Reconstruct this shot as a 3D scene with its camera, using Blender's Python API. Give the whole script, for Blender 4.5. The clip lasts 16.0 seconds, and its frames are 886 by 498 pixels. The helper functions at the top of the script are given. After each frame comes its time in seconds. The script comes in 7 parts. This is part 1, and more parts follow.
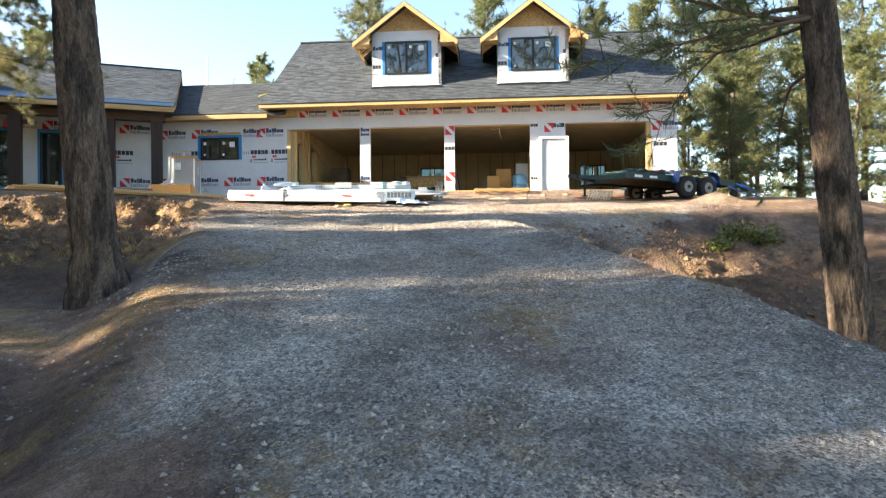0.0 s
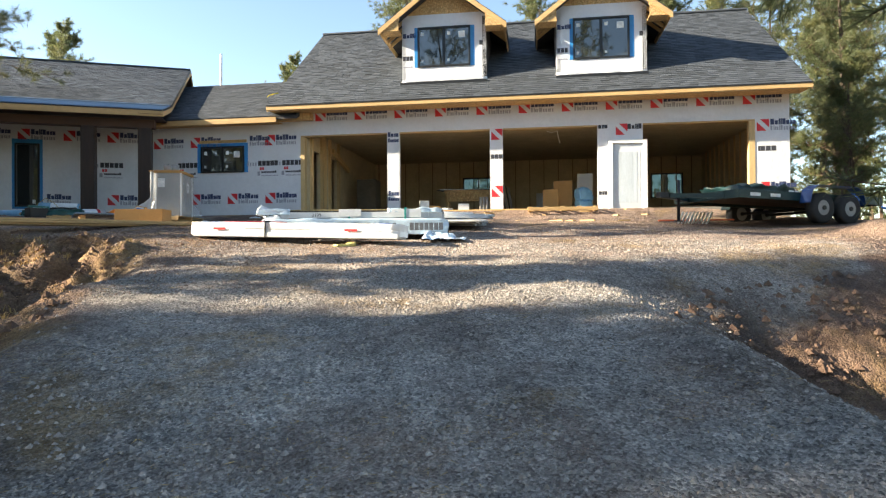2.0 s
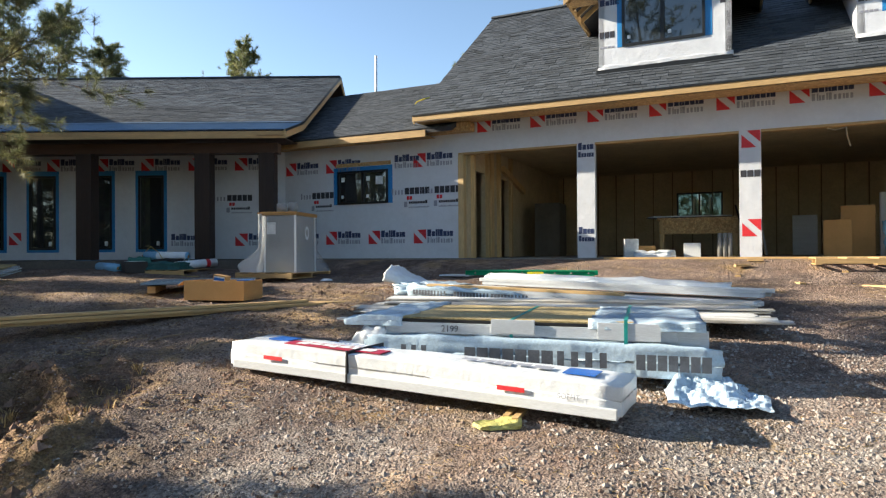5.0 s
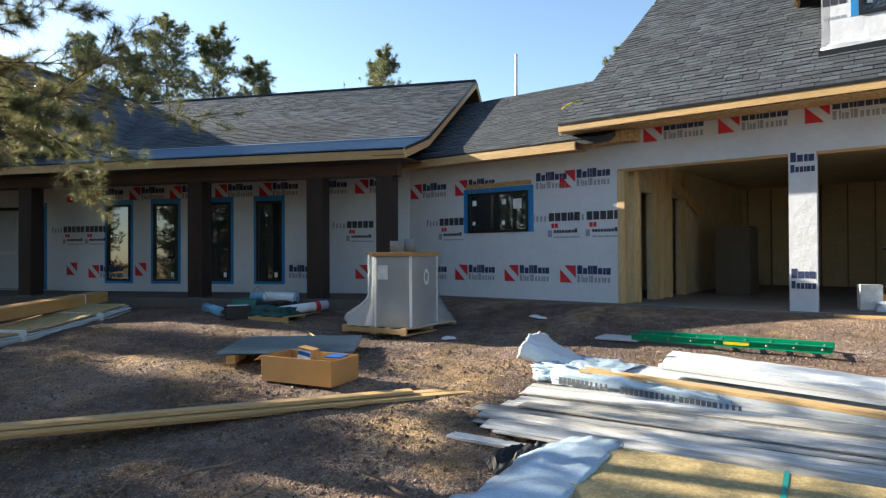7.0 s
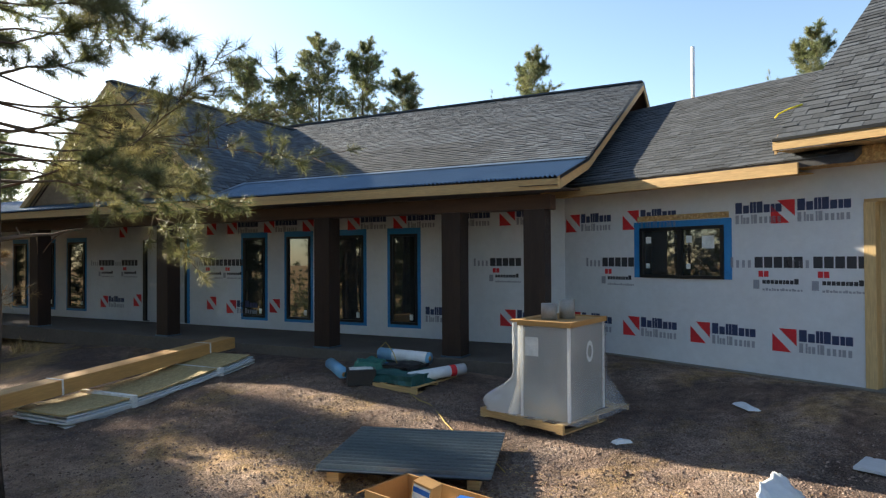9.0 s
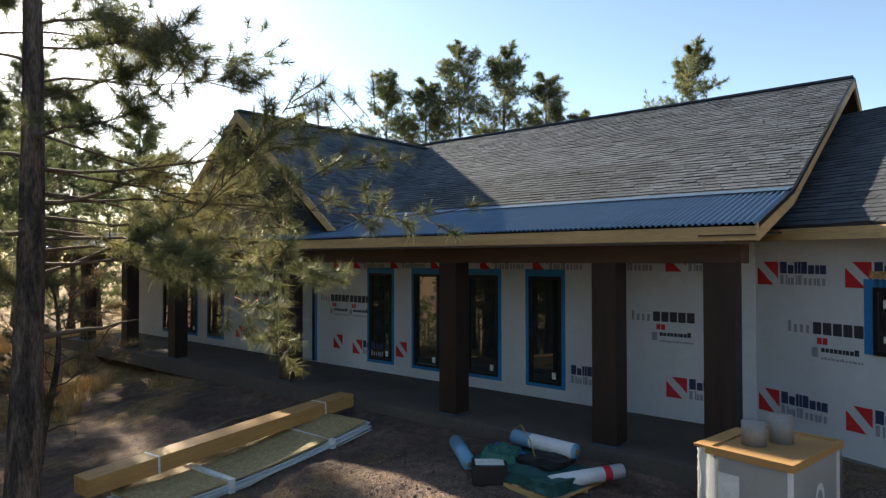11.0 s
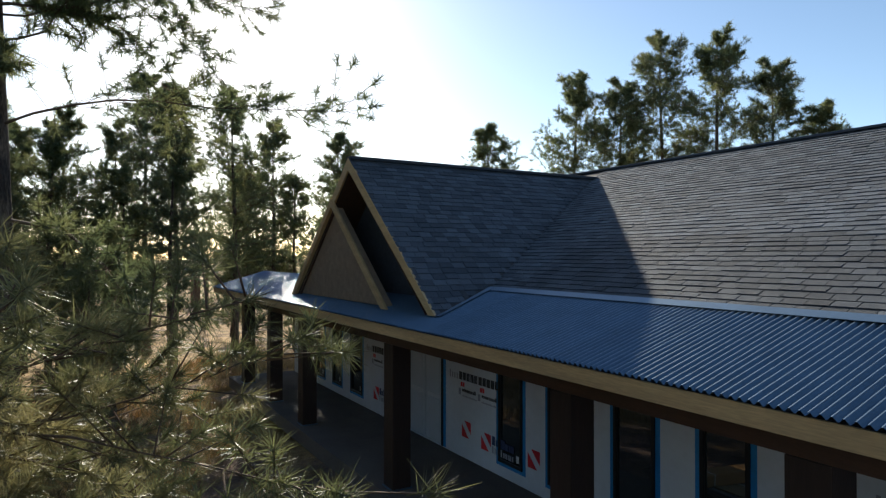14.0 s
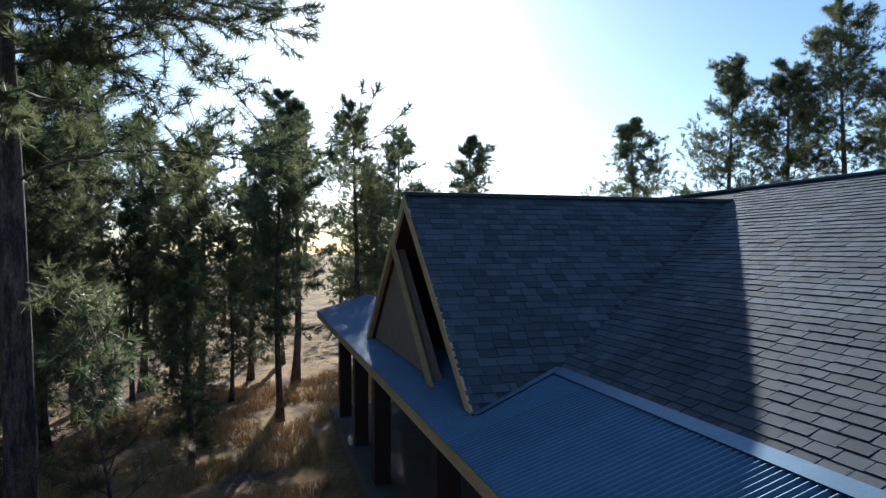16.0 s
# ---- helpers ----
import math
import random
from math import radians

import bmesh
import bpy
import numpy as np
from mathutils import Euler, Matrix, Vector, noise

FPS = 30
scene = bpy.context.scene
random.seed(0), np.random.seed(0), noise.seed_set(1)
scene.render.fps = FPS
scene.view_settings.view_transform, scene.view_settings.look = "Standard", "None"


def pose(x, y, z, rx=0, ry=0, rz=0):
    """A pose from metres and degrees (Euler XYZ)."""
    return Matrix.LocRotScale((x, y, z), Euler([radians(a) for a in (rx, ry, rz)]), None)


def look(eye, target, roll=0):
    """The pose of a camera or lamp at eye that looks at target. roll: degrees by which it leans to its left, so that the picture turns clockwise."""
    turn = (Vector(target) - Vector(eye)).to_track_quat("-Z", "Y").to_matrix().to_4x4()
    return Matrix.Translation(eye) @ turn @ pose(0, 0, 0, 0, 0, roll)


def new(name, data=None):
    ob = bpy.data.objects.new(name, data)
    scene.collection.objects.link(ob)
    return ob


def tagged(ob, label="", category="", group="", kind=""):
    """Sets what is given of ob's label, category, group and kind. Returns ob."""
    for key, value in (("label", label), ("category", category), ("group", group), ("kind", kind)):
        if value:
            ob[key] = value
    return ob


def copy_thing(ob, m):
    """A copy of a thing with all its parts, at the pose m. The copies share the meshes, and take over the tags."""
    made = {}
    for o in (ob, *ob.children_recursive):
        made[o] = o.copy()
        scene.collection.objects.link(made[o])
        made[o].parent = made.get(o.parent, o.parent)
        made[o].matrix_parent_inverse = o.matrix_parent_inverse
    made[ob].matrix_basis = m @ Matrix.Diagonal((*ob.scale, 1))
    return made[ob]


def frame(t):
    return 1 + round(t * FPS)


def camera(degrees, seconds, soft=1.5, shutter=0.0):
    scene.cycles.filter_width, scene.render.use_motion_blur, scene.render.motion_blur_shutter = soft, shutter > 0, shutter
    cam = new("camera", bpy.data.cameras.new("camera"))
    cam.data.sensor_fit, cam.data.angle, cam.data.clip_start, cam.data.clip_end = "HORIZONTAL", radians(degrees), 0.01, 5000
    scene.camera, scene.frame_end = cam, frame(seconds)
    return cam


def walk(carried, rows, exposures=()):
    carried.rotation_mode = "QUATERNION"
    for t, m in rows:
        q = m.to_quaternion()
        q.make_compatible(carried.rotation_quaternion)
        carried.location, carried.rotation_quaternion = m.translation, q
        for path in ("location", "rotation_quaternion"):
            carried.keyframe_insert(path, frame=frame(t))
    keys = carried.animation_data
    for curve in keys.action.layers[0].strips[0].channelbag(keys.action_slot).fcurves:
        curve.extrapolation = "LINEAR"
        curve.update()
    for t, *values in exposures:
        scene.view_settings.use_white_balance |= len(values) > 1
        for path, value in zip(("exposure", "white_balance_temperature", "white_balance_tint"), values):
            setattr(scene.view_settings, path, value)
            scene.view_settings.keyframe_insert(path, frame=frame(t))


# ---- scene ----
cam = camera(70.03, 16.0, 1.3)
# seconds, x, y, z, yaw, pitch, roll
PATH = [
    (0.0, -2.732, -24.343, -2.191, -20.23, 0.21, 0.55),
    (0.5, -2.270, -23.335, -1.964, -19.16, 0.23, 0.48),
    (1.0, -1.850, -22.329, -1.738, -18.19, 0.29, 0.47),
    (1.5, -1.480, -21.303, -1.517, -17.18, 0.38, 0.48),
    (2.0, -1.177, -20.250, -1.297, -16.03, 0.47, 0.45),
    (2.5, -0.909, -19.208, -1.080, -14.37, 0.52, 0.42),
    (3.0, -0.652, -18.237, -0.844, -11.99, 0.53, 0.41),
    (3.5, -0.434, -17.301, -0.560, -9.08, 0.41, 0.35),
    (4.0, -0.249, -16.386, -0.292, -5.97, 0.31, 0.36),
    (6.5, -0.258, -12.606, 0.681, 10.06, 0.52, 0.32),
    (7.0, -0.402, -11.968, 0.900, 13.42, 0.53, 0.29),
    (7.5, -0.552, -11.355, 1.110, 16.91, 0.56, 0.30),
    (8.0, -0.723, -10.811, 1.314, 20.32, 0.64, 0.35),
    (8.5, -0.919, -10.273, 1.517, 23.64, 0.72, 0.35),
    (9.0, -1.119, -9.785, 1.720, 27.00, 0.78, 0.33),
    (9.5, -1.337, -9.267, 1.924, 30.42, 0.82, 0.27),
    (10.0, -1.573, -8.821, 2.128, 33.79, 0.85, 0.25),
    (12.5, -2.724, -6.652, 3.263, 49.11, 0.93, -0.19),
    (13.0, -2.883, -6.031, 3.522, 52.44, 0.83, -0.16),
    (13.5, -3.040, -5.398, 3.784, 55.97, 0.73, -0.09),
    (14.0, -3.257, -4.765, 4.045, 59.34, 0.60, -0.02),
    (14.5, -3.534, -4.115, 4.316, 62.89, 0.46, 0.04),
    (15.0, -3.895, -3.505, 4.560, 66.44, 0.31, 0.07),
    (15.5, -4.210, -2.935, 4.816, 70.00, 0.15, 0.11),
    (16.0, -4.583, -2.374, 5.058, 73.49, -0.00, 0.17),
]
walk(cam, [(t, pose(x, y, z, 90 + pitch, roll, yaw)) for t, x, y, z, yaw, pitch, roll in PATH],
     exposures=[(0.0, 2.65, 7000, 6), (2.0, 2.2, 6900, 6), (3.5, 1.7, 7200, 6), (4.0, 1.6, 6800, 6), (6.5, 1.72, 6250, 6), (9.0, 1.85, 6650, 6), (13.0, 1.2, 6500, 6), (16.0, 0.85, 5200, 6)])

# ---- light ----
SUN_YAW, SUN_UP = 79.0, 21.2
sun_data = bpy.data.lights.new("sun", "SUN")
sun_data.energy, sun_data.angle, sun_data.color = 5.0, radians(0.6), (1.0, 0.87, 0.7)
sun_lamp = new("sun", sun_data)
sun_dir = Vector((-math.sin(radians(SUN_YAW)) * math.cos(radians(SUN_UP)), math.cos(radians(SUN_YAW)) * math.cos(radians(SUN_UP)), math.sin(radians(SUN_UP))))
sun_lamp.matrix_world = look(sun_dir * 60, (0, 0, 0))
sky = bpy.data.worlds.new("sky")
scene.world = sky
sky.use_nodes = True
wn, wl = sky.node_tree.nodes, sky.node_tree.links
wn.clear()
w_out, w_bg, w_sky = wn.new("ShaderNodeOutputWorld"), wn.new("ShaderNodeBackground"), wn.new("ShaderNodeTexSky")
w_sky.sky_type, w_sky.sun_disc = "NISHITA", False
w_sky.sun_elevation, w_sky.sun_rotation = radians(SUN_UP), radians(-SUN_YAW)
w_sky.air_density, w_sky.dust_density, w_sky.ozone_density, w_sky.altitude = 1.0, 1.3, 0.7, 1500
w_bg.inputs["Strength"].default_value = 0.085
wl.new(w_sky.outputs[0], w_bg.inputs[0])
wl.new(w_bg.outputs[0], w_out.inputs[0])


# ---- materials ----
def material(name, base, rough=0.7, metal=0.0, scale=8.0, spread=0.25, fine=60.0, fine_spread=0.15, bump=0.15, bump_scale=40.0,
             stretch=(1, 1, 1), per_object=0.0, per_island=0.0, second=None, second_at=(0.5, 0.62), second_scale=1.5, spec=0.4):
    """A surface with colour variation at two scales, an optional second colour in patches, and fine relief."""
    mat = bpy.data.materials.new(name)
    mat.use_nodes = True
    n, l = mat.node_tree.nodes, mat.node_tree.links
    bsdf = n["Principled BSDF"]
    coord, mapping = n.new("ShaderNodeTexCoord"), n.new("ShaderNodeMapping")
    mapping.inputs["Scale"].default_value = stretch
    place, shift = n.new("ShaderNodeObjectInfo"), n.new("ShaderNodeVectorMath")
    l.new(coord.outputs["Object"], shift.inputs[0]), l.new(place.outputs["Location"], shift.inputs[1]), l.new(shift.outputs[0], mapping.inputs[0])

    def noise_at(size, detail=5.0):
        t = n.new("ShaderNodeTexNoise")
        t.inputs["Scale"].default_value, t.inputs["Detail"].default_value, t.inputs["Roughness"].default_value = size, detail, 0.6
        l.new(mapping.outputs[0], t.inputs["Vector"])
        return t

    def scaled(source, low, high):
        r = n.new("ShaderNodeMapRange")
        r.inputs["From Min"].default_value, r.inputs["From Max"].default_value = 0.25, 0.75
        r.inputs["To Min"].default_value, r.inputs["To Max"].default_value = low, high
        l.new(source, r.inputs[0])
        return r.outputs[0]

    def times(a, b):
        m = n.new("ShaderNodeMath")
        m.operation = "MULTIPLY"
        l.new(a, m.inputs[0]), l.new(b, m.inputs[1])
        return m.outputs[0]

    value = times(scaled(noise_at(scale).outputs[0], 1 - spread, 1 + spread), scaled(noise_at(fine, 3).outputs[0], 1 - fine_spread, 1 + fine_spread))
    if per_object:
        info = n.new("ShaderNodeObjectInfo")
        r = n.new("ShaderNodeMapRange")
        r.inputs["To Min"].default_value, r.inputs["To Max"].default_value = 1 - per_object, 1 + per_object
        l.new(info.outputs["Random"], r.inputs[0])
        value = times(value, r.outputs[0])
    if per_island:
        geo = n.new("ShaderNodeNewGeometry")
        r = n.new("ShaderNodeMapRange")
        r.inputs["To Min"].default_value, r.inputs["To Max"].default_value = 1 - per_island, 1 + per_island
        l.new(geo.outputs["Random Per Island"], r.inputs[0])
        value = times(value, r.outputs[0])
    colour = n.new("ShaderNodeRGB")
    colour.outputs[0].default_value = (*base, 1)
    tint = colour.outputs[0]
    if second:
        ramp = n.new("ShaderNodeMapRange")
        ramp.interpolation_type = "SMOOTHSTEP"
        ramp.inputs["From Min"].default_value, ramp.inputs["From Max"].default_value = second_at
        l.new(noise_at(second_scale, 7).outputs[0], ramp.inputs[0])
        mix = n.new("ShaderNodeMixRGB")
        mix.inputs[2].default_value = (*second, 1)
        l.new(ramp.outputs[0], mix.inputs[0]), l.new(tint, mix.inputs[1])
        tint = mix.outputs[0]
    vary = n.new("ShaderNodeVectorMath")
    vary.operation = "SCALE"
    l.new(tint, vary.inputs[0]), l.new(value, vary.inputs["Scale"])
    l.new(vary.outputs[0], bsdf.inputs["Base Color"])
    bsdf.inputs["Roughness"].default_value, bsdf.inputs["Metallic"].default_value = rough, metal
    bsdf.inputs["Specular IOR Level"].default_value = spec
    if bump:
        b = n.new("ShaderNodeBump")
        b.inputs["Strength"].default_value, b.inputs["Distance"].default_value = bump, 0.02
        l.new(noise_at(bump_scale, 6).outputs[0], b.inputs["Height"])
        l.new(b.outputs[0], bsdf.inputs["Normal"])
    return mat


def glassy(name, tint, rough=0.03, see=0.0):
    mat = bpy.data.materials.new(name)
    mat.use_nodes = True
    b = mat.node_tree.nodes["Principled BSDF"]
    b.inputs["Base Color"].default_value = (*tint, 1)
    b.inputs["Roughness"].default_value, b.inputs["Specular IOR Level"].default_value = rough, 0.5
    b.inputs["IOR"].default_value = 2.1
    b.inputs["Transmission Weight"].default_value = see
    return mat


M = {}
M["wrap"] = material("house_wrap", (0.63, 0.65, 0.69), 0.42, scale=1.6, spread=0.06, fine=9, fine_spread=0.04, bump=0.9, bump_scale=3.2, spec=0.35)
M["red"] = material("red_print", (0.62, 0.03, 0.04), 0.5, spread=0.06, bump=0)
M["navy"] = material("navy_print", (0.035, 0.05, 0.12), 0.5, spread=0.1, bump=0)
M["grey_print"] = material("grey_print", (0.3, 0.31, 0.36), 0.5, spread=0.1, bump=0)
M["black_print"] = material("black_print", (0.04, 0.04, 0.05), 0.5, spread=0.1, bump=0)
M["faded_print"] = material("faded_black_print", (0.1, 0.11, 0.13), 0.6)
M["shingle"] = material("asphalt_shingle", (0.06, 0.07, 0.084), 0.8, scale=0.7, spread=0.12, fine=160, fine_spread=0.4, bump=0.5, bump_scale=220, per_island=0.34, per_object=0.3, spec=0.3)
M["felt"] = material("dark_roof_deck", (0.05, 0.05, 0.055), 0.9, bump=0.2)
M["tin"] = material("galvanised_steel", (0.12, 0.185, 0.26), 0.5, metal=0.75, scale=3, spread=0.12, fine=30, fine_spread=0.1, bump=0.05, bump_scale=12, per_object=0.06)
M["lumber"] = material("new_lumber", (0.5, 0.33, 0.15), 0.65, scale=3, spread=0.18, fine=24, fine_spread=0.18, bump=0.15, bump_scale=30, stretch=(0.25, 3, 3), per_object=0.15)
M["stud"] = material("pale_stud", (0.58, 0.41, 0.2), 0.7, scale=3, spread=0.15, fine=24, fine_spread=0.15, bump=0.15, stretch=(3, 3, 0.25), per_object=0.12)
M["beam"] = material("glulam_beam", (0.5, 0.28, 0.1), 0.6, scale=3, spread=0.2, fine=30, fine_spread=0.15, stretch=(0.25, 3, 3))
M["osb"] = material("osb_board", (0.44, 0.27, 0.115), 0.75, scale=14, spread=0.35, fine=45, fine_spread=0.3, bump=0.3, bump_scale=30, second=(0.6, 0.42, 0.2), second_scale=22, second_at=(0.45, 0.6))
M["post"] = material("dark_stained_post", (0.032, 0.018, 0.013), 0.55, scale=4, spread=0.25, fine=30, fine_spread=0.2, stretch=(3, 3, 0.3), bump=0.2)
M["beam_dark"] = material("stained_porch_beam", (0.07, 0.035, 0.02), 0.6, scale=4, spread=0.25, stretch=(0.3, 3, 3))
M["foam"] = material("sprayed_foam_wall", (0.5, 0.41, 0.26), 0.85, scale=2, spread=0.15, fine=14, fine_spread=0.12, bump=0.7, bump_scale=9)
M["concrete"] = material("slab_concrete", (0.2, 0.185, 0.165), 0.85, scale=1.4, spread=0.18, fine=30, fine_spread=0.12, bump=0.15)
M["porch"] = material("dusty_porch_slab", (0.125, 0.105, 0.09), 0.9, scale=1.2, spread=0.2, fine=25, fine_spread=0.15, bump=0.2)
M["frame"] = material("black_window_frame", (0.012, 0.013, 0.014), 0.4, spread=0.05, bump=0)
M["tape"] = material("blue_flashing_tape", (0.03, 0.22, 0.52), 0.4, scale=6, spread=0.1, bump=0.25, bump_scale=10)
M["glass"] = glassy("window_glass", (0.025, 0.03, 0.032), 0.02)
clear = bpy.data.materials.new("clear_window_glass")
clear.use_nodes = True
cn, cl = clear.node_tree.nodes, clear.node_tree.links
c_see, c_mix = cn.new("ShaderNodeBsdfTransparent"), cn.new("ShaderNodeMixShader")
cn["Principled BSDF"].inputs["Roughness"].default_value = 0.02
c_mix.inputs[0].default_value = 0.08
c_see.inputs[0].default_value = (0.3, 0.36, 0.36, 1)
cl.new(c_see.outputs[0], c_mix.inputs[1]), cl.new(cn["Principled BSDF"].outputs[0], c_mix.inputs[2]), cl.new(c_mix.outputs[0], cn["Material Output"].inputs[0])
M["clear_glass"] = clear
M["sticker"] = material("white_sticker", (0.75, 0.75, 0.72), 0.6, bump=0)
M["door"] = material("primed_door", (0.62, 0.63, 0.64), 0.45, scale=2, spread=0.05, bump=0.03)
M["leaf_grey"] = material("bluish_primed_door", (0.52, 0.55, 0.58), 0.35, scale=2, spread=0.06, bump=0.03)
M["white"] = material("white_paint", (0.8, 0.8, 0.79), 0.45, scale=3, spread=0.05, bump=0.03)
M["gravel"] = material("driveway_soil", (0.24, 0.175, 0.135), 0.95, scale=0.35, spread=0.22, fine=9, fine_spread=0.28, bump=1.0, bump_scale=16, second=(0.33, 0.29, 0.26), second_scale=0.35, second_at=(0.42, 0.6), spec=0.15)
M["grit"] = material("rusty_grit", (0.24, 0.175, 0.14), 0.9, scale=6, spread=0.2, fine=60, fine_spread=0.2, bump=0.3, per_island=0.55)
M["straw"] = material("dry_straw", (0.46, 0.31, 0.13), 0.8, scale=3, spread=0.25, bump=0, per_island=0.4)
M["gable_ply"] = material("brown_plywood", (0.25, 0.17, 0.105), 0.75, scale=6, spread=0.2, fine=40, fine_spread=0.2, bump=0.2)
M["stone"] = material("crushed_stone", (0.285, 0.25, 0.222), 0.9, scale=6, spread=0.2, fine=60, fine_spread=0.2, bump=0.3, per_island=0.5)
M["clod"] = material("soil_clod", (0.17, 0.11, 0.08), 0.95, scale=5, spread=0.25, fine=40, fine_spread=0.25, bump=0.6, per_island=0.3, spec=0.1)
M["bark"] = material("pine_bark", (0.125, 0.095, 0.075), 0.95, scale=6, spread=0.55, fine=22, fine_spread=0.6, bump=1.0, bump_scale=12, stretch=(3.0, 3.0, 0.7), second=(0.055, 0.045, 0.04), second_scale=2.6, second_at=(0.46, 0.6), spec=0.1)
M["twig"] = material("pine_twig", (0.11, 0.075, 0.052), 0.9, spread=0.3, bump=0.3)


def needle_material(name, base, tip, thin=0.3):
    mat = material(name, base, 0.5, scale=1.1, spread=0.3, fine=9, fine_spread=0.2, bump=0, per_island=0.3, second=tip, second_scale=0.9, second_at=(0.45, 0.65), spec=0.45)
    n, l = mat.node_tree.nodes, mat.node_tree.links
    out, b = n["Material Output"], n["Principled BSDF"]
    soft, mix = n.new("ShaderNodeBsdfTranslucent"), n.new("ShaderNodeMixShader")
    l.new(b.inputs["Base Color"].links[0].from_socket, soft.inputs[0])
    mix.inputs[0].default_value = thin
    l.new(b.outputs[0], mix.inputs[1]), l.new(soft.outputs[0], mix.inputs[2]), l.new(mix.outputs[0], out.inputs[0])
    return mat


M["needle"] = needle_material("pine_needles", (0.12, 0.145, 0.065), (0.21, 0.215, 0.09), 0.5)
# young pine's needles: golden tips carry the backlight in their colour
M["needle_lit"] = needle_material("backlit_pine_needles", (0.13, 0.14, 0.06), (0.29, 0.26, 0.12), 0.42)
M["needle_dry"] = needle_material("half_dry_pine_needles", (0.13, 0.11, 0.055), (0.25, 0.15, 0.08), 0.42)
M["needle_dark"] = needle_material("dark_pine_needles", (0.11, 0.135, 0.065), (0.18, 0.185, 0.085), 0.5)


# ---- building blocks ----
def mesh_of(name, bm, mat):
    me = bpy.data.meshes.new(name)
    bm.to_mesh(me)
    bm.free()
    if mat:
        me.materials.append(mat)
    return me


def part(name, bm, mat, parent=None, label="", m=None, smooth=False):
    """Links a bmesh (or a mesh) as one object under a thing or a part."""
    me = bm if isinstance(bm, bpy.types.Mesh) else mesh_of(name, bm, mat)
    if smooth:
        me.shade_smooth()
    ob = new(name, me)
    ob.parent = parent
    if m is not None:
        ob.matrix_basis = m
    return tagged(ob, label)


def thing(name, label, category, m=None, group="", kind=""):
    ob = new(name)
    if m is not None:
        ob.matrix_basis = m
    return tagged(ob, label, category, group, kind)


def box_bm(lo, hi, bevel=0.0, bm=None):
    bm = bm or bmesh.new()
    mid = [(a + b) / 2 for a, b in zip(lo, hi)]
    size = [max(abs(b - a), 1e-4) for a, b in zip(lo, hi)]
    made = bmesh.ops.create_cube(bm, size=1, matrix=Matrix.Translation(mid) @ Matrix.Diagonal((*size, 1)))
    if bevel:
        edges = {e for v in made["verts"] for e in v.link_edges}
        bmesh.ops.bevel(bm, geom=list(edges), offset=min(bevel, min(size) * 0.4), segments=2, affect="EDGES", profile=0.6)
    return bm


def box(name, lo, hi, mat, parent=None, bevel=0.004, label="", m=None):
    return part(name, box_bm(lo, hi, bevel), M[mat], parent, label, m)


def prism_bm(points, offset, bm=None):
    """A flat polygon given by its corners, made solid along offset."""
    bm = bm or bmesh.new()
    a = [bm.verts.new(p) for p in points]
    b = [bm.verts.new(Vector(p) + Vector(offset)) for p in points]
    bm.faces.new(a)
    bm.faces.new(b[::-1])
    for i in range(len(a)):
        j = (i + 1) % len(a)
        bm.faces.new((a[j], a[i], b[i], b[j]))
    bmesh.ops.recalc_face_normals(bm, faces=bm.faces)
    return bm


def tube_bm(points, radii, sides=8, bm=None, wobble=0.0):
    """A round tube through the points."""
    bm = bm or bmesh.new()
    rings = []
    side = None
    for i, p in enumerate(points):
        p = Vector(p)
        ahead = (Vector(points[min(i + 1, len(points) - 1)]) - Vector(points[max(i - 1, 0)])).normalized()
        if side is None or abs(side.dot(ahead)) > 0.95:
            side = ahead.orthogonal().normalized()
        side = (side - ahead * side.dot(ahead)).normalized()
        up = ahead.cross(side)
        r = radii[i] if not isinstance(radii, (int, float)) else radii
        ring = []
        for k in range(sides):
            a = 2 * math.pi * k / sides
            rr = r * (1 + wobble * noise.noise(Vector((p.x * 3 + math.cos(a) * 2, p.y * 3 + math.sin(a) * 2, p.z * 1.3))))
            ring.append(bm.verts.new(p + (side * math.cos(a) + up * math.sin(a)) * rr))
        rings.append(ring)
    for r0, r1 in zip(rings, rings[1:]):
        for k in range(sides):
            bm.faces.new((r0[k], r0[(k + 1) % sides], r1[(k + 1) % sides], r1[k]))
    bm.faces.new(rings[0][::-1])
    bm.faces.new(rings[-1])
    return bm


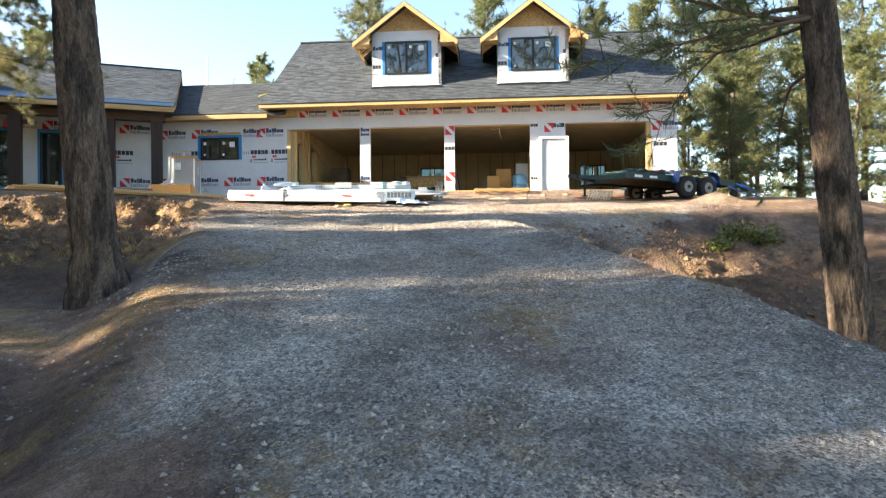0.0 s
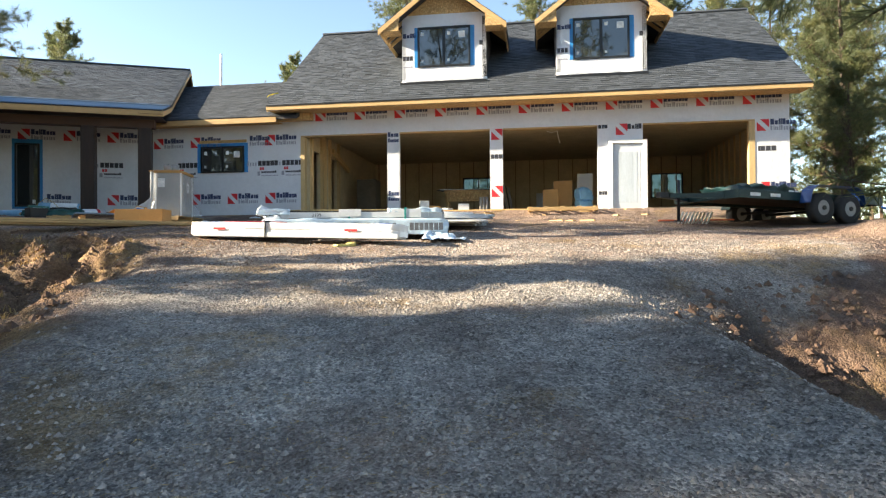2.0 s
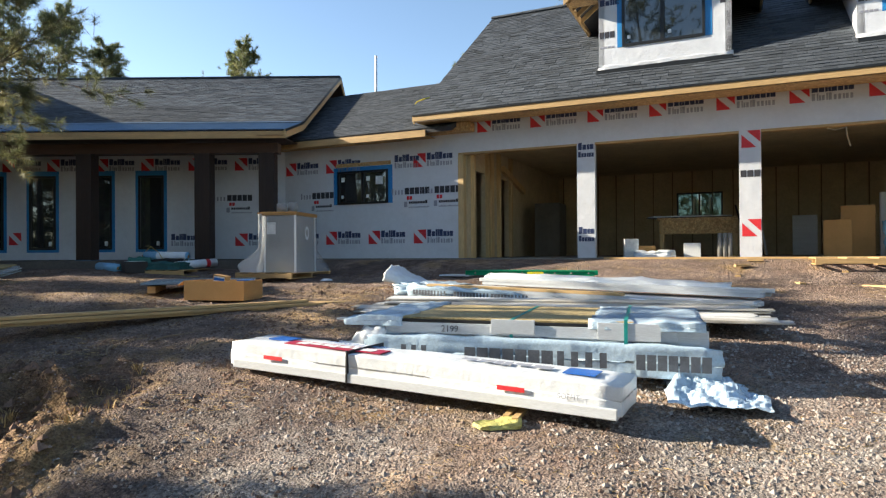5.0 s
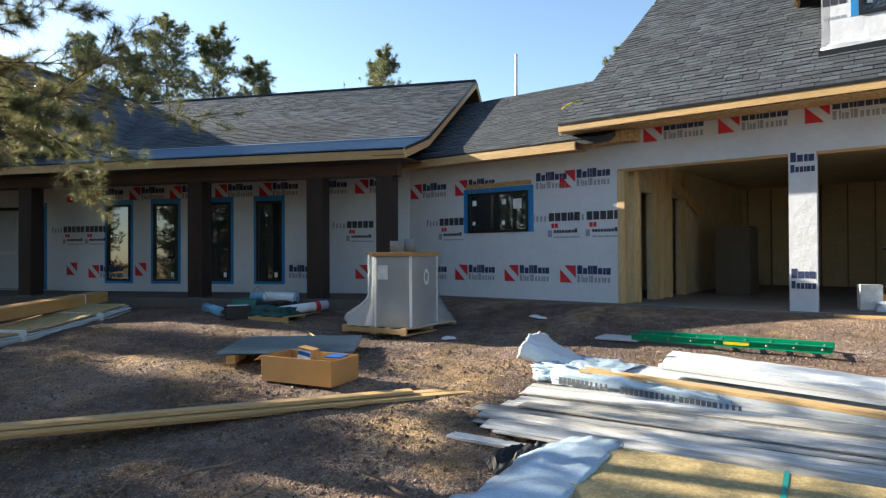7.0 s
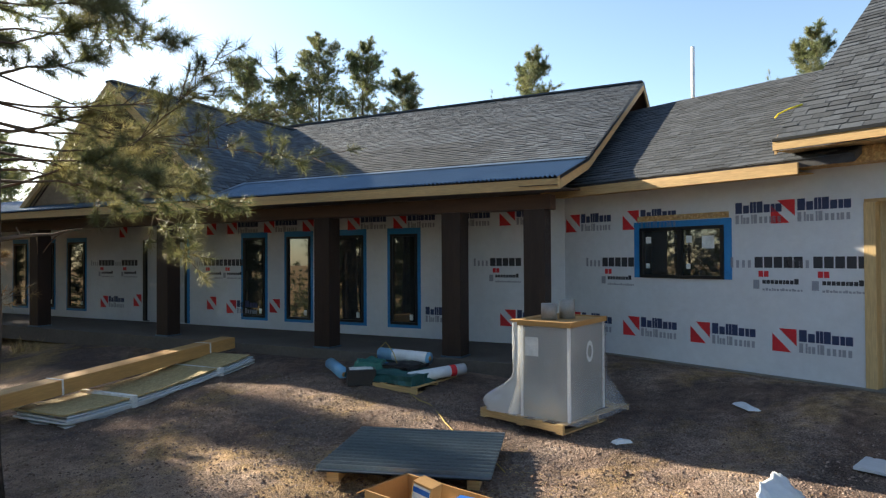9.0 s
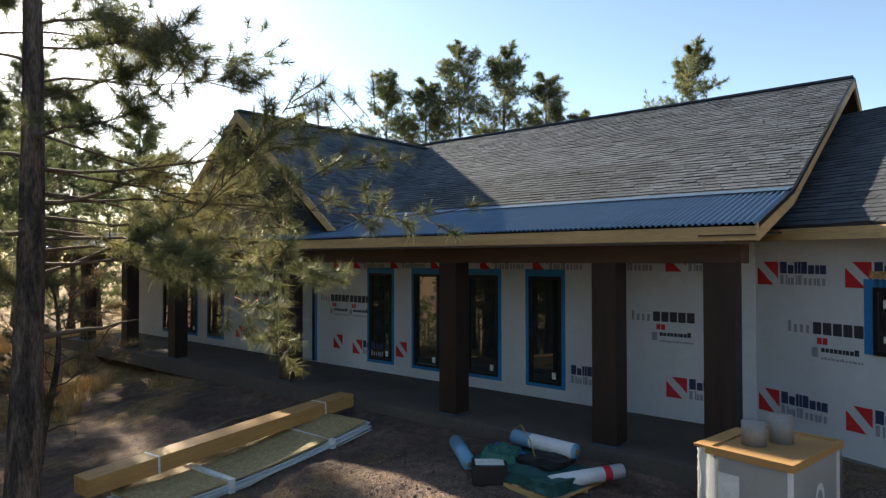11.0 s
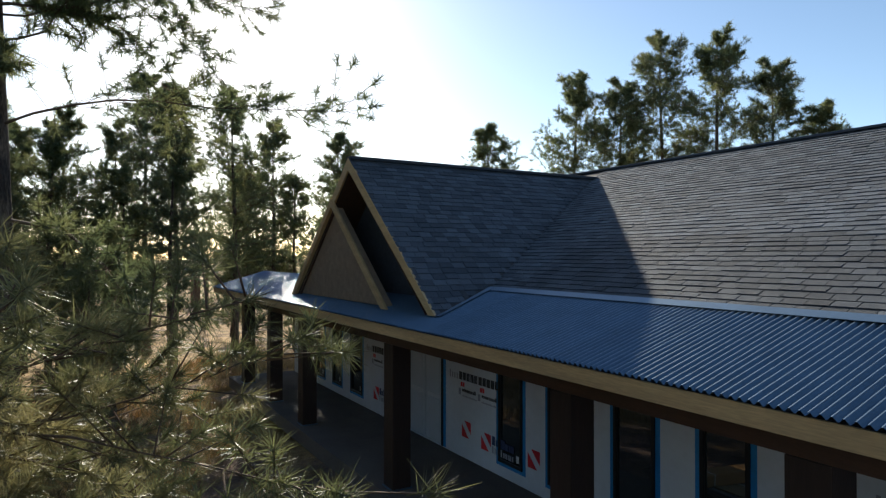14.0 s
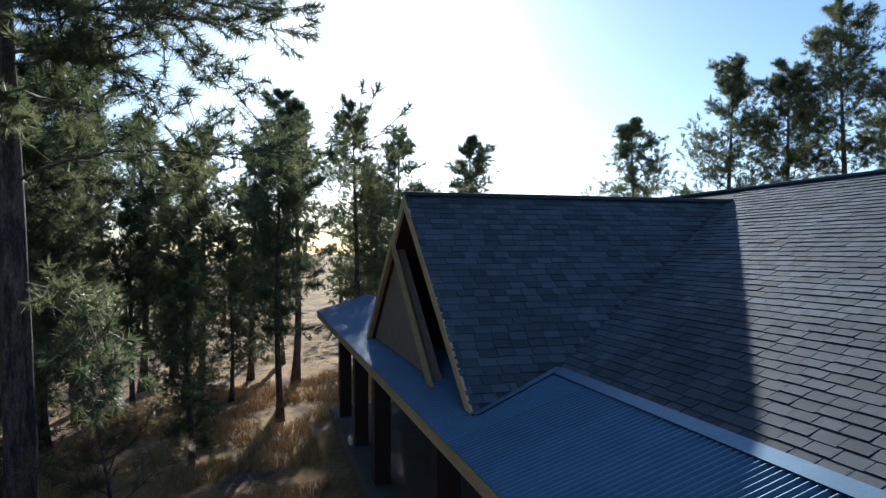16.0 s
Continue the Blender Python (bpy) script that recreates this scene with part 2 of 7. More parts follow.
def bark_bm(path, radii, seed):
    """A big trunk whose bark is split into long plates by deep furrows."""
    bm = bmesh.new()
    sides, rings = 60, []
    total = len(path) - 1
    steps, heights = [], 0.0
    while heights < 1.0:
        steps.append(heights)
        heights += 0.0045 if heights < 0.45 else 0.02
    for q in steps + [1.0]:
        i = min(int(q * total), total - 1)
        k = q * total - i
        p, r = path[i].lerp(path[i + 1], k), radii[i] + (radii[i + 1] - radii[i]) * k
        ring = []
        for s in range(sides):
            a = 2 * math.pi * s / sides
            c, n = math.cos(a), math.sin(a)
            warp = 0.5 * noise.noise(Vector((c * 2, n * 2, p.z * 1.1 + seed)))
            cell = noise.noise(Vector((c * 4.2 + warp, n * 4.2 + warp, p.z * 1.25 + seed)))
            cross = noise.noise(Vector((c * 3 + seed, n * 3, p.z * 5.5)))
            furrow = max(0.0, 1 - abs(cell) * 5.5) + 0.55 * max(0.0, 1 - abs(cross) * 7)
            rr = r * (1 + 0.05 * noise.noise(Vector((c, n, p.z * 0.5 + seed))) - 0.16 * min(furrow, 1.2) + 0.02 * noise.noise(Vector((c * 14, n * 14, p.z * 9))))
            ring.append(bm.verts.new((p.x + c * rr, p.y + n * rr, p.z)))
        rings.append(ring)
    for r0, r1 in zip(rings, rings[1:]):
        for s in range(sides):
            bm.faces.new((r0[s], r0[(s + 1) % sides], r1[(s + 1) % sides], r1[s]))
    return bm


def wall_bm(lo, hi, y0, y1, holes, top=None):
    """A wall along x from lo to hi (x, z), from depth y0 to y1, with rectangular holes (x0, z0, x1, z1) cut through."""
    bm = bmesh.new()
    xs = sorted({lo[0], hi[0], *[h[0] for h in holes], *[h[2] for h in holes]})
    zs = sorted({lo[1], hi[1], *[h[1] for h in holes], *[h[3] for h in holes]})
    xs = [x for x in xs if lo[0] <= x <= hi[0]]
    zs = [z for z in zs if lo[1] <= z <= hi[1]]
    solid = {}
    for i in range(len(xs) - 1):
        for k in range(len(zs) - 1):
            cx, cz = (xs[i] + xs[i + 1]) / 2, (zs[k] + zs[k + 1]) / 2
            solid[i, k] = not any(h[0] < cx < h[2] and h[1] < cz < h[3] for h in holes)
    verts = {}

    def at(i, k, y):
        if (i, k, y) not in verts:
            verts[i, k, y] = bm.verts.new((xs[i], y, zs[k]))
        return verts[i, k, y]

    for (i, k), s in solid.items():
        if not s:
            continue
        for y in (y0, y1):
            bm.faces.new([at(i, k, y), at(i + 1, k, y), at(i + 1, k + 1, y), at(i, k + 1, y)])
        for di, dk, a, b in ((-1, 0, (i, k), (i, k + 1)), (1, 0, (i + 1, k), (i + 1, k + 1)), (0, -1, (i, k), (i + 1, k)), (0, 1, (i, k + 1), (i + 1, k + 1))):
            if not solid.get((i + di, k + dk), False):
                bm.faces.new([at(*a, y0), at(*b, y0), at(*b, y1), at(*a, y1)])
    bmesh.ops.recalc_face_normals(bm, faces=bm.faces)
    return bm


# ---- the ground ----
def smooth(a, b, x):
    t = min(max((x - a) / (b - a), 0.0), 1.0)
    return t * t * (3 - 2 * t)


def lumps(x, y, size, octaves=4):
    v, amp = 0.0, 1.0
    for _ in range(octaves):
        v += amp * noise.noise(Vector((x * size, y * size, size)))
        size, amp = size * 2.1, amp * 0.55
    return v


def ditch_at(x, y):
    return smooth(2.1, 4.2, x - 0.06 * (y + 16)) * smooth(-12.4, -15.6, y)


def bank_at(x, y):
    """How far a point lies on the rough cut bank beside the drive."""
    return smooth(-2.7, -3.7, x) * smooth(-7.6, -9.2, y) * (1 - smooth(-12.5, -14.5, y))


def height(x, y):
    cx, cy = min(max(x, -8.0), 12.0), min(max(y, -26.0), 1.0)
    z = -0.091 - 0.009 * cx + 0.0744 * cy - 0.0034 * cx * cy - 0.0033 * cy * cy + 0.0015 * cx * cx
    z -= 0.04 * min(max(-8 - x, 0), 40) + 0.03 * min(max(x - 12, 0), 40)
    z -= 0.17 * min(max(-26 - y, 0), 30)
    bank, ditch = bank_at(x, y), ditch_at(x, y)
    z -= 0.4 * smooth(-2.8, -4.0, x) * smooth(-8.8, -10.6, y) * (1 - smooth(-14.0, -17.0, y)) * (1 - 0.15 * smooth(-8, -11, x))
    z -= (0.95 + 0.5 * smooth(-15, -19, y)) * ditch * (1 - 0.5 * smooth(7.0, 11.0, x))
    z += 0.08 * smooth(1.4, 2.1, x - 0.06 * (y + 16)) * (1 - smooth(2.1, 3.0, x - 0.06 * (y + 16))) * smooth(-14, -17, y) * (1 + lumps(x, y, 0.9, 2))
    z -= 0.42 * smooth(-3.1, -4.2, x) * smooth(-13.5, -15.0, y) * smooth(-24.0, -19.0, y)
    z -= 0.14 * (1 - smooth(-2.0, 0.0, x)) * smooth(-5.2, -3.0, y)
    ridge = 1 - abs(noise.noise(Vector((x * 1.1, y * 1.1, 7)))) * 2
    z += 0.26 * bank * (ridge * ridge - 0.5) + (0.2 * bank + 0.2 * ditch) * lumps(x, y, 1.3, 5)
    z += bank * (0.1 * lumps(x, y, 3.1, 4) - 0.05 * abs(noise.noise(Vector((x * 5.5, y * 5.5, 3)))))
    z -= 0.34 * math.exp(-(((x + 3.25) / 0.42) ** 2 + ((y + 11.3) / 0.6) ** 2))
    z += 0.2 * math.exp(-(((x + 3.25) / 0.5) ** 2 + ((y + 10.05) / 0.5) ** 2)) * (1 + 0.7 * lumps(x, y, 3.4, 3))
    wild = smooth(-4.5, -6.0, x) * smooth(-9.5, -7.5, y) * (1 - smooth(-3.5, -2.0, y))
    z += 0.03 * wild * lumps(x, y, 2.2, 3)
    far = smooth(-8, -13, x) + smooth(13, 18, x)
    z += (0.03 + 0.07 * far) * lumps(x, y, 0.6, 3) + 0.012 * lumps(x, y, 4.0, 2)
    z += 0.25 * math.exp(-((x - 9.6) ** 2 + (y + 11.4) ** 2) / 0.22)
    z -= 0.1 * math.exp(-((x - 10.2) / 2.4) ** 2 - ((y + 8.3) / 1.8) ** 2)
    z += 0.022 * smooth(0.5, -1.5, x) * smooth(-13, -10, y) * lumps(x, y, 2.6, 4)
    if -26 < x < 15.5 and y > -3.0:
        z = min(z, -0.07 - 0.1 * smooth(-3.0, -0.6, y) * smooth(-6.0, -4.0, x) - 0.12 * (1 - smooth(-2.0, 0.0, x)))
    gap = x * 0.4134 + y * 0.9106
    if -5.0 < x < 13.0:
        z += (min(-0.03, z + 0.5) - z) * smooth(-1.8, -0.3, gap) * (1 - smooth(10.0, 13.0, x))
    return z


def ground_material():
    """Reddish soil, grey crushed stone on the drive, dry straw in patches."""
    mat = bpy.data.materials.new("gravel_and_soil")
    mat.use_nodes = True
    n, l = mat.node_tree.nodes, mat.node_tree.links
    bsdf = n["Principled BSDF"]
    bsdf.inputs["Roughness"].default_value, bsdf.inputs["Specular IOR Level"].default_value = 0.95, 0.15
    coord = n.new("ShaderNodeTexCoord")
    cover = n.new("ShaderNodeAttribute")
    cover.attribute_name = "cover"
    split = n.new("ShaderNodeSeparateColor")
    l.new(cover.outputs["Color"], split.inputs[0])

    def grain(size, detail=5.0, rough=0.6):
        t = n.new("ShaderNodeTexNoise")
        t.inputs["Scale"].default_value, t.inputs["Detail"].default_value, t.inputs["Roughness"].default_value = size, detail, rough
        l.new(coord.outputs["Object"], t.inputs["Vector"])
        return t.outputs[0]

    def cells(size):
        t = n.new("ShaderNodeTexVoronoi")
        t.inputs["Scale"].default_value, t.inputs["Randomness"].default_value = size, 1.0
        l.new(coord.outputs["Object"], t.inputs["Vector"])
        return t

    def ranged(source, a, b, lo=0.0, hi=1.0):
        r = n.new("ShaderNodeMapRange")
        for key, v in zip(("From Min", "From Max", "To Min", "To Max"), (a, b, lo, hi)):
            r.inputs[key].default_value = v
        l.new(source, r.inputs[0])
        return r.outputs[0]

    def maths(kind, a, b):
        m = n.new("ShaderNodeMath")
        m.operation = kind
        for i, v in enumerate((a, b)):
            if isinstance(v, (int, float)):
                m.inputs[i].default_value = v
            else:
                l.new(v, m.inputs[i])
        return m.outputs[0]

    def mixed(share, a, b):
        m = n.new("ShaderNodeMixRGB")
        l.new(share, m.inputs[0])
        for i, v in ((1, a), (2, b)):
            if isinstance(v, tuple):
                m.inputs[i].default_value = (*v, 1)
            else:
                l.new(v, m.inputs[i])
        return m.outputs[0]

    small, mid = cells(52), cells(19)
    soil = mixed(ranged(grain(1.1, 7, 0.65), 0.38, 0.62), (0.235, 0.158, 0.122), (0.13, 0.103, 0.098))
    soil = mixed(ranged(grain(0.45, 5), 0.5, 0.66), soil, (0.31, 0.215, 0.155))
    grit = mixed(ranged(small.outputs["Color"], 0.1, 0.9), (0.17, 0.155, 0.145), (0.64, 0.585, 0.53))
    share = maths("ADD", maths("MULTIPLY", split.outputs[0], 0.54), maths("MULTIPLY", split.outputs[1], 0.2))
    stony = ranged(maths("ADD", share, grain(0.8, 6, 0.65)), 0.78, 1.08)
    base = mixed(stony, soil, grit)
    rusty = mixed(ranged(small.outputs["Color"], 0.2, 0.8), (0.14, 0.105, 0.09), (0.36, 0.275, 0.225))
    base = mixed(maths("MULTIPLY", split.outputs[1], ranged(grain(1.4, 6), 0.42, 0.6, 0.1, 0.75)), base, rusty)
    straw = mixed(ranged(grain(26), 0.3, 0.7), (0.33, 0.2, 0.085), (0.5, 0.34, 0.15))
    strawy = maths("MULTIPLY", ranged(maths("ADD", grain(0.55, 7, 0.7), maths("MULTIPLY", split.outputs[2], 0.14)), 0.52, 0.63), ranged(split.outputs[2], 0.0, 1.0, 0.6, 0.9))
    base = mixed(strawy, base, straw)
    # dug soil of the bank; in the ditch the same dark tone paints shade
    dug_shade = mixed(ranged(grain(2.3, 7, 0.7), 0.35, 0.65), (0.125, 0.075, 0.05), (0.215, 0.135, 0.085))
    base = mixed(maths("MULTIPLY", cover.outputs["Alpha"], ranged(grain(1.6, 6), 0.35, 0.6, 0.35, 0.95)), base, dug_shade)
    vary = n.new("ShaderNodeVectorMath")
    vary.operation = "SCALE"
    l.new(base, vary.inputs[0])
    broad = maths("MULTIPLY", ranged(grain(0.45, 5, 0.6), 0.3, 0.7, 0.62, 1.38), ranged(grain(1.7, 5, 0.7), 0.3, 0.7, 0.78, 1.22))
    l.new(maths("MULTIPLY", broad, maths("MULTIPLY", ranged(grain(7, 6, 0.7), 0.25, 0.75, 0.55, 1.45), ranged(grain(60, 3), 0.25, 0.75, 0.5, 1.5))), vary.inputs["Scale"])
    l.new(vary.outputs[0], bsdf.inputs["Base Color"])
    relief = maths("ADD", maths("MULTIPLY", small.outputs["Distance"], -0.5), maths("ADD", maths("MULTIPLY", mid.outputs["Distance"], -0.35), grain(9, 8, 0.75)))
    bump = n.new("ShaderNodeBump")
    bump.inputs["Strength"].default_value, bump.inputs["Distance"].default_value = 1.0, 0.07
    l.new(relief, bump.inputs["Height"])
    l.new(bump.outputs[0], bsdf.inputs["Normal"])
    return mat


def ground_mesh():
    def axis(lo, hi, near_lo, near_hi, step, far):
        out, v = [], near_lo
        while v < near_hi:
            out.append(v)
            v += step
        out.append(near_hi)
        v, s = near_hi, step
        while v < hi:
            s *= far
            v = min(v + s, hi)
            out.append(v)
        v, s = near_lo, step
        while v > lo:
            s *= far
            v = max(v - s, lo)
            out.insert(0, v)
        return out

    xs, ys = axis(-900, 900, -9, 8, 0.07, 1.12), axis(-900, 900, -24, -2, 0.07, 1.12)
    verts = [(x, y, height(x, y)) for y in ys for x in xs]
    w = len(xs)
    faces = [(j * w + i, j * w + i + 1, (j + 1) * w + i + 1, (j + 1) * w + i) for j in range(len(ys) - 1) for i in range(w - 1)]
    me = bpy.data.meshes.new("ground")
    me.from_pydata(verts, [], faces)
    me.materials.append(ground_material())
    cover = me.color_attributes.new("cover", "FLOAT_COLOR", "POINT")
    for i, (x, y, z) in enumerate(verts):
        stray = x + 0.7 * lumps(x, y, 0.45, 4)
        drive = (1 - smooth(1.9, 3.8, stray - 0.06 * (y + 16) - 5.0 * smooth(-15.6, -12.4, y))) * smooth(-4.4, -2.2, stray) * smooth(-8.0, -13.0, y)
        yard = smooth(-9, -6, x) * (1 - smooth(11, 14, x)) * smooth(-13, -9, y)
        wood = max(smooth(-13, -18, x), smooth(12, 18, x), smooth(2, 8, y), 0.3 * bank_at(x, y))
        # alpha: dug bank, plus the ditch darkened in colour for its shade
        cover.data[i].color = (drive, yard, wood, min(1.0, bank_at(x, y) + 0.8 * ditch_at(x, y)))
    me.shade_smooth()
    return me


ground = tagged(new("ground", ground_mesh()), "sloping drive of crushed gravel and reddish soil", "ground", kind="structure")


# ---- building details ----
BARS = {"C": (1.0, 1.0), "c": (0.86, 0.72), "d": (0.86, 1.0), "l": (0.42, 1.0), "r": (0.55, 0.72)}


def letters(bm, x, z, width, high, word, index, heavy=0.7):
    """Print that is only shown as plain bars, wide or narrow, tall or low; heavy is how much of each place is filled."""
    total = sum(BARS[k][0] for k in word)
    a = x
    for k in word:
        step, h = width * BARS[k][0] / total, high * BARS[k][1]
        w = step * min(heavy * (1.2 if BARS[k][0] < 0.6 else 1.0), 0.88)
        f = bm.faces.new([bm.verts.new(p) for p in ((a, 0, z), (a + w, 0, z), (a + w, 0, z + h), (a, 0, z + h))])
        f.material_index = index
        a += step


def quad(bm, pts, index):
    bm.faces.new([bm.verts.new((x, 0, z)) for x, z in pts]).material_index = index


def printed(name, mat, draw):
    bm = bmesh.new()
    draw(bm)
    bmesh.ops.reverse_faces(bm, faces=[f for f in bm.faces if f.normal.y > 0])
    return mesh_of(name, bm, M[mat])


def red_square(bm, s=0.3):
    quad(bm, ((0, 0), (s * 0.78, 0), (0, s * 0.78)), 0)
    quad(bm, ((s * 0.28, s), (s, s * 0.28), (s, s)), 0)


SQUARE = [("print_square", printed("print_square", "red", red_square))]
WORDS = [("print_word", printed("print_word", "navy", lambda bm: letters(bm, 0.33, 0.15, 0.62, 0.15, "Cclldcrc", 0, 0.86))),
         ("print_word", printed("print_word_light", "grey_print", lambda bm: letters(bm, 0.33, 0.01, 0.62, 0.12, "ClrclCccrcc", 0, 0.62)))]
LOGO = SQUARE + WORDS
GUARD = [("print_word", printed("print_word_pale", "grey_print", lambda bm: letters(bm, -0.33, 0.0, 0.32, 0.14, "dccc", 0, 0.5))),
         ("print_word", printed("print_word_black", "black_print", lambda bm: letters(bm, 0.0, 0.0, 0.62, 0.145, "CCCCC", 0, 0.86))),
         ("print_mark", printed("print_mark", "red", lambda bm: letters(bm, 0.05, -0.12, 0.14, 0.08, "CC", 0, 0.86))),
         ("print_badge", printed("print_badge", "grey_print", lambda bm: quad(bm, ((-0.02, -0.28), (0.06, -0.28), (0.06, -0.16), (-0.02, -0.16)), 0))),
         ("print_word", printed("print_word_small", "black_print", lambda bm: letters(bm, 0.1, -0.21, 0.46, 0.07, "cccccrccC", 0, 0.85))),
         ("print_word", printed("print_word_fine", "grey_print", lambda bm: letters(bm, 0.1, -0.3, 0.5, 0.035, "cdclccrdcclccr", 0, 0.75)))]


def print_on(pieces, x, z, y, parent):
    for name, mesh in pieces:
        ob = new(name, mesh)
        ob.parent, ob.location, ob.scale = parent, (x, y - 0.004, z - 0.015), (1.1, 1, 1.1)


def window(name, parent, x0, z0, x1, z1, y, depth=0.12, split=2, tape=(0.09, 0.09, 0.09, 0.09), stickers=True, muntins=0, label="black-framed window bordered with blue flashing tape", glass="glass"):
    """A window in the wall plane y that looks towards -y: frame, panes, tape."""
    bm = bmesh.new()
    t = 0.055
    for a, b in (((x0, z0), (x1, z0 + t)), ((x0, z1 - t), (x1, z1)), ((x0, z0 + t), (x0 + t, z1 - t)), ((x1 - t, z0 + t), (x1, z1 - t))):
        box_bm((a[0], y - 0.03, a[1]), (b[0], y + depth, b[1]), 0.004, bm)
    for i in range(1, split):
        c = x0 + (x1 - x0) * i / split
        box_bm((c - 0.035, y - 0.02, z0 + t), (c + 0.035, y + 0.05, z1 - t), 0.004, bm)
    frame_ob = part(name, bm, M["frame"], parent, label)
    for i in range(split):
        a, b = x0 + (x1 - x0) * i / split + t * 0.8, x0 + (x1 - x0) * (i + 1) / split - t * 0.8
        part("pane", box_bm((a, y + 0.012, z0 + t * 0.8), (b, y + 0.02, z1 - t * 0.8)), M[glass], frame_ob)
        if muntins:
            bmm = bmesh.new()
            for k in range(1, 3):
                box_bm((a + (b - a) * k / 3 - 0.008, y + 0.024, z0 + t), (a + (b - a) * k / 3 + 0.008, y + 0.03, z1 - t), 0, bmm)
            for k in range(1, muntins):
                zz = z0 + (z1 - z0) * k / muntins
                box_bm((a, y + 0.0225, zz - 0.008), (b, y + 0.0315, zz + 0.008), 0, bmm)
            part("grille", bmm, M["frame"], frame_ob)
        if stickers:
            w = min(0.1, (b - a) * 0.2)
            if z1 - z0 > 1.6:
                spots = [(b - 0.16, z0 + 0.1, w * 0.8, 0.12)]
            else:
                spots = [(a + 0.06, z1 - 0.26, w, w * 1.1), (a + 0.06, z0 + 0.16, w * 0.7, 0.08)]
                if i == split - 1:
                    spots.append((b - 0.32, z1 - 0.36, 0.2, 0.2))
            for sx, sz, sw, sh in spots:
                part("sticker", box_bm((sx, y + 0.008, sz), (sx + sw, y + 0.011, sz + sh)), M["sticker"], frame_ob)
    if tape:
        l, r, bo, to = tape
        for a, b in (((x0 - l, z0 - bo), (x0, z1 + to)), ((x1, z0 - bo), (x1 + r, z1 + to)), ((x0, z1), (x1, z1 + to)), ((x0, z0 - bo), (x1, z0))):
            if b[0] - a[0] > 0.01 and b[1] - a[1] > 0.01:
                part("flashing_tape", box_bm((a[0], y - 0.004, a[1]), (b[0], y + 0.003, b[1])), M["tape"], frame_ob)
    return frame_ob


def shingles(parent, foot, along, up, spans, exposure=0.142, tab=0.25, near=None, seed=2):
    """Courses of asphalt shingles on a slope. spans(s) gives the stretch of the course that starts s metres up the slope.
    Tabs for which near(a, s) holds are objects of their own, the rest one mesh."""
    rng = random.Random(seed)
    foot, along, up = Vector(foot), Vector(along).normalized(), Vector(up).normalized()
    out = along.cross(up).normalized()
    if out.z < 0:
        out = -out
    basis = Matrix((along, up, out)).transposed()
    shapes = []
    for k in range(3):
        w, cut = tab * (0.992, 1.0, 0.985)[k], (0.0, 0.02, 0.04)[k]
        bm = bmesh.new()
        thick = 0.014 + 0.003 * k
        v = [bm.verts.new(p) for p in ((0.005, cut * 0.3, thick), (w - 0.005, cut * 0.3, thick), (w - 0.005, exposure + 0.03, 0.004), (0.005, exposure + 0.03, 0.004),
                                       (0.0, cut * 0.3 - 0.002, 0.0), (w, cut * 0.3 - 0.002, 0.0), (w, exposure + 0.03, 0.0), (0.0, exposure + 0.03, 0.0))]
        for f in ((0, 1, 2, 3), (4, 5, 1, 0), (5, 6, 2, 1), (7, 4, 0, 3)):
            bm.faces.new([v[i] for i in f])
        shapes.append(mesh_of("shingle", bm, M["shingle"]))
    flat = [[tuple(v.co) for v in m.vertices] for m in shapes]
    verts, faces = [], []
    s, row, singles = 0.0, 0, 0
    while True:
        span = spans(s)
        if span is None:
            break
        a = span[0] - rng.random() * tab
        while a < span[1] - 0.02:
            k = rng.randrange(3)
            lo, hi = max(a, span[0]), min(a + tab, span[1])
            if hi - lo > 0.03:
                squeeze = (hi - lo) / tab
                if near and singles < 300 and near(lo, s):
                    ob = new("shingle", shapes[k])
                    ob.parent = parent
                    ob.matrix_basis = Matrix.Translation(foot + along * lo + up * s + out * 0.002) @ basis.to_4x4() @ Matrix.Diagonal((squeeze, 1, 1, 1))
                    singles += 1
                else:
                    base = len(verts)
                    lift = rng.random() * 0.004
                    for x, y, z in flat[k]:
                        verts.append(foot + along * (lo + x * squeeze) + up * (s + y) + out * (z + (lift if z > 0 else 0)))
                    faces += [tuple(base + i for i in f) for f in ((0, 1, 2, 3), (4, 5, 1, 0), (5, 6, 2, 1), (7, 4, 0, 3))]
            a += tab
        s += exposure
        row += 1
    me = bpy.data.meshes.new("shingle_field")
    me.from_pydata(verts, [], faces)
    me.materials.append(M["shingle"])
    ob = new("shingle_field", me)
    ob.parent = parent
    return tagged(ob, kind="stuff")


def crumpled(lo, hi, seed, cuts=10, amount=0.05, lift=None, sag=0.12):
    """A soft wrapped body: a box whose skin is folded and creased."""
    bm = bmesh.new()
    box_bm(lo, hi, 0, bm)
    bmesh.ops.subdivide_edges(bm, edges=bm.edges[:], cuts=cuts, use_grid_fill=True)
    size = Vector(hi) - Vector(lo)
    mid = (Vector(hi) + Vector(lo)) / 2
    for v in bm.verts:
        d = v.co - mid
        q = Vector((d.x / size.x, d.y / size.y, d.z / size.z)) * 2
        r = max(abs(q.x), abs(q.y)) ** 4
        if lift:
            v.co.z = lo[2] + (v.co.z - lo[2]) * lift(q.x, q.y)
        k = noise.noise(Vector((v.co.x * 4 + seed, v.co.y * 4, v.co.z * 4))) + 0.6 * noise.noise(Vector((v.co.x * 11, v.co.y * 11 + seed, v.co.z * 11)))
        n = Vector((q.x ** 3, q.y ** 3, q.z ** 3 if q.z > 0 else 0))
        v.co += n * amount * k
        if q.z > 0:
            v.co.z -= sag * size.z * r
    return bm


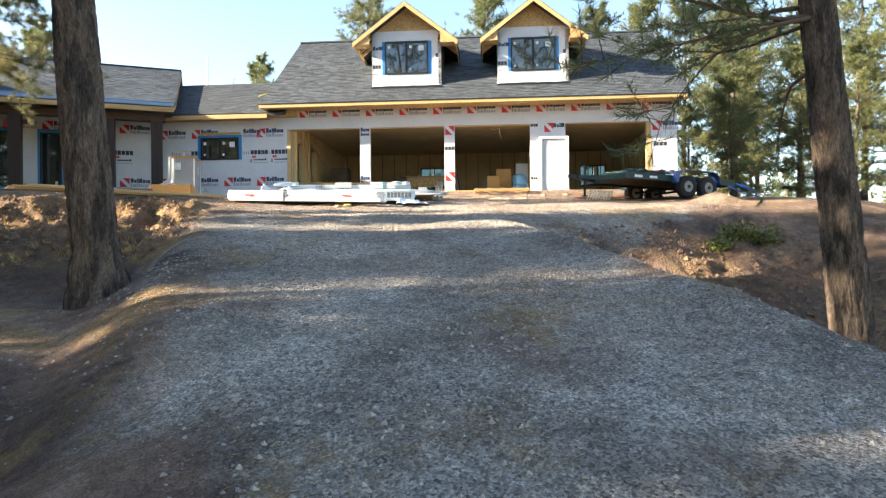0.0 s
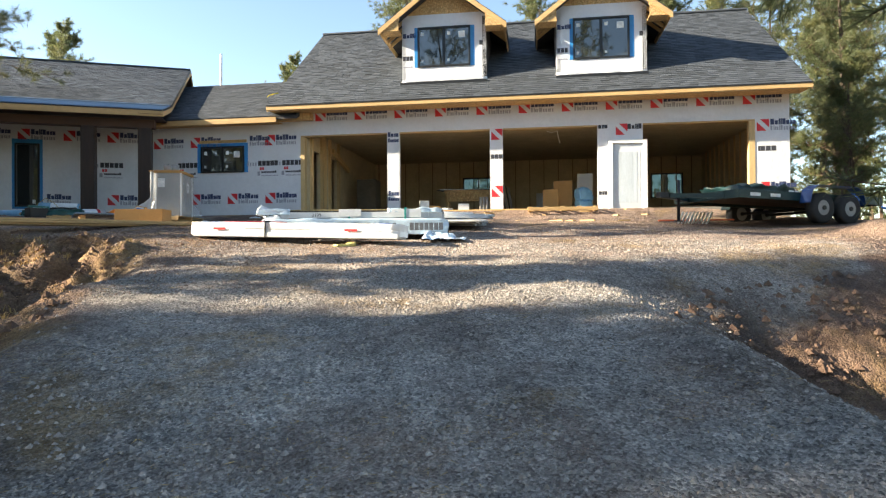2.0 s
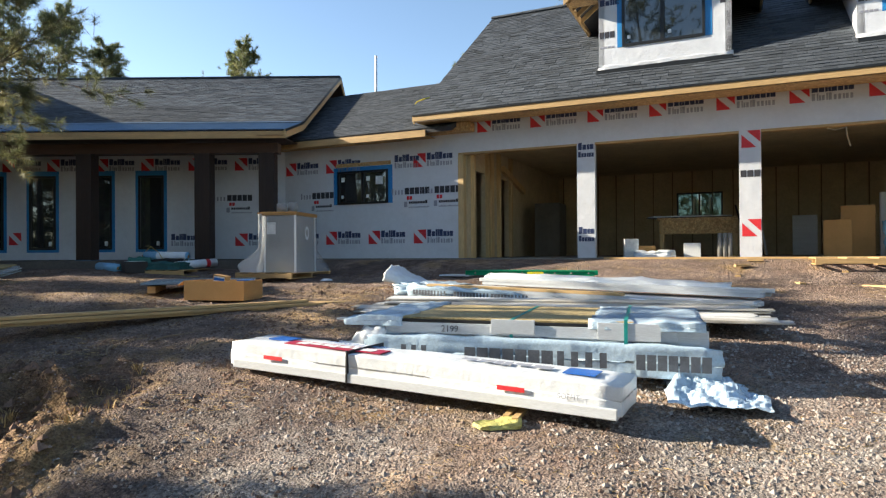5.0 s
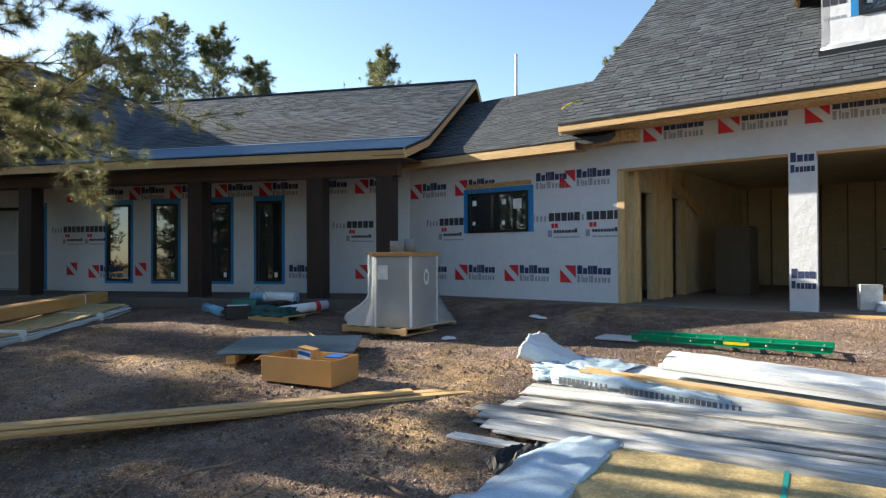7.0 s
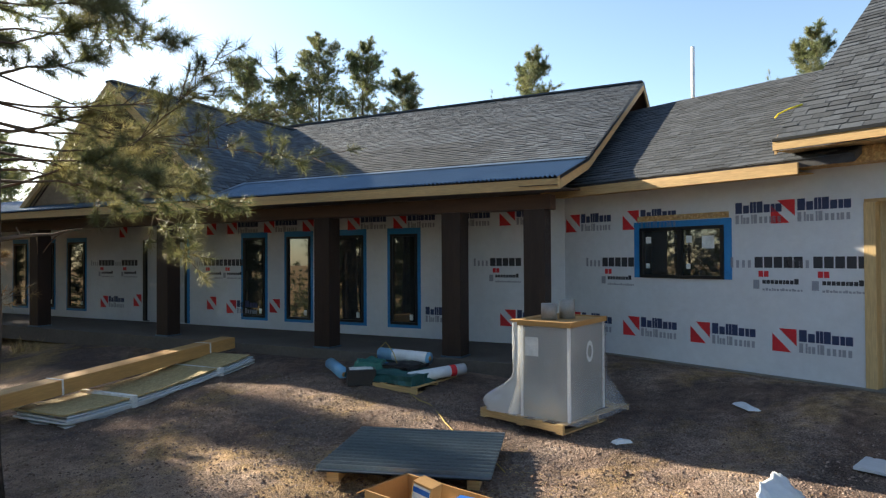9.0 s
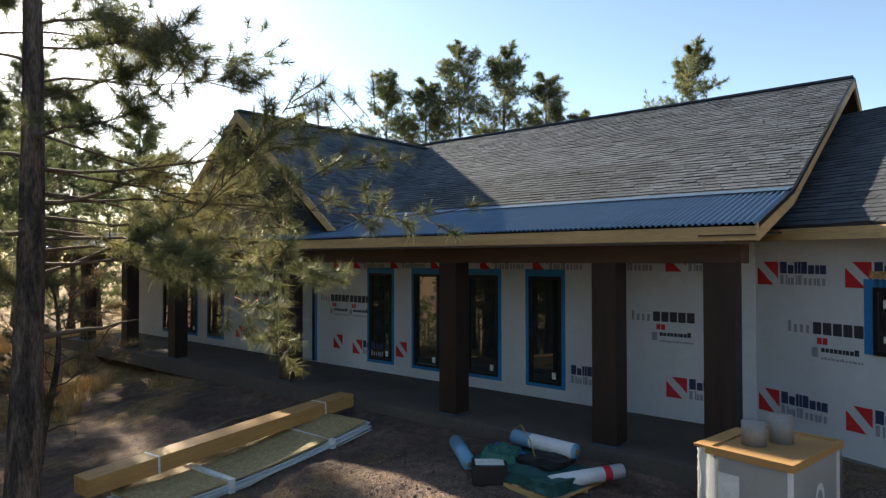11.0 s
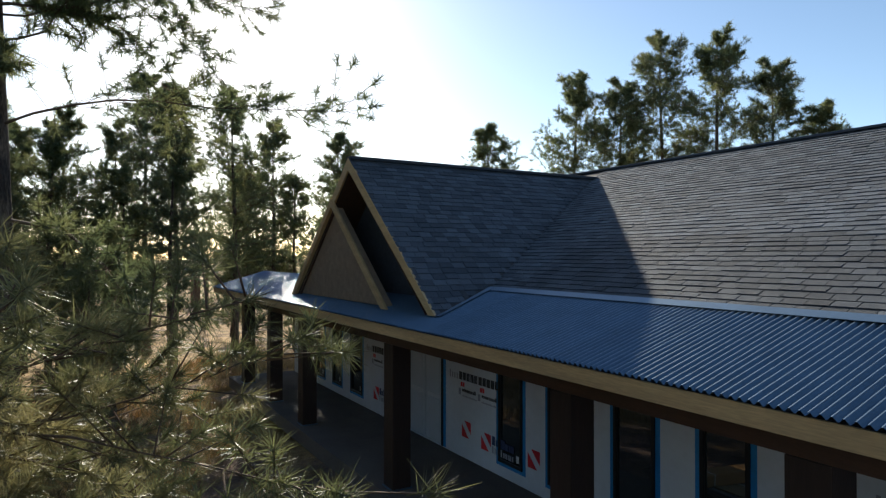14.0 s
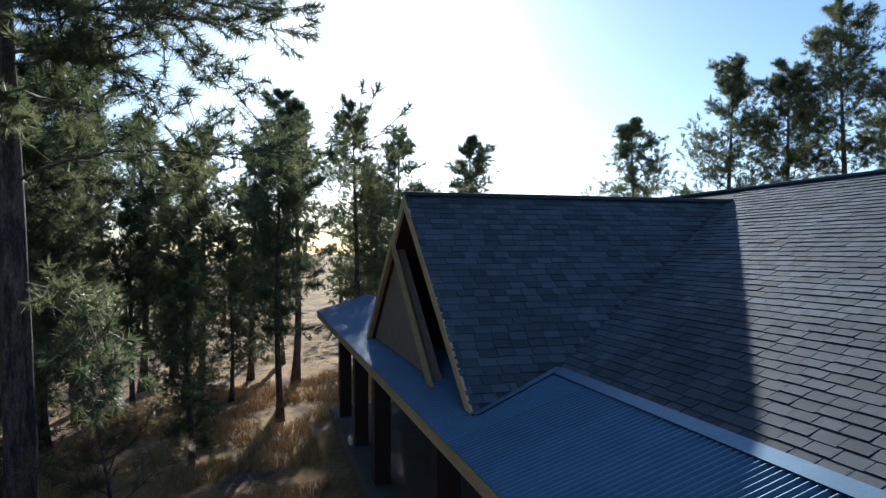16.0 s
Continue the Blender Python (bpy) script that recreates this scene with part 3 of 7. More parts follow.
# ---- the garage wing, in its own frame: x along its front, y into it ----
GARAGE = pose(0.035, 0.015, 0, 0, 0, -24.42)
garage = thing("garage", "four-bay garage wing under construction, wrapped in white sheeting, with two dormers", "garage", GARAGE)
BAYS = ((0.0, 2.771), (3.155, 5.926), (6.31, 9.081), (10.36, 13.42))
box("slab", (-5.2, -0.03, -0.3), (14.36, 8.9, 0.0), "concrete", garage, 0.01, "grey concrete floor slab")
front = part("front_wall", wall_bm((0.0, 0.0), (14.34, 3.25), 0.0, 0.15, [(a, -0.1, b, 2.44) for a, b in BAYS]), M["wrap"], garage, "front wall in white printed house wrap")
link_wall = part("link_wall", wall_bm((-5.12, 0.0), (0.0, 3.2), 0.0, 0.15, [(-3.36, 1.36, -1.88, 2.2)]), M["wrap"], garage, "linking wall in white printed house wrap")
part("side_wall", wall_bm((0.15, 0.0), (8.75, 3.25), 0.0, 0.14, []), M["wrap"], garage, "", pose(14.34, 0, 0, 0, 0, 90))
part("gable_wall", prism_bm(((14.2, 0, 3.25), (14.2, 9.0, 3.25), (14.2, 4.5, 6.9)), (0.14, 0, 0)), M["wrap"], garage)
part("gable_wall", prism_bm(((0.1, 0, 3.2), (0.1, 9.0, 3.2), (0.1, 4.5, 6.9)), (0.14, 0, 0)), M["osb"], garage, "bare board gable wall")
part("inner_wall", wall_bm((0.15, 0.0), (8.75, 2.75), 0.0, 0.12, [(0.5, -0.1, 1.35, 2.1), (2.3, -0.1, 3.15, 2.1)]), M["foam"], garage, "", pose(0.15, 0, 0, 0, 0, 90))
part("back_wall", wall_bm((0.0, 0.0), (14.34, 3.25), 8.75, 8.9, [(4.1, 1.0, 5.5, 2.05), (12.1, 1.0, 13.4, 2.05)]), M["foam"], garage, "back wall sprayed with tan foam")
part("inner_lining", wall_bm((0.15, 0.0), (8.75, 2.75), 0.0, 0.05, []), M["foam"], garage, "", pose(14.2, 0, 0, 0, 0, 90))
box("garage_ceiling", (0.03, 0.16, 2.75), (14.15, 8.74, 2.85), "foam", garage, 0)
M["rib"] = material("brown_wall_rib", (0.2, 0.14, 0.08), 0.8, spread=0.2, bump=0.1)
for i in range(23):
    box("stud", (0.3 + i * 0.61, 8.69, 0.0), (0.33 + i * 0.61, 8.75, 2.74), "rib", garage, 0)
for i in range(13):
    box("stud", (14.09, 0.5 + i * 0.62, 0.0), (14.15, 0.54 + i * 0.62, 2.74), "stud", garage, 0)
for y0, y1 in ((0.38, 0.5), (1.35, 1.47), (1.55, 1.75), (2.18, 2.3), (3.15, 3.27)):
    box("stud", (0.15, y0, 0.0), (0.24, y1, 2.72), "stud", garage, 0.004)
for a, b in BAYS:
    box("header_board", (a, -0.012, 2.405), (b, 0.162, 2.45), "lumber", garage, 0.003)
box("jamb", (-0.005, -0.02, 0.0), (0.13, 0.17, 2.404), "stud", garage, 0.004)
box("jamb", (13.26, -0.012, 0.0), (13.425, 0.17, 2.404), "stud", garage, 0.004)
box("corner_brace", (0.2, 1.7, 2.2), (0.3, 3.6, 2.35), "stud", garage, 0.004, "", pose(0, 0.2, 0.55, -14, 0, 0))
for x, w in ((4.1, 1.4), (12.1, 1.3)):
    window("window", garage, x, 1.0, x + w, 2.05, 8.78, 0.1, 2, None, False, label="bare window in the back wall", glass="clear_glass")
link_window = window("window", garage, -3.36, 1.36, -1.88, 2.2, 0.0, split=2, tape=(0.12, 0.12, 0.0, 0.1))
box("drip_board", (-3.4, -0.02, 2.31), (-1.8, 0.0, 2.4), "osb", garage, 0.002)
for i in range(11):
    print_on(LOGO, 0.48 + i * 1.263, 2.9, 0.0, front)
for x in (-4.99, -3.71, -1.18):
    print_on(LOGO, x, 2.2, 0.0, link_wall)
print_on(WORDS, -2.06, 2.2, 0.0, link_wall)
for x in (-4.99, -3.72, -2.45, -1.18):
    print_on(LOGO, x, 0.37, 0.0, link_wall)
for x in (-4.15, -1.42, -0.62):
    print_on(GUARD, x, 1.56, 0.0, link_wall)
print_on(SQUARE, 5.97, 2.13, 0.0, front), print_on(SQUARE, 5.97, 0.42, 0.0, front)
print_on(SQUARE, 9.6, 2.15, 0.0, front), print_on(LOGO, 13.47, 2.13, 0.0, front), print_on(LOGO, 13.47, 0.36, 0.0, front)
for x, z in ((2.5, 2.15), (2.5, 0.35)):
    for up, high, word in ((0.16, 0.15, "dcrc"), (0.0, 0.12, "Cccrcc")):
        bm = bmesh.new()
        letters(bm, 2.8, z + up, 0.34, high, word, 0, 0.84)
        part("wrap_print", bm, M["navy"], front, "", Matrix.Translation((0, -0.004, 0)))
for x, z, wide, high, word in ((9.1, 2.34, 0.28, 0.15, "crc"), (9.93, 2.3, 0.41, 0.15, "Cclld"), (13.5, 1.55, 0.5, 0.14, "lCCC"), (5.95, 1.55, 0.36, 0.13, "CCC"), (9.1, 0.4, 0.26, 0.15, "crc")):
    bm = bmesh.new()
    letters(bm, x, z, wide, high, word, 0, 0.85)
    part("wrap_print", bm, M["black_print"], front, "", Matrix.Translation((0, -0.004, 0)))

# roofs of the wing
EAVE_V, EAVE_Z, RIDGE_V, RIDGE_Z = -0.75, 3.26, 4.5, 7.2
PITCH = (RIDGE_Z - EAVE_Z) / (RIDGE_V - EAVE_V)
deck = part("roof", prism_bm(((-0.76, EAVE_V, EAVE_Z), (14.62, EAVE_V, EAVE_Z), (14.62, RIDGE_V, RIDGE_Z), (-0.76, RIDGE_V, RIDGE_Z)), (0, 0, -0.12)), M["felt"], garage, "grey asphalt shingle roof")
part("roof", prism_bm(((-0.76, RIDGE_V, RIDGE_Z), (14.62, RIDGE_V, RIDGE_Z), (14.62, 9.75, EAVE_Z), (-0.76, 9.75, EAVE_Z)), (0, 0, -0.12)), M["felt"], garage)
UP = Vector((0, RIDGE_V - EAVE_V, RIDGE_Z - EAVE_Z))
DORMERS = (4.51, 9.24)


def garage_span(s):
    return (-0.78, 14.64) if s < UP.length - 0.05 else None


shingles(deck, (0, EAVE_V - 0.02, EAVE_Z - 0.01), (1, 0, 0), UP, garage_span)
box("ridge_cap", (-0.78, RIDGE_V - 0.14, RIDGE_Z - 0.03), (14.64, RIDGE_V + 0.14, RIDGE_Z + 0.035), "shingle", garage, 0.02)
box("fascia", (-0.8, EAVE_V - 0.03, EAVE_Z - 0.15), (14.66, EAVE_V + 0.01, EAVE_Z - 0.03), "lumber", garage, 0.003, "bare pine fascia board")
box("drip_edge", (-0.8, EAVE_V - 0.045, EAVE_Z - 0.035), (14.66, EAVE_V + 0.04, EAVE_Z + 0.004), "frame", garage, 0.002)
for u in (-0.79, 14.63):
    part("rake_board", prism_bm(((u, EAVE_V, EAVE_Z - 0.2), (u, EAVE_V, EAVE_Z - 0.01), (u, RIDGE_V, RIDGE_Z - 0.01), (u, RIDGE_V, RIDGE_Z - 0.2)), (0.03, 0, 0)), M["lumber"], garage)
part("soffit", prism_bm(((-0.75, EAVE_V, EAVE_Z - 0.17), (14.6, EAVE_V, EAVE_Z - 0.17), (14.6, 0.0, EAVE_Z - 0.13), (-0.75, 0.0, EAVE_Z - 0.13)), (0, 0, 0.01)), M["osb"], garage)
box("eave_return", (-0.72, -0.3, 2.9), (0.42, -0.01, 3.1), "osb", garage, 0.003)


def dormer(c):
    """A gabled dormer whose middle is at c along the front."""
    w, v, z0, top = 1.31, 0.3, 3.95, 6.12
    body = part("dormer_front", wall_bm((c - w, z0), (c + w, top), v, v + 0.14, [(c - 0.82, 4.49, c + 0.82, 5.73)]), M["wrap"], garage, "dormer front in white house wrap")
    gable = prism_bm(((c - w, v + 0.003, top), (c + w, v + 0.003, top), (c + w, v + 0.003, 5.92), (c + 1.45, v + 0.003, 5.92), (c, v + 0.003, 6.98), (c - 1.45, v + 0.003, 5.92), (c - w, v + 0.003, 5.92)), (0, 0.1, 0))
    part("dormer_gable", gable, M["osb"], garage, "bare board dormer gable")
    for s in (-1, 1):
        x = c + s * w
        vb = (5.98 - EAVE_Z) / PITCH + EAVE_V
        pts = ((x, v, z0), (x, v, 5.98), (x, vb, 5.98))
        # right cheek is felt-dark instead of wrap: its shade is put into the colour
        part("dormer_cheek", prism_bm(pts, (-s * 0.12, 0, 0)), M["wrap"] if s < 0 else M["felt"], garage)
        # roof slope of the dormer
        pk, ft, half = 7.04, 5.58, 1.93
        back_ridge = (pk - EAVE_Z) / PITCH + EAVE_V
        back_foot = (ft - EAVE_Z) / PITCH + EAVE_V
        poly = ((c, -0.2, pk), (c + s * half, -0.2, ft), (c + s * half, back_foot, ft), (c, back_ridge, pk))
        slope = part("dormer_roof", prism_bm(poly, (0, 0, -0.06)), M["felt"], garage)
        upv = Vector((-s * half, 0, pk - ft))
        run = upv.length

        def span(q, slope_back=back_foot, ridge_back=back_ridge, run=run):
            return (-0.22, slope_back + (ridge_back - slope_back) * q / run) if q < run - 0.04 else None

        shingles(slope, (c + s * (half + 0.01), 0, ft + 0.0), (0, 1, 0), upv, span, seed=5)
        part("rake_board", prism_bm(((c, -0.235, pk - 0.17), (c, -0.235, pk - 0.005), (c + s * (half + 0.02), -0.235, ft - 0.02), (c + s * (half + 0.02), -0.235, ft - 0.185)), (0, 0.035, 0)), M["lumber"], garage, "bare pine rake board")
        soff = ((c + s * w, v, ft + 0.36), (c + s * half, v, ft - 0.06), (c + s * half, -0.2, ft - 0.06), (c, -0.2, pk - 0.16), (c, v, pk - 0.16))
        part("lookout", prism_bm(((c + s * (half - 0.02), -0.19, ft - 0.16), (c + s * (half - 0.02), back_foot, ft - 0.16), (c + s * (half - 0.02), back_foot, ft - 0.02), (c + s * (half - 0.02), -0.19, ft - 0.02)), (-s * 0.04, 0, 0)), M["lumber"], garage)
        for k in range(4):
            y = -0.12 + 0.42 * k
            part("rafter_tail", prism_bm(((c + s * (half - 0.06), y, ft - 0.15), (c + s * (half - 0.06), y, ft - 0.03), (c + s * w, y, ft + 0.42), (c + s * w, y, ft + 0.28)), (0, 0.04, 0)), M["lumber"], garage)
        box("return_board", (min(c + s * w, c + s * half), -0.2, 5.5), (max(c + s * w, c + s * half), 0.32, 5.53), "osb", garage, 0.002)
        part("return_face", prism_bm(((c + s * (w + 0.01), -0.19, 5.53), (c + s * (half - 0.03), -0.19, 5.53), (c + s * (w + 0.01), -0.19, 5.95)), (0, 0.02, 0)), M["osb"], garage)
    for x, z, wide, high, word, mt in ((c - 1.29, 4.72, 0.33, 0.14, "CCC", "black_print"), (c - 1.27, 4.5, 0.3, 0.06, "cccc", "grey_print"), (c - 1.28, 5.42, 0.42, 0.14, "Cclld", "navy"), (c + 1.1, 5.1, 0.12, 0.14, "C", "black_print")):
        bm = bmesh.new()
        letters(bm, x, z, wide, high, word, 0, 0.86)
        part("wrap_print", bm, M[mt], body, "", Matrix.Translation((0, v - 0.004, 0)))
    part("wrap_hem", crumpled((c - w - 0.01, v - 0.035, 3.97), (c + w + 0.01, v - 0.006, 4.12), c, 16, 0.035), M["wrap"], garage, "loose crinkled hem of the wrap", None, True)
    window("window", garage, c - 0.82, 4.49, c + 0.82, 5.73, v, tape=(0.1, 0.13, 0.0, 0.0), muntins=4)
    box("apron_flashing", (c - w - 0.02, v - 0.22, 3.9), (c + w + 0.02, v - 0.005, 3.99), "frame", garage, 0.004, "", None)


for c in DORMERS:
    dormer(c)

# roof of the link between house and garage
link_up = Vector((0, 4.85, 2.42))
link = part("roof", prism_bm(((-7.5, -0.55, 2.98), (0.08, -0.55, 2.98), (0.08, 4.3, 5.4), (-7.5, 4.3, 5.4)), (0, 0, -0.1)), M["felt"], garage, "low grey shingle roof")
part("roof", prism_bm(((-7.5, 4.3, 5.4), (0.08, 4.3, 5.4), (0.08, 9.1, 3.0), (-7.5, 9.1, 3.0)), (0, 0, -0.1)), M["felt"], garage)
shingles(link, (0, -0.57, 2.975), (1, 0, 0), link_up, lambda s: (-6.2, 0.08) if s < link_up.length - 0.05 else None, seed=4)
box("fascia", (-5.1, -0.59, 2.79), (-0.57, -0.55, 2.945), "lumber", garage, 0.003, "bare pine fascia board")
part("soffit", prism_bm(((-5.1, -0.55, 2.82), (-0.6, -0.55, 2.82), (-0.6, 0, 2.84), (-5.1, 0, 2.84)), (0, 0, 0.01)), M["osb"], garage)
part("vent_pipe", tube_bm([(0, 0, 0), (0, 0, 2.6)], 0.05, 12), M["white"], garage, "tall white plastic vent pipe", GARAGE.inverted() @ pose(-2.78, 8.2, 4.7), True)

# ---- the house, square to the world ----
house = thing("house", "long single-storey house under construction with a deep porch", "house")
WALL = 2.08
NARROW = ((-12.83, -12.02), (-11.43, -10.62), (-9.97, -9.12), (-8.51, -7.73))
FAR = ((-19.9, -19.0), (-21.3, -20.5), (-22.7, -21.9))
holes = [(a + 0.05, 0.27, b - 0.05, 2.24) for a, b in NARROW + FAR] + [(-16.5, 0.02, -14.78, 2.25)]
house_front = part("front_wall", wall_bm((-25.0, 0.0), (-4.55, 3.35), WALL, WALL + 0.15, holes), M["wrap"], house, "front wall in white printed house wrap")
part("side_wall", wall_bm((WALL + 0.15, 0.0), (12.6, 3.3), 0, 0.15, []), M["wrap"], house, "", pose(-4.55, 0, 0, 0, 0, 90))
part("side_wall", wall_bm((WALL + 0.15, 0.0), (12.6, 3.3), 0, 0.15, []), M["wrap"], house, "", pose(-24.85, 0, 0, 0, 0, 90))
part("back_wall", wall_bm((-25, 0), (-4.55, 3.3), 12.6, 12.75, []), M["wrap"], house)
# end gable coloured dark like the roof deck to stand for its shade
part("gable_wall", prism_bm(((-4.7, WALL, 3.3), (-4.7, 12.5, 3.3), (-4.7, 7.29, 6.1)), (0.14, 0, 0)), M["felt"], house)
box("slab", (-25.2, -0.1, -0.35), (-4.2, 12.8, -0.01), "porch", house, 0.01, "dusty brown concrete house and porch slab")
box("house_ceiling", (-24.8, WALL + 0.2, 2.7), (-4.75, 12.5, 2.75), "foam", house, 0)
for a, b in NARROW + FAR:
    window("window", house, a + 0.05, 0.27, b - 0.05, 2.24, WALL, split=1, tape=(0.08, 0.08, 0.07, 0.13))
box("door_frame", (-16.5, WALL - 0.02, 0.02), (-16.38, WALL + 0.12, 2.25), "frame", house, 0.004, "dark entry frame")
box("door_frame", (-14.86, WALL - 0.02, 0.02), (-14.78, WALL + 0.12, 2.25), "frame", house, 0.004)
box("door_frame", (-16.38, WALL - 0.02, 2.17), (-14.86, WALL + 0.12, 2.25), "frame", house, 0.004)
for a, b in ((-16.37, -15.63), (-15.6, -14.87)):
    leaf = box("door", (a, WALL + 0.03, 0.04), (b, WALL + 0.08, 2.16), "leaf_grey", house, 0.004, "pale grey primed entry door")
    for z0, z1 in ((0.2, 0.95), (1.08, 2.02)):
        box("door_panel", (a + 0.12, WALL + 0.018, z0), (b - 0.12, WALL + 0.034, z1), "leaf_grey", leaf, 0.006)
    box("mid_rail", (a + 0.1, WALL + 0.014, 0.97), (b - 0.1, WALL + 0.034, 1.06), "door", leaf, 0.004)
box("flashing_tape", (-14.78, WALL - 0.004, 0.02), (-14.68, WALL + 0.003, 2.35), "tape", house, 0)
for x in (-5.88, -7.12, -8.38, -9.6, -10.9, -12.1, -13.33, -14.05, -17.5):
    print_on(LOGO if x > -13.5 else SQUARE, x, 2.37 if x > -13 else 2.36, WALL, house_front)
for x in (-5.88, -13.36, -18.33):
    print_on(LOGO, x, 0.36, WALL, house_front)
for x in (-14.05, -16.9):
    print_on(SQUARE, x, 0.43, WALL, house_front)
print_on(SQUARE, -11.93, 0.42, WALL, house_front), print_on(WORDS, -7.95, 0.36, WALL, house_front)
for x in (-6.09, -14.15, -13.45, -17.4, -18.4):
    print_on(GUARD, x, 1.56, WALL, house_front)
# porch
POSTS = (-4.47, -5.98, -8.77, -13.25, -18.1, -20.9, -23.9)
for x in POSTS:
    box("porch_post", (x - 0.18, 0.05, -0.01), (x + 0.18, 0.4, 2.5), "post", house, 0.01, "dark brown stained timber porch post")
    box("post_base", (x - 0.2, 0.03, -0.01), (x + 0.2, 0.42, 0.015), "tin", house, 0.002)
box("porch_beam", (-25.6, 0.06, 2.5), (-4.2, 0.39, 2.74), "beam_dark", house, 0.008, "dark stained porch beam")
part("porch_ceiling", prism_bm(((-25.9, -0.33, 2.79), (-4.0, -0.33, 2.79), (-4.0, WALL, 2.95), (-25.9, WALL, 2.95)), (0, 0, 0.02)), M["beam_dark"], house)
box("fascia", (-26.4, -0.375, 2.765), (-3.92, -0.34, 2.93), "lumber", house, 0.003, "bare pine fascia board")
# corrugated porch roof, sheet by sheet
BREAK_Y, BREAK_Z, PORCH_Y, PORCH_Z = 1.4, 3.48, -0.4, 2.96


part("back_wall", box_bm((-4.9, 4.4, 0.0), (-0.02, 4.55, 2.9)), M["foam"], garage)
part("link_ceiling", box_bm((-4.9, 0.17, 2.76), (-0.02, 4.39, 2.8)), M["foam"], garage)


def corrugated(width, run, pitch=0.076, high=0.018, per=6):
    n = int(width / pitch * per)
    bm = bmesh.new()
    rows = [[bm.verts.new((width * i / n, run * k, high * math.sin(2 * math.pi * width * i / n / pitch))) for i in range(n + 1)] for k in (0, 1)]
    for i in range(n):
        bm.faces.new((rows[0][i], rows[0][i + 1], rows[1][i + 1], rows[1][i]))
    return bm


run = Vector((0, BREAK_Y - PORCH_Y, BREAK_Z - PORCH_Z))
tilt = math.degrees(math.atan2(run.z, run.y))
sheet_me = mesh_of("metal_sheet", corrugated(0.912, run.length), M["tin"])
sheet_me.shade_smooth()
porch_roof = part("porch_roof", prism_bm(((-26.45, PORCH_Y + 0.05, PORCH_Z - 0.03), (-3.95, PORCH_Y + 0.05, PORCH_Z - 0.03), (-3.95, BREAK_Y, BREAK_Z - 0.03), (-26.45, BREAK_Y, BREAK_Z - 0.03)), (0, 0, -0.02)), M["felt"], house, "blue-grey corrugated metal porch roof")
for i in range(25):
    ob = new("metal_sheet", sheet_me)
    ob.parent = porch_roof
    ob.matrix_basis = pose(-4.83 - i * 0.9, PORCH_Y, PORCH_Z + 0.002 * (i % 2), tilt, 0, 0)
part("transition_flashing", prism_bm(((-12.0, BREAK_Y - 0.13, BREAK_Z - 0.012), (-3.93, BREAK_Y - 0.13, BREAK_Z - 0.012), (-3.93, BREAK_Y + 0.03, BREAK_Z + 0.04), (-12.0, BREAK_Y + 0.03, BREAK_Z + 0.04)), (0, 0, 0.004)), M["tin"], house)
# main slopes
H_RIDGE_Y, H_RIDGE_Z = 7.29, 6.27
main_up = Vector((0, H_RIDGE_Y - BREAK_Y, H_RIDGE_Z - BREAK_Z))
main = part("roof", prism_bm(((-18.6, BREAK_Y, BREAK_Z), (-3.93, BREAK_Y, BREAK_Z), (-3.93, H_RIDGE_Y, H_RIDGE_Z), (-18.6, H_RIDGE_Y, H_RIDGE_Z)), (0, 0, -0.1)), M["felt"], house, "dark grey asphalt shingle roof")
part("roof", prism_bm(((-18.6, H_RIDGE_Y, H_RIDGE_Z), (-3.93, H_RIDGE_Y, H_RIDGE_Z), (-3.93, 13.3, 3.4), (-18.6, 13.3, 3.4)), (0, 0, -0.1)), M["felt"], house)
G_X, G_Z, G_Y, G_SLOPE = -15.1, 6.0, 0.08, 0.83


def main_span(s):
    z = BREAK_Z + s * main_up.z / main_up.length
    if s > main_up.length - 0.05:
        return None
    return (G_X + max(G_Z - z, 0) / G_SLOPE - 0.1, -3.91)


shingles(main, (0, BREAK_Y, BREAK_Z), (1, 0, 0), main_up, main_span, near=lambda a, s: -11.6 < a < -6.2 and s < 2.9)
box("ridge_cap", (-18.6, H_RIDGE_Y - 0.14, H_RIDGE_Z - 0.02), (-3.91, H_RIDGE_Y + 0.14, H_RIDGE_Z + 0.035), "shingle", house, 0.02)
for y0, z0, y1, z1 in ((PORCH_Y, PORCH_Z, BREAK_Y, BREAK_Z), (BREAK_Y, BREAK_Z, H_RIDGE_Y, H_RIDGE_Z), (H_RIDGE_Y, H_RIDGE_Z, 13.3, 3.4)):
    part("rake_board", prism_bm(((-3.93, y0, z0 - 0.2), (-3.93, y0, z0 - 0.01), (-3.93, y1, z1 - 0.01), (-3.93, y1, z1 - 0.2)), (0.035, 0, 0)), M["lumber"], house, "bare pine rake board")
    part("drip_edge", prism_bm(((-3.895, y0, z0 - 0.05), (-3.895, y0, z0 + 0.012), (-3.895, y1, z1 + 0.012), (-3.895, y1, z1 - 0.05)), (0.006, 0, 0)), M["frame"], house)
    part("rake_soffit", prism_bm(((-3.93, y0, z0 - 0.14), (-4.56, y0, z0 - 0.14), (-4.56, y1, z1 - 0.14), (-3.93, y1, z1 - 0.14)), (0, 0, 0.01)), M["beam_dark"], house)
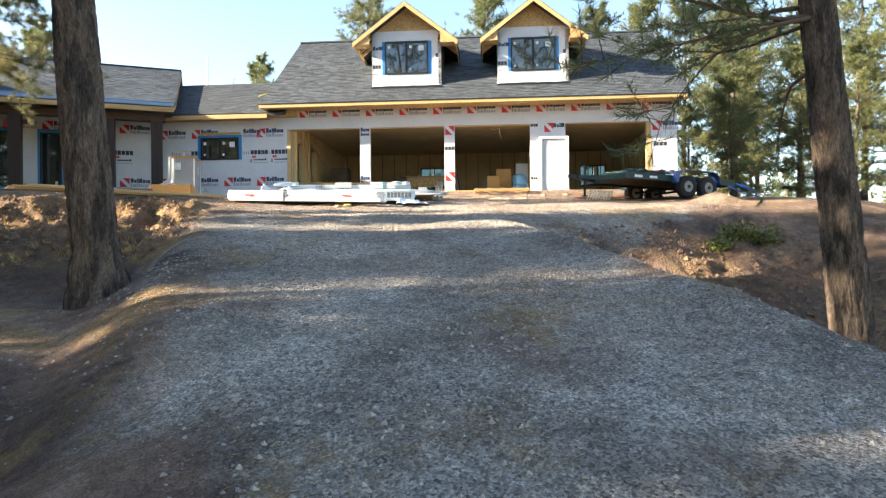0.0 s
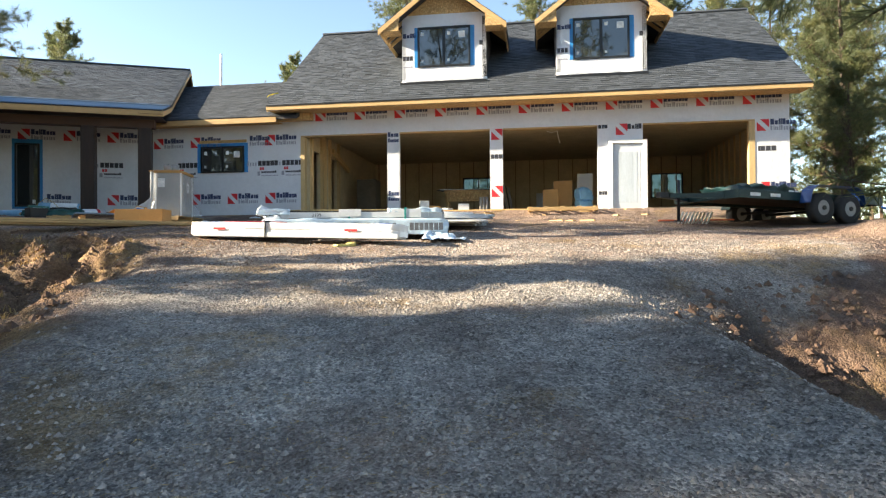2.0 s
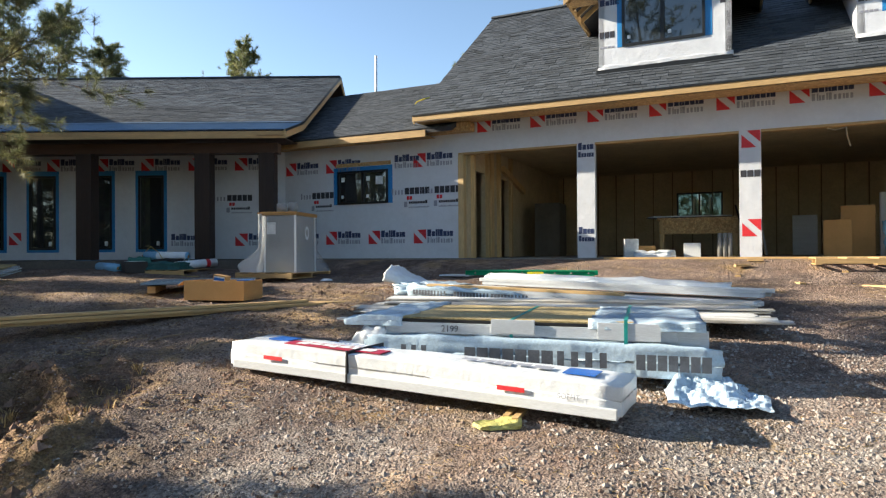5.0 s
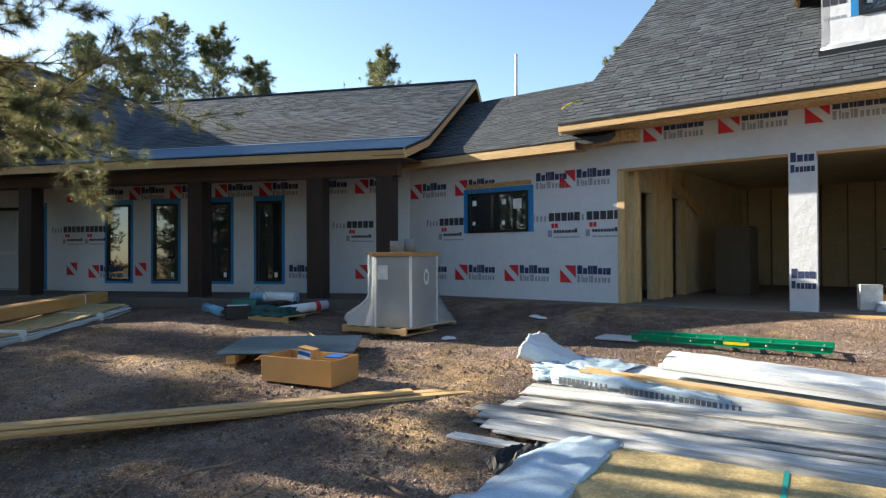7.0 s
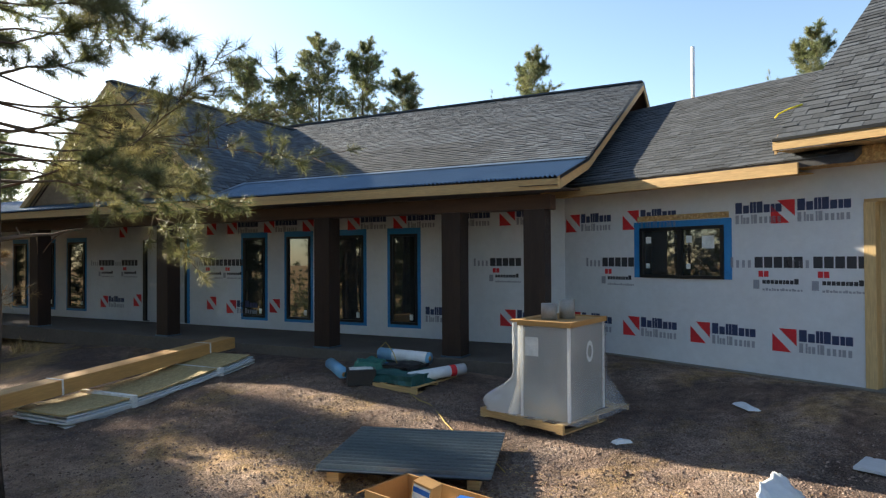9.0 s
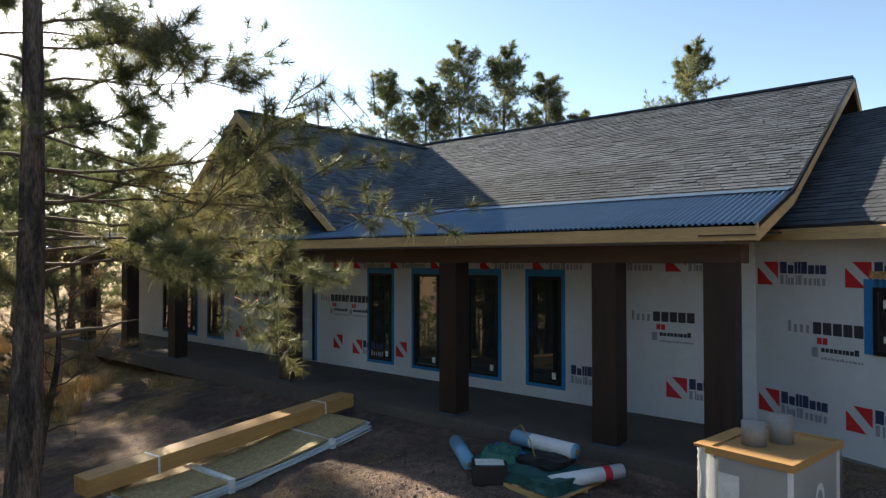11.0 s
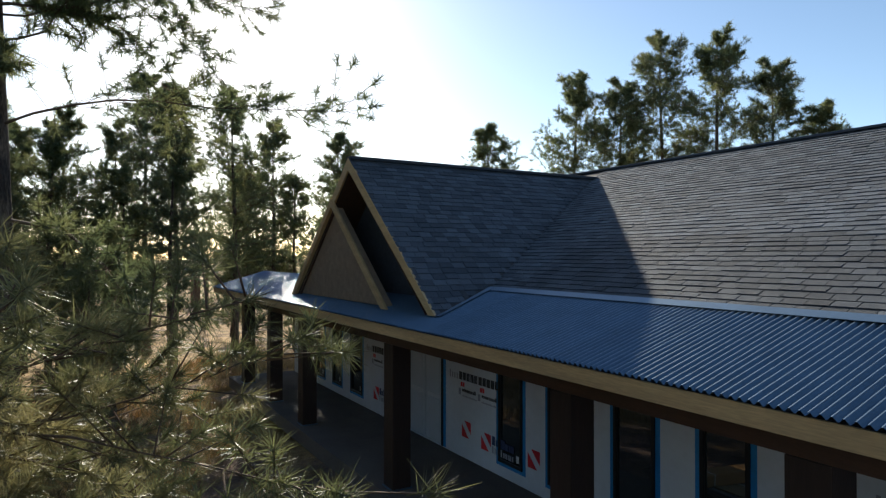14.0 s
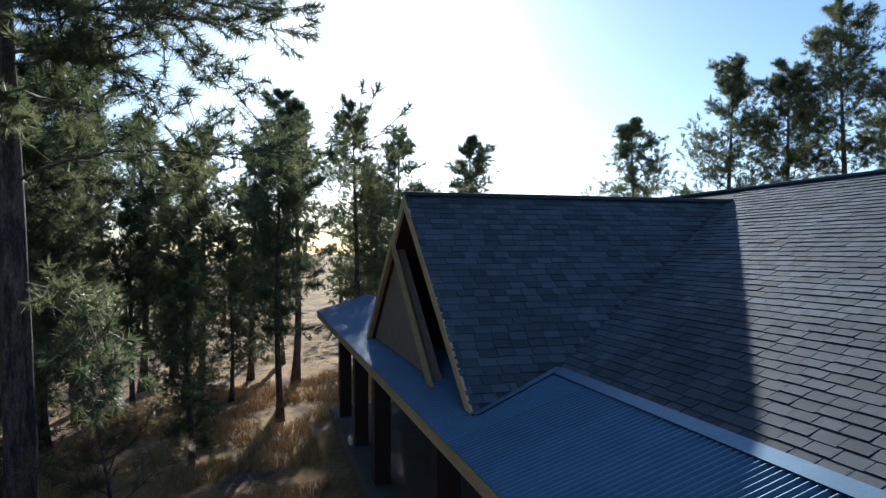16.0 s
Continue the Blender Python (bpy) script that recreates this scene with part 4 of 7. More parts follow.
# cross gable
IN_X = -15.95
back_y = BREAK_Y + (G_Z - BREAK_Z) / (main_up.z / main_up.y)
foot_z = PORCH_Z + (G_Y - PORCH_Y) * run.z / run.y
for s in (1, -1):
    xf, xv = (G_Z - foot_z) / G_SLOPE, (G_Z - BREAK_Z) / G_SLOPE
    poly = ((G_X, G_Y, G_Z), (G_X, back_y, G_Z), (G_X + s * xv, BREAK_Y, BREAK_Z), (G_X + s * xf, G_Y, foot_z))
    slope = part("gable_roof", prism_bm(poly, (0, 0, -0.12)), M["felt"], house, "dark grey asphalt shingle gable roof")
    upv = Vector((-s * xf, 0, G_Z - foot_z))

    def span(q, total=upv.length, s=s):
        z = foot_z + q * upv.z / total
        if q > total - 0.05:
            return None
        y = BREAK_Y + (z - BREAK_Z) * main_up.y / main_up.z if z > BREAK_Z else G_Y + (z - foot_z) * run.y / run.z
        return (G_Y - 0.03, max(y, G_Y + 0.05) + 0.05)

    shingles(slope, (G_X + s * xf, 0, foot_z), (0, 1, 0), upv, span, seed=8 + s)
    part("rake_board", prism_bm(((G_X, G_Y - 0.04, G_Z - 0.24), (G_X, G_Y - 0.04, G_Z + 0.0), (G_X + s * xf, G_Y - 0.04, foot_z + 0.02), (G_X + s * (xf - 0.22), G_Y - 0.04, foot_z + 0.02)), (0, 0.04, 0)), M["lumber"], house, "bare pine rake board")
    part("inner_rake_board", prism_bm(((IN_X, 0.0, 5.07), (IN_X, 0.0, 5.25), (IN_X + s * 2.7, 0.0, 3.1), (IN_X + s * 2.48, 0.0, 3.1)), (0, 0.05, 0)), M["lumber"], house, "pale inner rake board")
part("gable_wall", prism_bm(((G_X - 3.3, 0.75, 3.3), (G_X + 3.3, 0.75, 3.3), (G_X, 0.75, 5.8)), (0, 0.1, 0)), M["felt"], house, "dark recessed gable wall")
part("gable_panel", prism_bm(((IN_X - 2.5, 0.12, 3.14), (IN_X + 2.5, 0.12, 3.14), (IN_X, 0.12, 5.12)), (0, 0.12, 0)), M["gable_ply"], house, "bare plywood gable panel")
for s in (1, -1):
    part("gable_soffit", prism_bm(((G_X, G_Y, G_Z - 0.3), (G_X, 0.75, G_Z - 0.3), (G_X + s * 3.2, 0.75, G_Z - 0.3 - 3.2 * G_SLOPE), (G_X + s * 3.2, G_Y, G_Z - 0.3 - 3.2 * G_SLOPE)), (0, 0, 0.012)), M["beam_dark"], house)
box("ridge_cap", (G_X - 0.14, G_Y - 0.03, G_Z - 0.04), (G_X + 0.14, back_y, G_Z + 0.03), "shingle", house, 0.02)
part("step_flashing", prism_bm(((G_X + xf - 0.02, G_Y, foot_z + 0.02), (G_X + xf + 0.1, G_Y, foot_z + 0.03), (G_X + xv + 0.1, BREAK_Y, BREAK_Z + 0.03), (G_X + xv - 0.02, BREAK_Y, BREAK_Z + 0.04)), (0, 0, 0.006)), M["tin"], house)


# ---- pines ----
def tuft(verts, faces, centre, aim, count, length, width, rng, back=0.5):
    """A spray of needles round a twig's end."""
    aim = aim.normalized()
    for _ in range(count):
        d = Vector((rng.gauss(0, 1), rng.gauss(0, 1), rng.gauss(0, 1))).normalized()
        d = (d + aim * 0.75).normalized()
        side = d.orthogonal().normalized()
        side = (side * math.cos(rng.random() * 6.3) + d.cross(side) * math.sin(rng.random() * 6.3)) * width * 0.5
        root = centre - aim * rng.random() * length * back
        tip = root + d * length * (0.7 + 0.5 * rng.random())
        b = len(verts)
        verts += [root - side, root + side, tip]
        faces.append((b, b + 1, b + 2))


def pine_mesh(seed, tall, crown_from, reach, trunk_r, limbs, twigs, needles, length, width, bare=0.0, lean=(0, 0), gaps=0.3, trunk_rings=14, furrowed=False, reaching=(), brush=0.5, inner=0.2, loose=0.2):
    """Trunk and crown meshes of a pine: limbs in loose whorls, twigs along them, a tuft at every twig's end."""
    rng = random.Random(seed)
    path = []
    for i in range(trunk_rings + 1):
        q = i / trunk_rings
        path.append(Vector((lean[0] * q * tall + 0.12 * math.sin(q * 5 + seed), lean[1] * q * tall + 0.12 * math.cos(q * 4 + seed * 2), q * tall)))
    radii = [trunk_r * ((1 - q) ** 0.85 * 0.97 + 0.03) * (1 + 0.45 * max(0, 1 - q * tall / 0.7) ** 2) for q in [i / trunk_rings for i in range(trunk_rings + 1)]]

    def on_trunk(q):
        i = min(int(q * trunk_rings), trunk_rings - 1)
        return path[i].lerp(path[i + 1], q * trunk_rings - i), radii[i] + (radii[i + 1] - radii[i]) * (q * trunk_rings - i)

    trunk = bark_bm(path, radii, seed) if furrowed else tube_bm(path, radii, 20 if trunk_r > 0.15 else 10, wobble=0.16)
    verts, faces = [], []
    wood = bmesh.new()
    for k in range(limbs + len(reaching)):
        q = crown_from + (1 - crown_from) * ((k + rng.random() * 0.8) / limbs) ** 0.9
        q = min(q, 0.985)
        base, r = on_trunk(q)
        turn = k * 2.4 + rng.random() * 1.2
        share = (1 - (q - crown_from) / (1 - crown_from))
        long = reach * (0.22 + 0.78 * min(1.0, max(share, 0.0) * 2.3) ** 0.7) * (0.5 + 0.62 * rng.random()) * (0.8 if share > 0.85 else 1)
        rise = 0.15 + 0.55 * (1 - share) - 0.25 * share * rng.random()
        if k >= limbs:
            up, turn, long, rise = reaching[k - limbs]
            turn, share = radians(turn), 0.8
            base, r = on_trunk(up / tall)
        pts, p = [base], base.copy()
        d = Vector((math.cos(turn), math.sin(turn), rise)).normalized()
        n = 6
        for j in range(n):
            d = (d + Vector((rng.gauss(0, 0.22), rng.gauss(0, 0.22), rng.gauss(0.03, 0.17) if k < limbs else rng.gauss(0.01, 0.13)))).normalized()
            p = p + d * long / n
            pts.append(p.copy())
        lr = max(r * (0.27 if k < limbs else 0.19) * (0.5 + 0.5 * share), 0.012)
        tube_bm(pts, [lr * (1 - 0.85 * j / n) for j in range(n + 1)], 6, wood)
        if k < limbs and rng.random() < bare * share:
            for j in range(2, n):
                if rng.random() < 0.7:
                    e = pts[j] + Vector((rng.gauss(0, 0.3), rng.gauss(0, 0.3), rng.gauss(-0.1, 0.2)))
                    tube_bm([pts[j], (pts[j] + e) / 2 + Vector((0, 0, 0.05)), e], [lr * 0.3, lr * 0.2, 0.004], 4, wood)
            continue
        for j in range(twigs if k < limbs else twigs + twigs // 2):
            s = inner + (1 - inner) * (j + rng.random()) / twigs
            if rng.random() < gaps * (1 - s):
                continue
            i = min(int(s * n), n - 1)
            root = pts[i].lerp(pts[i + 1], s * n - i)
            ahead = (pts[i + 1] - pts[i]).normalized()
            out = (ahead * 0.7 + Vector((rng.gauss(0, 0.7), rng.gauss(0, 0.7), rng.gauss(0.22, 0.5)))).normalized()
            end = root + out * min(long * loose, 0.9) * (0.5 + rng.random())
            tube_bm([root, end], [max(lr * 0.22, 0.006), 0.004], 3, wood)
            tuft(verts, faces, end, out, needles, length, width, rng, brush)
            if rng.random() < 0.6:
                tuft(verts, faces, root.lerp(end, 0.6), out, needles // 2, length * 0.8, width, rng, brush)
    return trunk, wood, verts, faces


def pine(name, label, m, needle="needle", group="", **shape):
    tree = thing(name, label, "tree", m, group)
    trunk, wood, verts, faces = pine_mesh(**shape)
    t = part("trunk", trunk, M["bark"], tree, "", None, True)
    part("branchwork", wood, M["twig"], tree, "", None, True)
    me = bpy.data.meshes.new("crown")
    me.from_pydata(verts, [], faces)
    me.materials.append(M[needle])
    part("crown", me, None, tree)
    return tree


def stand(x, y, scale=1.0, turn=0.0, sink=0.1):
    return pose(x, y, height(x, y) - sink, 0, 0, turn) @ Matrix.Diagonal((scale, scale, scale, 1))


# the two big pines either side of the drive
pine("pine_tree", "old ponderosa pine with a thick bare furrowed trunk beside the drive", stand(-3.8, -15.9, 1, 0, 0.15), seed=11, tall=15, crown_from=0.34, reach=3.4, trunk_r=0.28, limbs=46, twigs=20, needles=30, length=0.2, width=0.012, bare=0.2, lean=(-0.1, 0.0), furrowed=True, brush=1.0, trunk_rings=24,
     reaching=((4.9, 10, 2.6, 0.05), (5.0, 60, 2.4, 0.1), (4.7, -60, 2.6, 0.0)))
pine("pine_tree", "old ponderosa pine with a thick bare furrowed trunk beside the ditch", stand(4.53, -19.1, 1, 0, 0.2), seed=12, tall=15, crown_from=0.36, reach=3.8, trunk_r=0.26, limbs=46, twigs=20, needles=30, length=0.2, width=0.012, bare=0.4, lean=(-0.155, 0.0), furrowed=True, brush=1.0, trunk_rings=24,
     reaching=((4.6, 165, 2.9, -0.12), (4.9, 152, 2.9, -0.02), (4.6, 150, 2.3, -0.12), (4.9, 178, 2.8, -0.02), (4.6, 172, 2.2, -0.25), (4.7, 140, 2.4, -0.1), (4.9, 165, 2.2, 0.0), (4.6, 60, 2.6, 0.05), (4.2, 15, 2.6, 0.05)))
# the young pines before the porch
pine("pine_tree", "young pine with loose sunlit needle sprays before the porch", stand(-7.9, -6.35, 1, 0), "needle_lit", seed=21, tall=8.8, crown_from=0.3, reach=1.15, trunk_r=0.15, limbs=22, twigs=18, needles=90, length=0.165, width=0.0055, bare=0.04, gaps=0.3, brush=0.75, inner=0.34, loose=0.15,
     reaching=((4.1, 70, 2.6, -0.06), (3.9, 80, 2.4, -0.02), (4.1, 60, 2.2, -0.05), (4.4, 66, 1.9, -0.05), (3.9, 90, 2.0, -0.05), (3.6, 75, 1.9, -0.05), (3.5, 57, 1.5, 0.0), (3.4, 95, 1.6, 0.0), (3.2, 72, 1.7, 0.05), (4.7, 50, 1.2, 0.0), (4.8, 80, 1.4, 0.05), (5.1, 62, 1.1, 0.0), (3.3, 82, 1.8, 0.05), (3.7, 66, 2.0, 0.0)))
pine("pine_tree", "tall pine with open crown beyond the porch", stand(-14.9, -5.7, 1, 0), seed=22, tall=16, crown_from=0.5, reach=2.6, trunk_r=0.25, limbs=44, twigs=40, needles=56, length=0.21, width=0.014, bare=0.3, brush=1.0, trunk_rings=24,
     reaching=((7.0, 74, 3.9, 0.12), (9.4, 70, 3.3, -0.1), (9.7, 80, 3.2, -0.08), (10.0, 65, 3.0, -0.08), (9.1, 85, 2.8, -0.12), (9.6, 60, 2.8, -0.08), (8.7, 76, 2.8, -0.12), (10.3, 72, 3.0, -0.12), (10.6, 78, 2.8, -0.1), (8.3, 82, 2.4, -0.05), (5.6, 60, 2.6, 0.0)))
pine("pine_tree", "young half-dry pine with rusty needle sprays beyond the porch", stand(-13.6, -4.3, 1, 40), "needle_dry", seed=24, tall=3.7, crown_from=0.12, reach=1.5, trunk_r=0.07, limbs=26, twigs=16, needles=34, length=0.16, width=0.008, bare=0.25, gaps=0.3, brush=0.8)
FAR_LABEL = "tall ponderosa pine with a clumpy grey-green crown"
kinds = []
for i, (tall, frm, reach, lm) in enumerate(((15, 0.26, 2.8, 62), (17, 0.36, 2.7, 60), (12.5, 0.1, 2.8, 60), (14, 0.33, 2.5, 56))):
    kinds.append(dict(seed=31 + i, tall=tall, crown_from=frm, reach=reach, trunk_r=0.2, limbs=lm, twigs=36, needles=26, length=0.25, width=0.023, bare=0.08, gaps=0.2, loose=0.3, trunk_rings=10, brush=0.8))
kinds.append(dict(seed=36, tall=18, crown_from=0.58, reach=2.8, trunk_r=0.24, limbs=46, twigs=36, needles=26, length=0.25, width=0.023, bare=0.1, gaps=0.2, loose=0.3, trunk_rings=12, brush=0.8))
kinds.append(dict(seed=37, tall=14, crown_from=0.14, reach=1.75, trunk_r=0.17, limbs=60, twigs=34, needles=24, length=0.25, width=0.025, bare=0.05, gaps=0.2, loose=0.32, trunk_rings=10, brush=0.8))
kinds.append(dict(seed=38, tall=13, crown_from=0.57, reach=0.95, trunk_r=0.15, limbs=40, twigs=22, needles=22, length=0.25, width=0.025, bare=0.05, gaps=0.15, loose=0.4, trunk_rings=10, brush=0.8))
# x, y, scale, kind
SPOTS = [
    (-17.5, -9.25, 1.0, 6), (-26.0, -11.2, 0.6, 4), (-18.3, -8.9, 1.0, 6), (-16.0, -11.5, 0.8, 4),
    (-18.0, -13.6, 1.0, 4), (-15.5, -14.2, 1.0, 4),
    (17.5, -4.0, 0.45, 2), (20.0, -7.5, 0.5, 2), (18.5, 2.5, 0.5, 2), (22.5, -3.0, 0.6, 2), (26.0, -9.0, 0.6, 2), (28.5, 1.0, 0.6, 2), (33.0, -4.0, 0.6, 2), (31.0, 8.0, 0.7, 2), (24.5, 6.5, 0.55, 2),
    (-29.8, 19.5, 0.98, 0), (-28.0, 21.2, 1.0, 3), (-26.4, 22.6, 0.97, 1), (-24.2, 24.1, 1.05, 0), (-22.0, 25.6, 1.0, 3), (-20.1, 26.6, 0.95, 2), (-14.4, 29.0, 0.98, 0), (-17.5, 30.5, 0.8, 3), (1.2, 30.0, 0.92, 0),
    (8.0, 20.0, 1.05, 1), (5.0, 23.0, 0.85, 2), (16.0, 16.6, 1.1, 0), (19.0, 15.5, 0.95, 2), (22.5, 13.0, 1.05, 3), (12.0, 24.0, 0.85, 0),
    (-36.0, 2.4, 0.88, 0), (-34.8, -0.6, 0.92, 3), (-40.0, 5.5, 0.85, 0), (-36.0, 8.5, 0.75, 2), (-47.0, 12.3, 1.15, 2), (-42.3, 22.2, 1.2, 2), (-27.5, -1.6, 0.66, 3), (-38.5, -2.5, 0.8, 2), (-37.5, -5.5, 0.75, 0), (-42.0, -1.0, 0.92, 1), (-40.5, -8.0, 1.0, 3),
    (-24.0, -4.2, 0.42, 2), (-29.5, -4.8, 0.55, 2), (-31.5, -7.0, 0.6, 3), (-23.5, -8.8, 0.6, 2), (-33.0, -3.4, 0.5, 0), (-28.5, -9.5, 0.75, 0),
    (-21.0, -12.05, 1.0, 6), (-27.0, -10.5, 1.15, 5), (-30.0, -16.0, 1.0, 1), (-17.0, -13.5, 0.45, 1), (-23.0, -16.5, 0.9, 0), (-16.0, -18.5, 0.9, 3), (-33.5, -11.0, 0.95, 2), 
    (-11.5, -14.6, 0.4, 2), (-11.8, -17.9, 0.8, 5), (-11.0, -21.6, 1.0, 0), (-20.5, -16.1, 1.1, 5), (-9.5, -27.0, 1.0, 2), (-15.5, -27.5, 1.0, 0), (-24.5, -11.15, 1.05, 6), (-19.5, -20.6, 1.05, 0), (-16.0, -17.1, 1.0, 5),
    (-26.0, -21.0, 0.95, 0), (-19.5, -24.0, 0.95, 1), (-12.0, -24.0, 0.9, 2), (-31.0, -26.0, 0.95, 3), (-14.0, -32.0, 0.95, 0), (-24.0, -32.0, 1.0, 2), (-36.0, -20.0, 1.0, 0), (-20.5, -20.0, 0.85, 2),
    (-31.5, -10.0, 1.0, 0), (-35.5, -9.8, 1.0, 1), (-30.0, -10.2, 1.0, 3), (-39.5, -5.0, 0.85, 0), (-43.5, -7.0, 1.05, 2), (-45.0, -2.5, 0.9, 0), (-41.0, -11.0, 1.0, 3), (-36.5, -13.5, 1.05, 2), (-26.0, -10.5, 0.8, 2), (-33.0, -14.5, 1.0, 2),
    (-44.0, -12.0, 1.0, 1), (-42.0, -17.0, 1.0, 2),
    (21.0, 6.0, 0.85, 0), (23.5, 2.0, 0.9, 2), (26.5, 9.0, 0.95, 1), (20.5, -1.0, 0.8, 3), (28.0, -2.0, 0.9, 0), (24.0, -6.5, 0.85, 2), (31.0, 4.0, 1.0, 3), (22.5, 9.0, 0.9, 2), (26.0, 5.0, 0.9, 2), (30.0, -7.0, 0.95, 0),
    (27.0, -11.0, 0.85, 2), (20.5, -11.0, 0.55, 0), (35.0, 11.0, 1.0, 0), (38.0, -2.0, 1.0, 1), (30.0, -17.0, 0.95, 3), (23.0, -20.0, 0.9, 2), (15.0, -24.0, 0.9, 0), (33.0, -11.0, 0.9, 2), (19.0, -15.5, 0.75, 2), (24.0, -14.5, 0.8, 3),
    (36.0, -14.0, 1.0, 0), (29.0, 17.0, 0.95, 2), (6.0, 38.0, 1.0, 3), (10.0, -36.0, 1.0, 1), (22.0, -33.0, 1.0, 2), (-6.0, -36.0, 1.0, 3),
    (-14.0, -12.9, 0.95, 6), (-17.5, -11.55, 1.0, 6), (-43.0, 4.8, 0.85, 2), (-48.0, 5.2, 0.95, 2), (-40.0, 6.8, 0.8, 2), (-9.3, -9.6, 0.33, 5), (-11.0, -10.3, 0.38, 5), (-9.6, -16.4, 0.78, 6), (-12.2, -12.2, 0.97, 6), (-11.5, -10.8, 0.42, 5), (-12.2, -6.1, 0.4, 5),
]
rng = random.Random(5)
first = {}
for x, y, scale, k in SPOTS:
    m = stand(x, y, scale, rng.random() * 360)
    if k not in first:
        first[k] = pine("pine_tree", FAR_LABEL, m, "needle_dark" if k % 2 else "needle", "pines round the site", **kinds[k])
        first[k].scale = (1, 1, 1)
        first[k].matrix_basis = m
    else:
        made = copy_thing(first[k], Matrix.Identity(4))
        made.matrix_basis = m


def far_woods():
    """Woods past the single trees: dark trunks and ragged crowns, too many to count."""
    rng = random.Random(9)
    verts, faces = [], []
    bm = bmesh.new()
    for i in range(420):
        a = rng.random() * 2 * math.pi
        r = 48 + 50 * rng.random()
        x, y = -5 + r * math.cos(a), -3 + r * math.sin(a)
        if y < -30 and abs(x) < 12:
            continue
        z, tall = height(x, y), 6 + 4.5 * rng.random()
        tube_bm([(x, y, z - 0.3), (x + rng.gauss(0, 0.2), y, z + tall * 0.6)], [0.22, 0.1], 5, bm)
        for _ in range(48):
            q = 0.12 + 0.88 * rng.random()
            w = 2.6 * (1 - q) ** 0.6 + 0.3
            t = rng.random() * 6.3
            c = Vector((x + w * math.cos(t) * rng.random() ** 0.5, y + w * math.sin(t) * rng.random() ** 0.5, z + q * tall))
            tuft(verts, faces, c, Vector((math.cos(t), math.sin(t), 0.4)), 13, 0.55, 0.11, rng)
    base = len(bm.verts)
    me = mesh_of("far_woods", bm, M["twig"])
    crown = bpy.data.meshes.new("far_woods_crowns")
    crown.from_pydata(verts, [], faces)
    crown.materials.append(M["needle_dark"])
    woods = tagged(new("far_woods", crown), "distant dense pine woods round the site", "woods", kind="stuff")
    part("trunkwood", me, None, woods)


far_woods()


def scatter(name, label, mat, count, place, size, flat, seed, long=1.0):
    """Many small lumps laid on the ground, as one mesh."""
    rs = np.random.RandomState(seed)
    xy = place(rs, count)
    shape = np.array(((1, 0, -0.3), (0, 1, -0.3), (-1, 0, -0.3), (0, -1, -0.3), (0.15, 0.1, 1)), float)
    tri = np.array(((0, 1, 4), (1, 2, 4), (2, 3, 4), (3, 0, 4)))
    s = size[0] * (size[1] / size[0]) ** (rs.rand(len(xy)) ** 2.2)
    turn = rs.rand(len(xy)) * 6.283
    v = shape[None] * (1 + 0.45 * (rs.rand(len(xy), 5, 1) - 0.5)) + 0.25 * (rs.rand(len(xy), 5, 3) - 0.5)
    v = v * s[:, None, None] * np.array((long, 1, flat))
    c, sn = np.cos(turn)[:, None], np.sin(turn)[:, None]
    x, y = v[..., 0] * c - v[..., 1] * sn, v[..., 0] * sn + v[..., 1] * c
    z0 = np.array([height(a, b) for a, b in xy])
    pts = np.stack((x + xy[:, :1], y + xy[:, 1:], v[..., 2] + (z0 + s * flat * 0.15)[:, None]), -1).reshape(-1, 3)
    f = (tri[None] + (np.arange(len(xy)) * 5)[:, None, None]).reshape(-1, 3)
    me = bpy.data.meshes.new(name)
    me.from_pydata(pts.tolist(), [], f.tolist())
    me.materials.append(mat)
    return tagged(new(name, me), label, name, kind="stuff")


def on_drive(rs, n):
    y = -24.0 + 20 * rs.rand(n) ** 0.85
    x = 0.2 + 0.12 * (y + 14) + rs.randn(n) * 2.3 + 2.6 * rs.rand(n) * (y > -14.5)
    worn = np.array([noise.noise(Vector((a * 0.7, b * 0.35, 2))) + 0.6 * noise.noise(Vector((a * 2.1, b * 1.6, 4))) for a, b in zip(x, y)])
    keep = (x > -4.5) & (x < 4.0 + 3.5 * (y > -14.0)) & (y < -6.5 - 3 * rs.rand(n)) & (worn + 0.9 * rs.rand(n) > 0.3)
    return np.stack((x, y), 1)[keep]


def in_yard(rs, n):
    return np.stack((-9.5 + 19 * rs.rand(n), -13 + 11.5 * rs.rand(n)), 1)


def rough_ground(rs, n):
    xy = np.stack((-9 + 18 * rs.rand(n), -24 + 16 * rs.rand(n)), 1)
    keep = [bank_at(a, b) + ditch_at(a, b) > 0.25 for a, b in xy]
    return xy[np.array(keep)]


def straw_patches(rs, n):
    xy = np.stack((-9 + 19 * rs.rand(n), -24 + 20.5 * rs.rand(n)), 1)
    keep = [noise.noise(Vector((a * 0.55, b * 0.8, 3))) + 0.5 * noise.noise(Vector((a * 1.7, b * 2.2, 5))) + 0.3 * bank_at(a, b) > 0.22 for a, b in xy]
    return xy[np.array(keep)]


def scrub(rs, n):
    xy = np.stack((-36 + 20.5 * rs.rand(n), -9 + 14 * rs.rand(n)), 1)
    keep = [noise.noise(Vector((a * 0.4, b * 0.4, 3))) > -0.1 and not (b > -0.6 and a > -26.5) for a, b in xy]
    return xy[np.array(keep)]


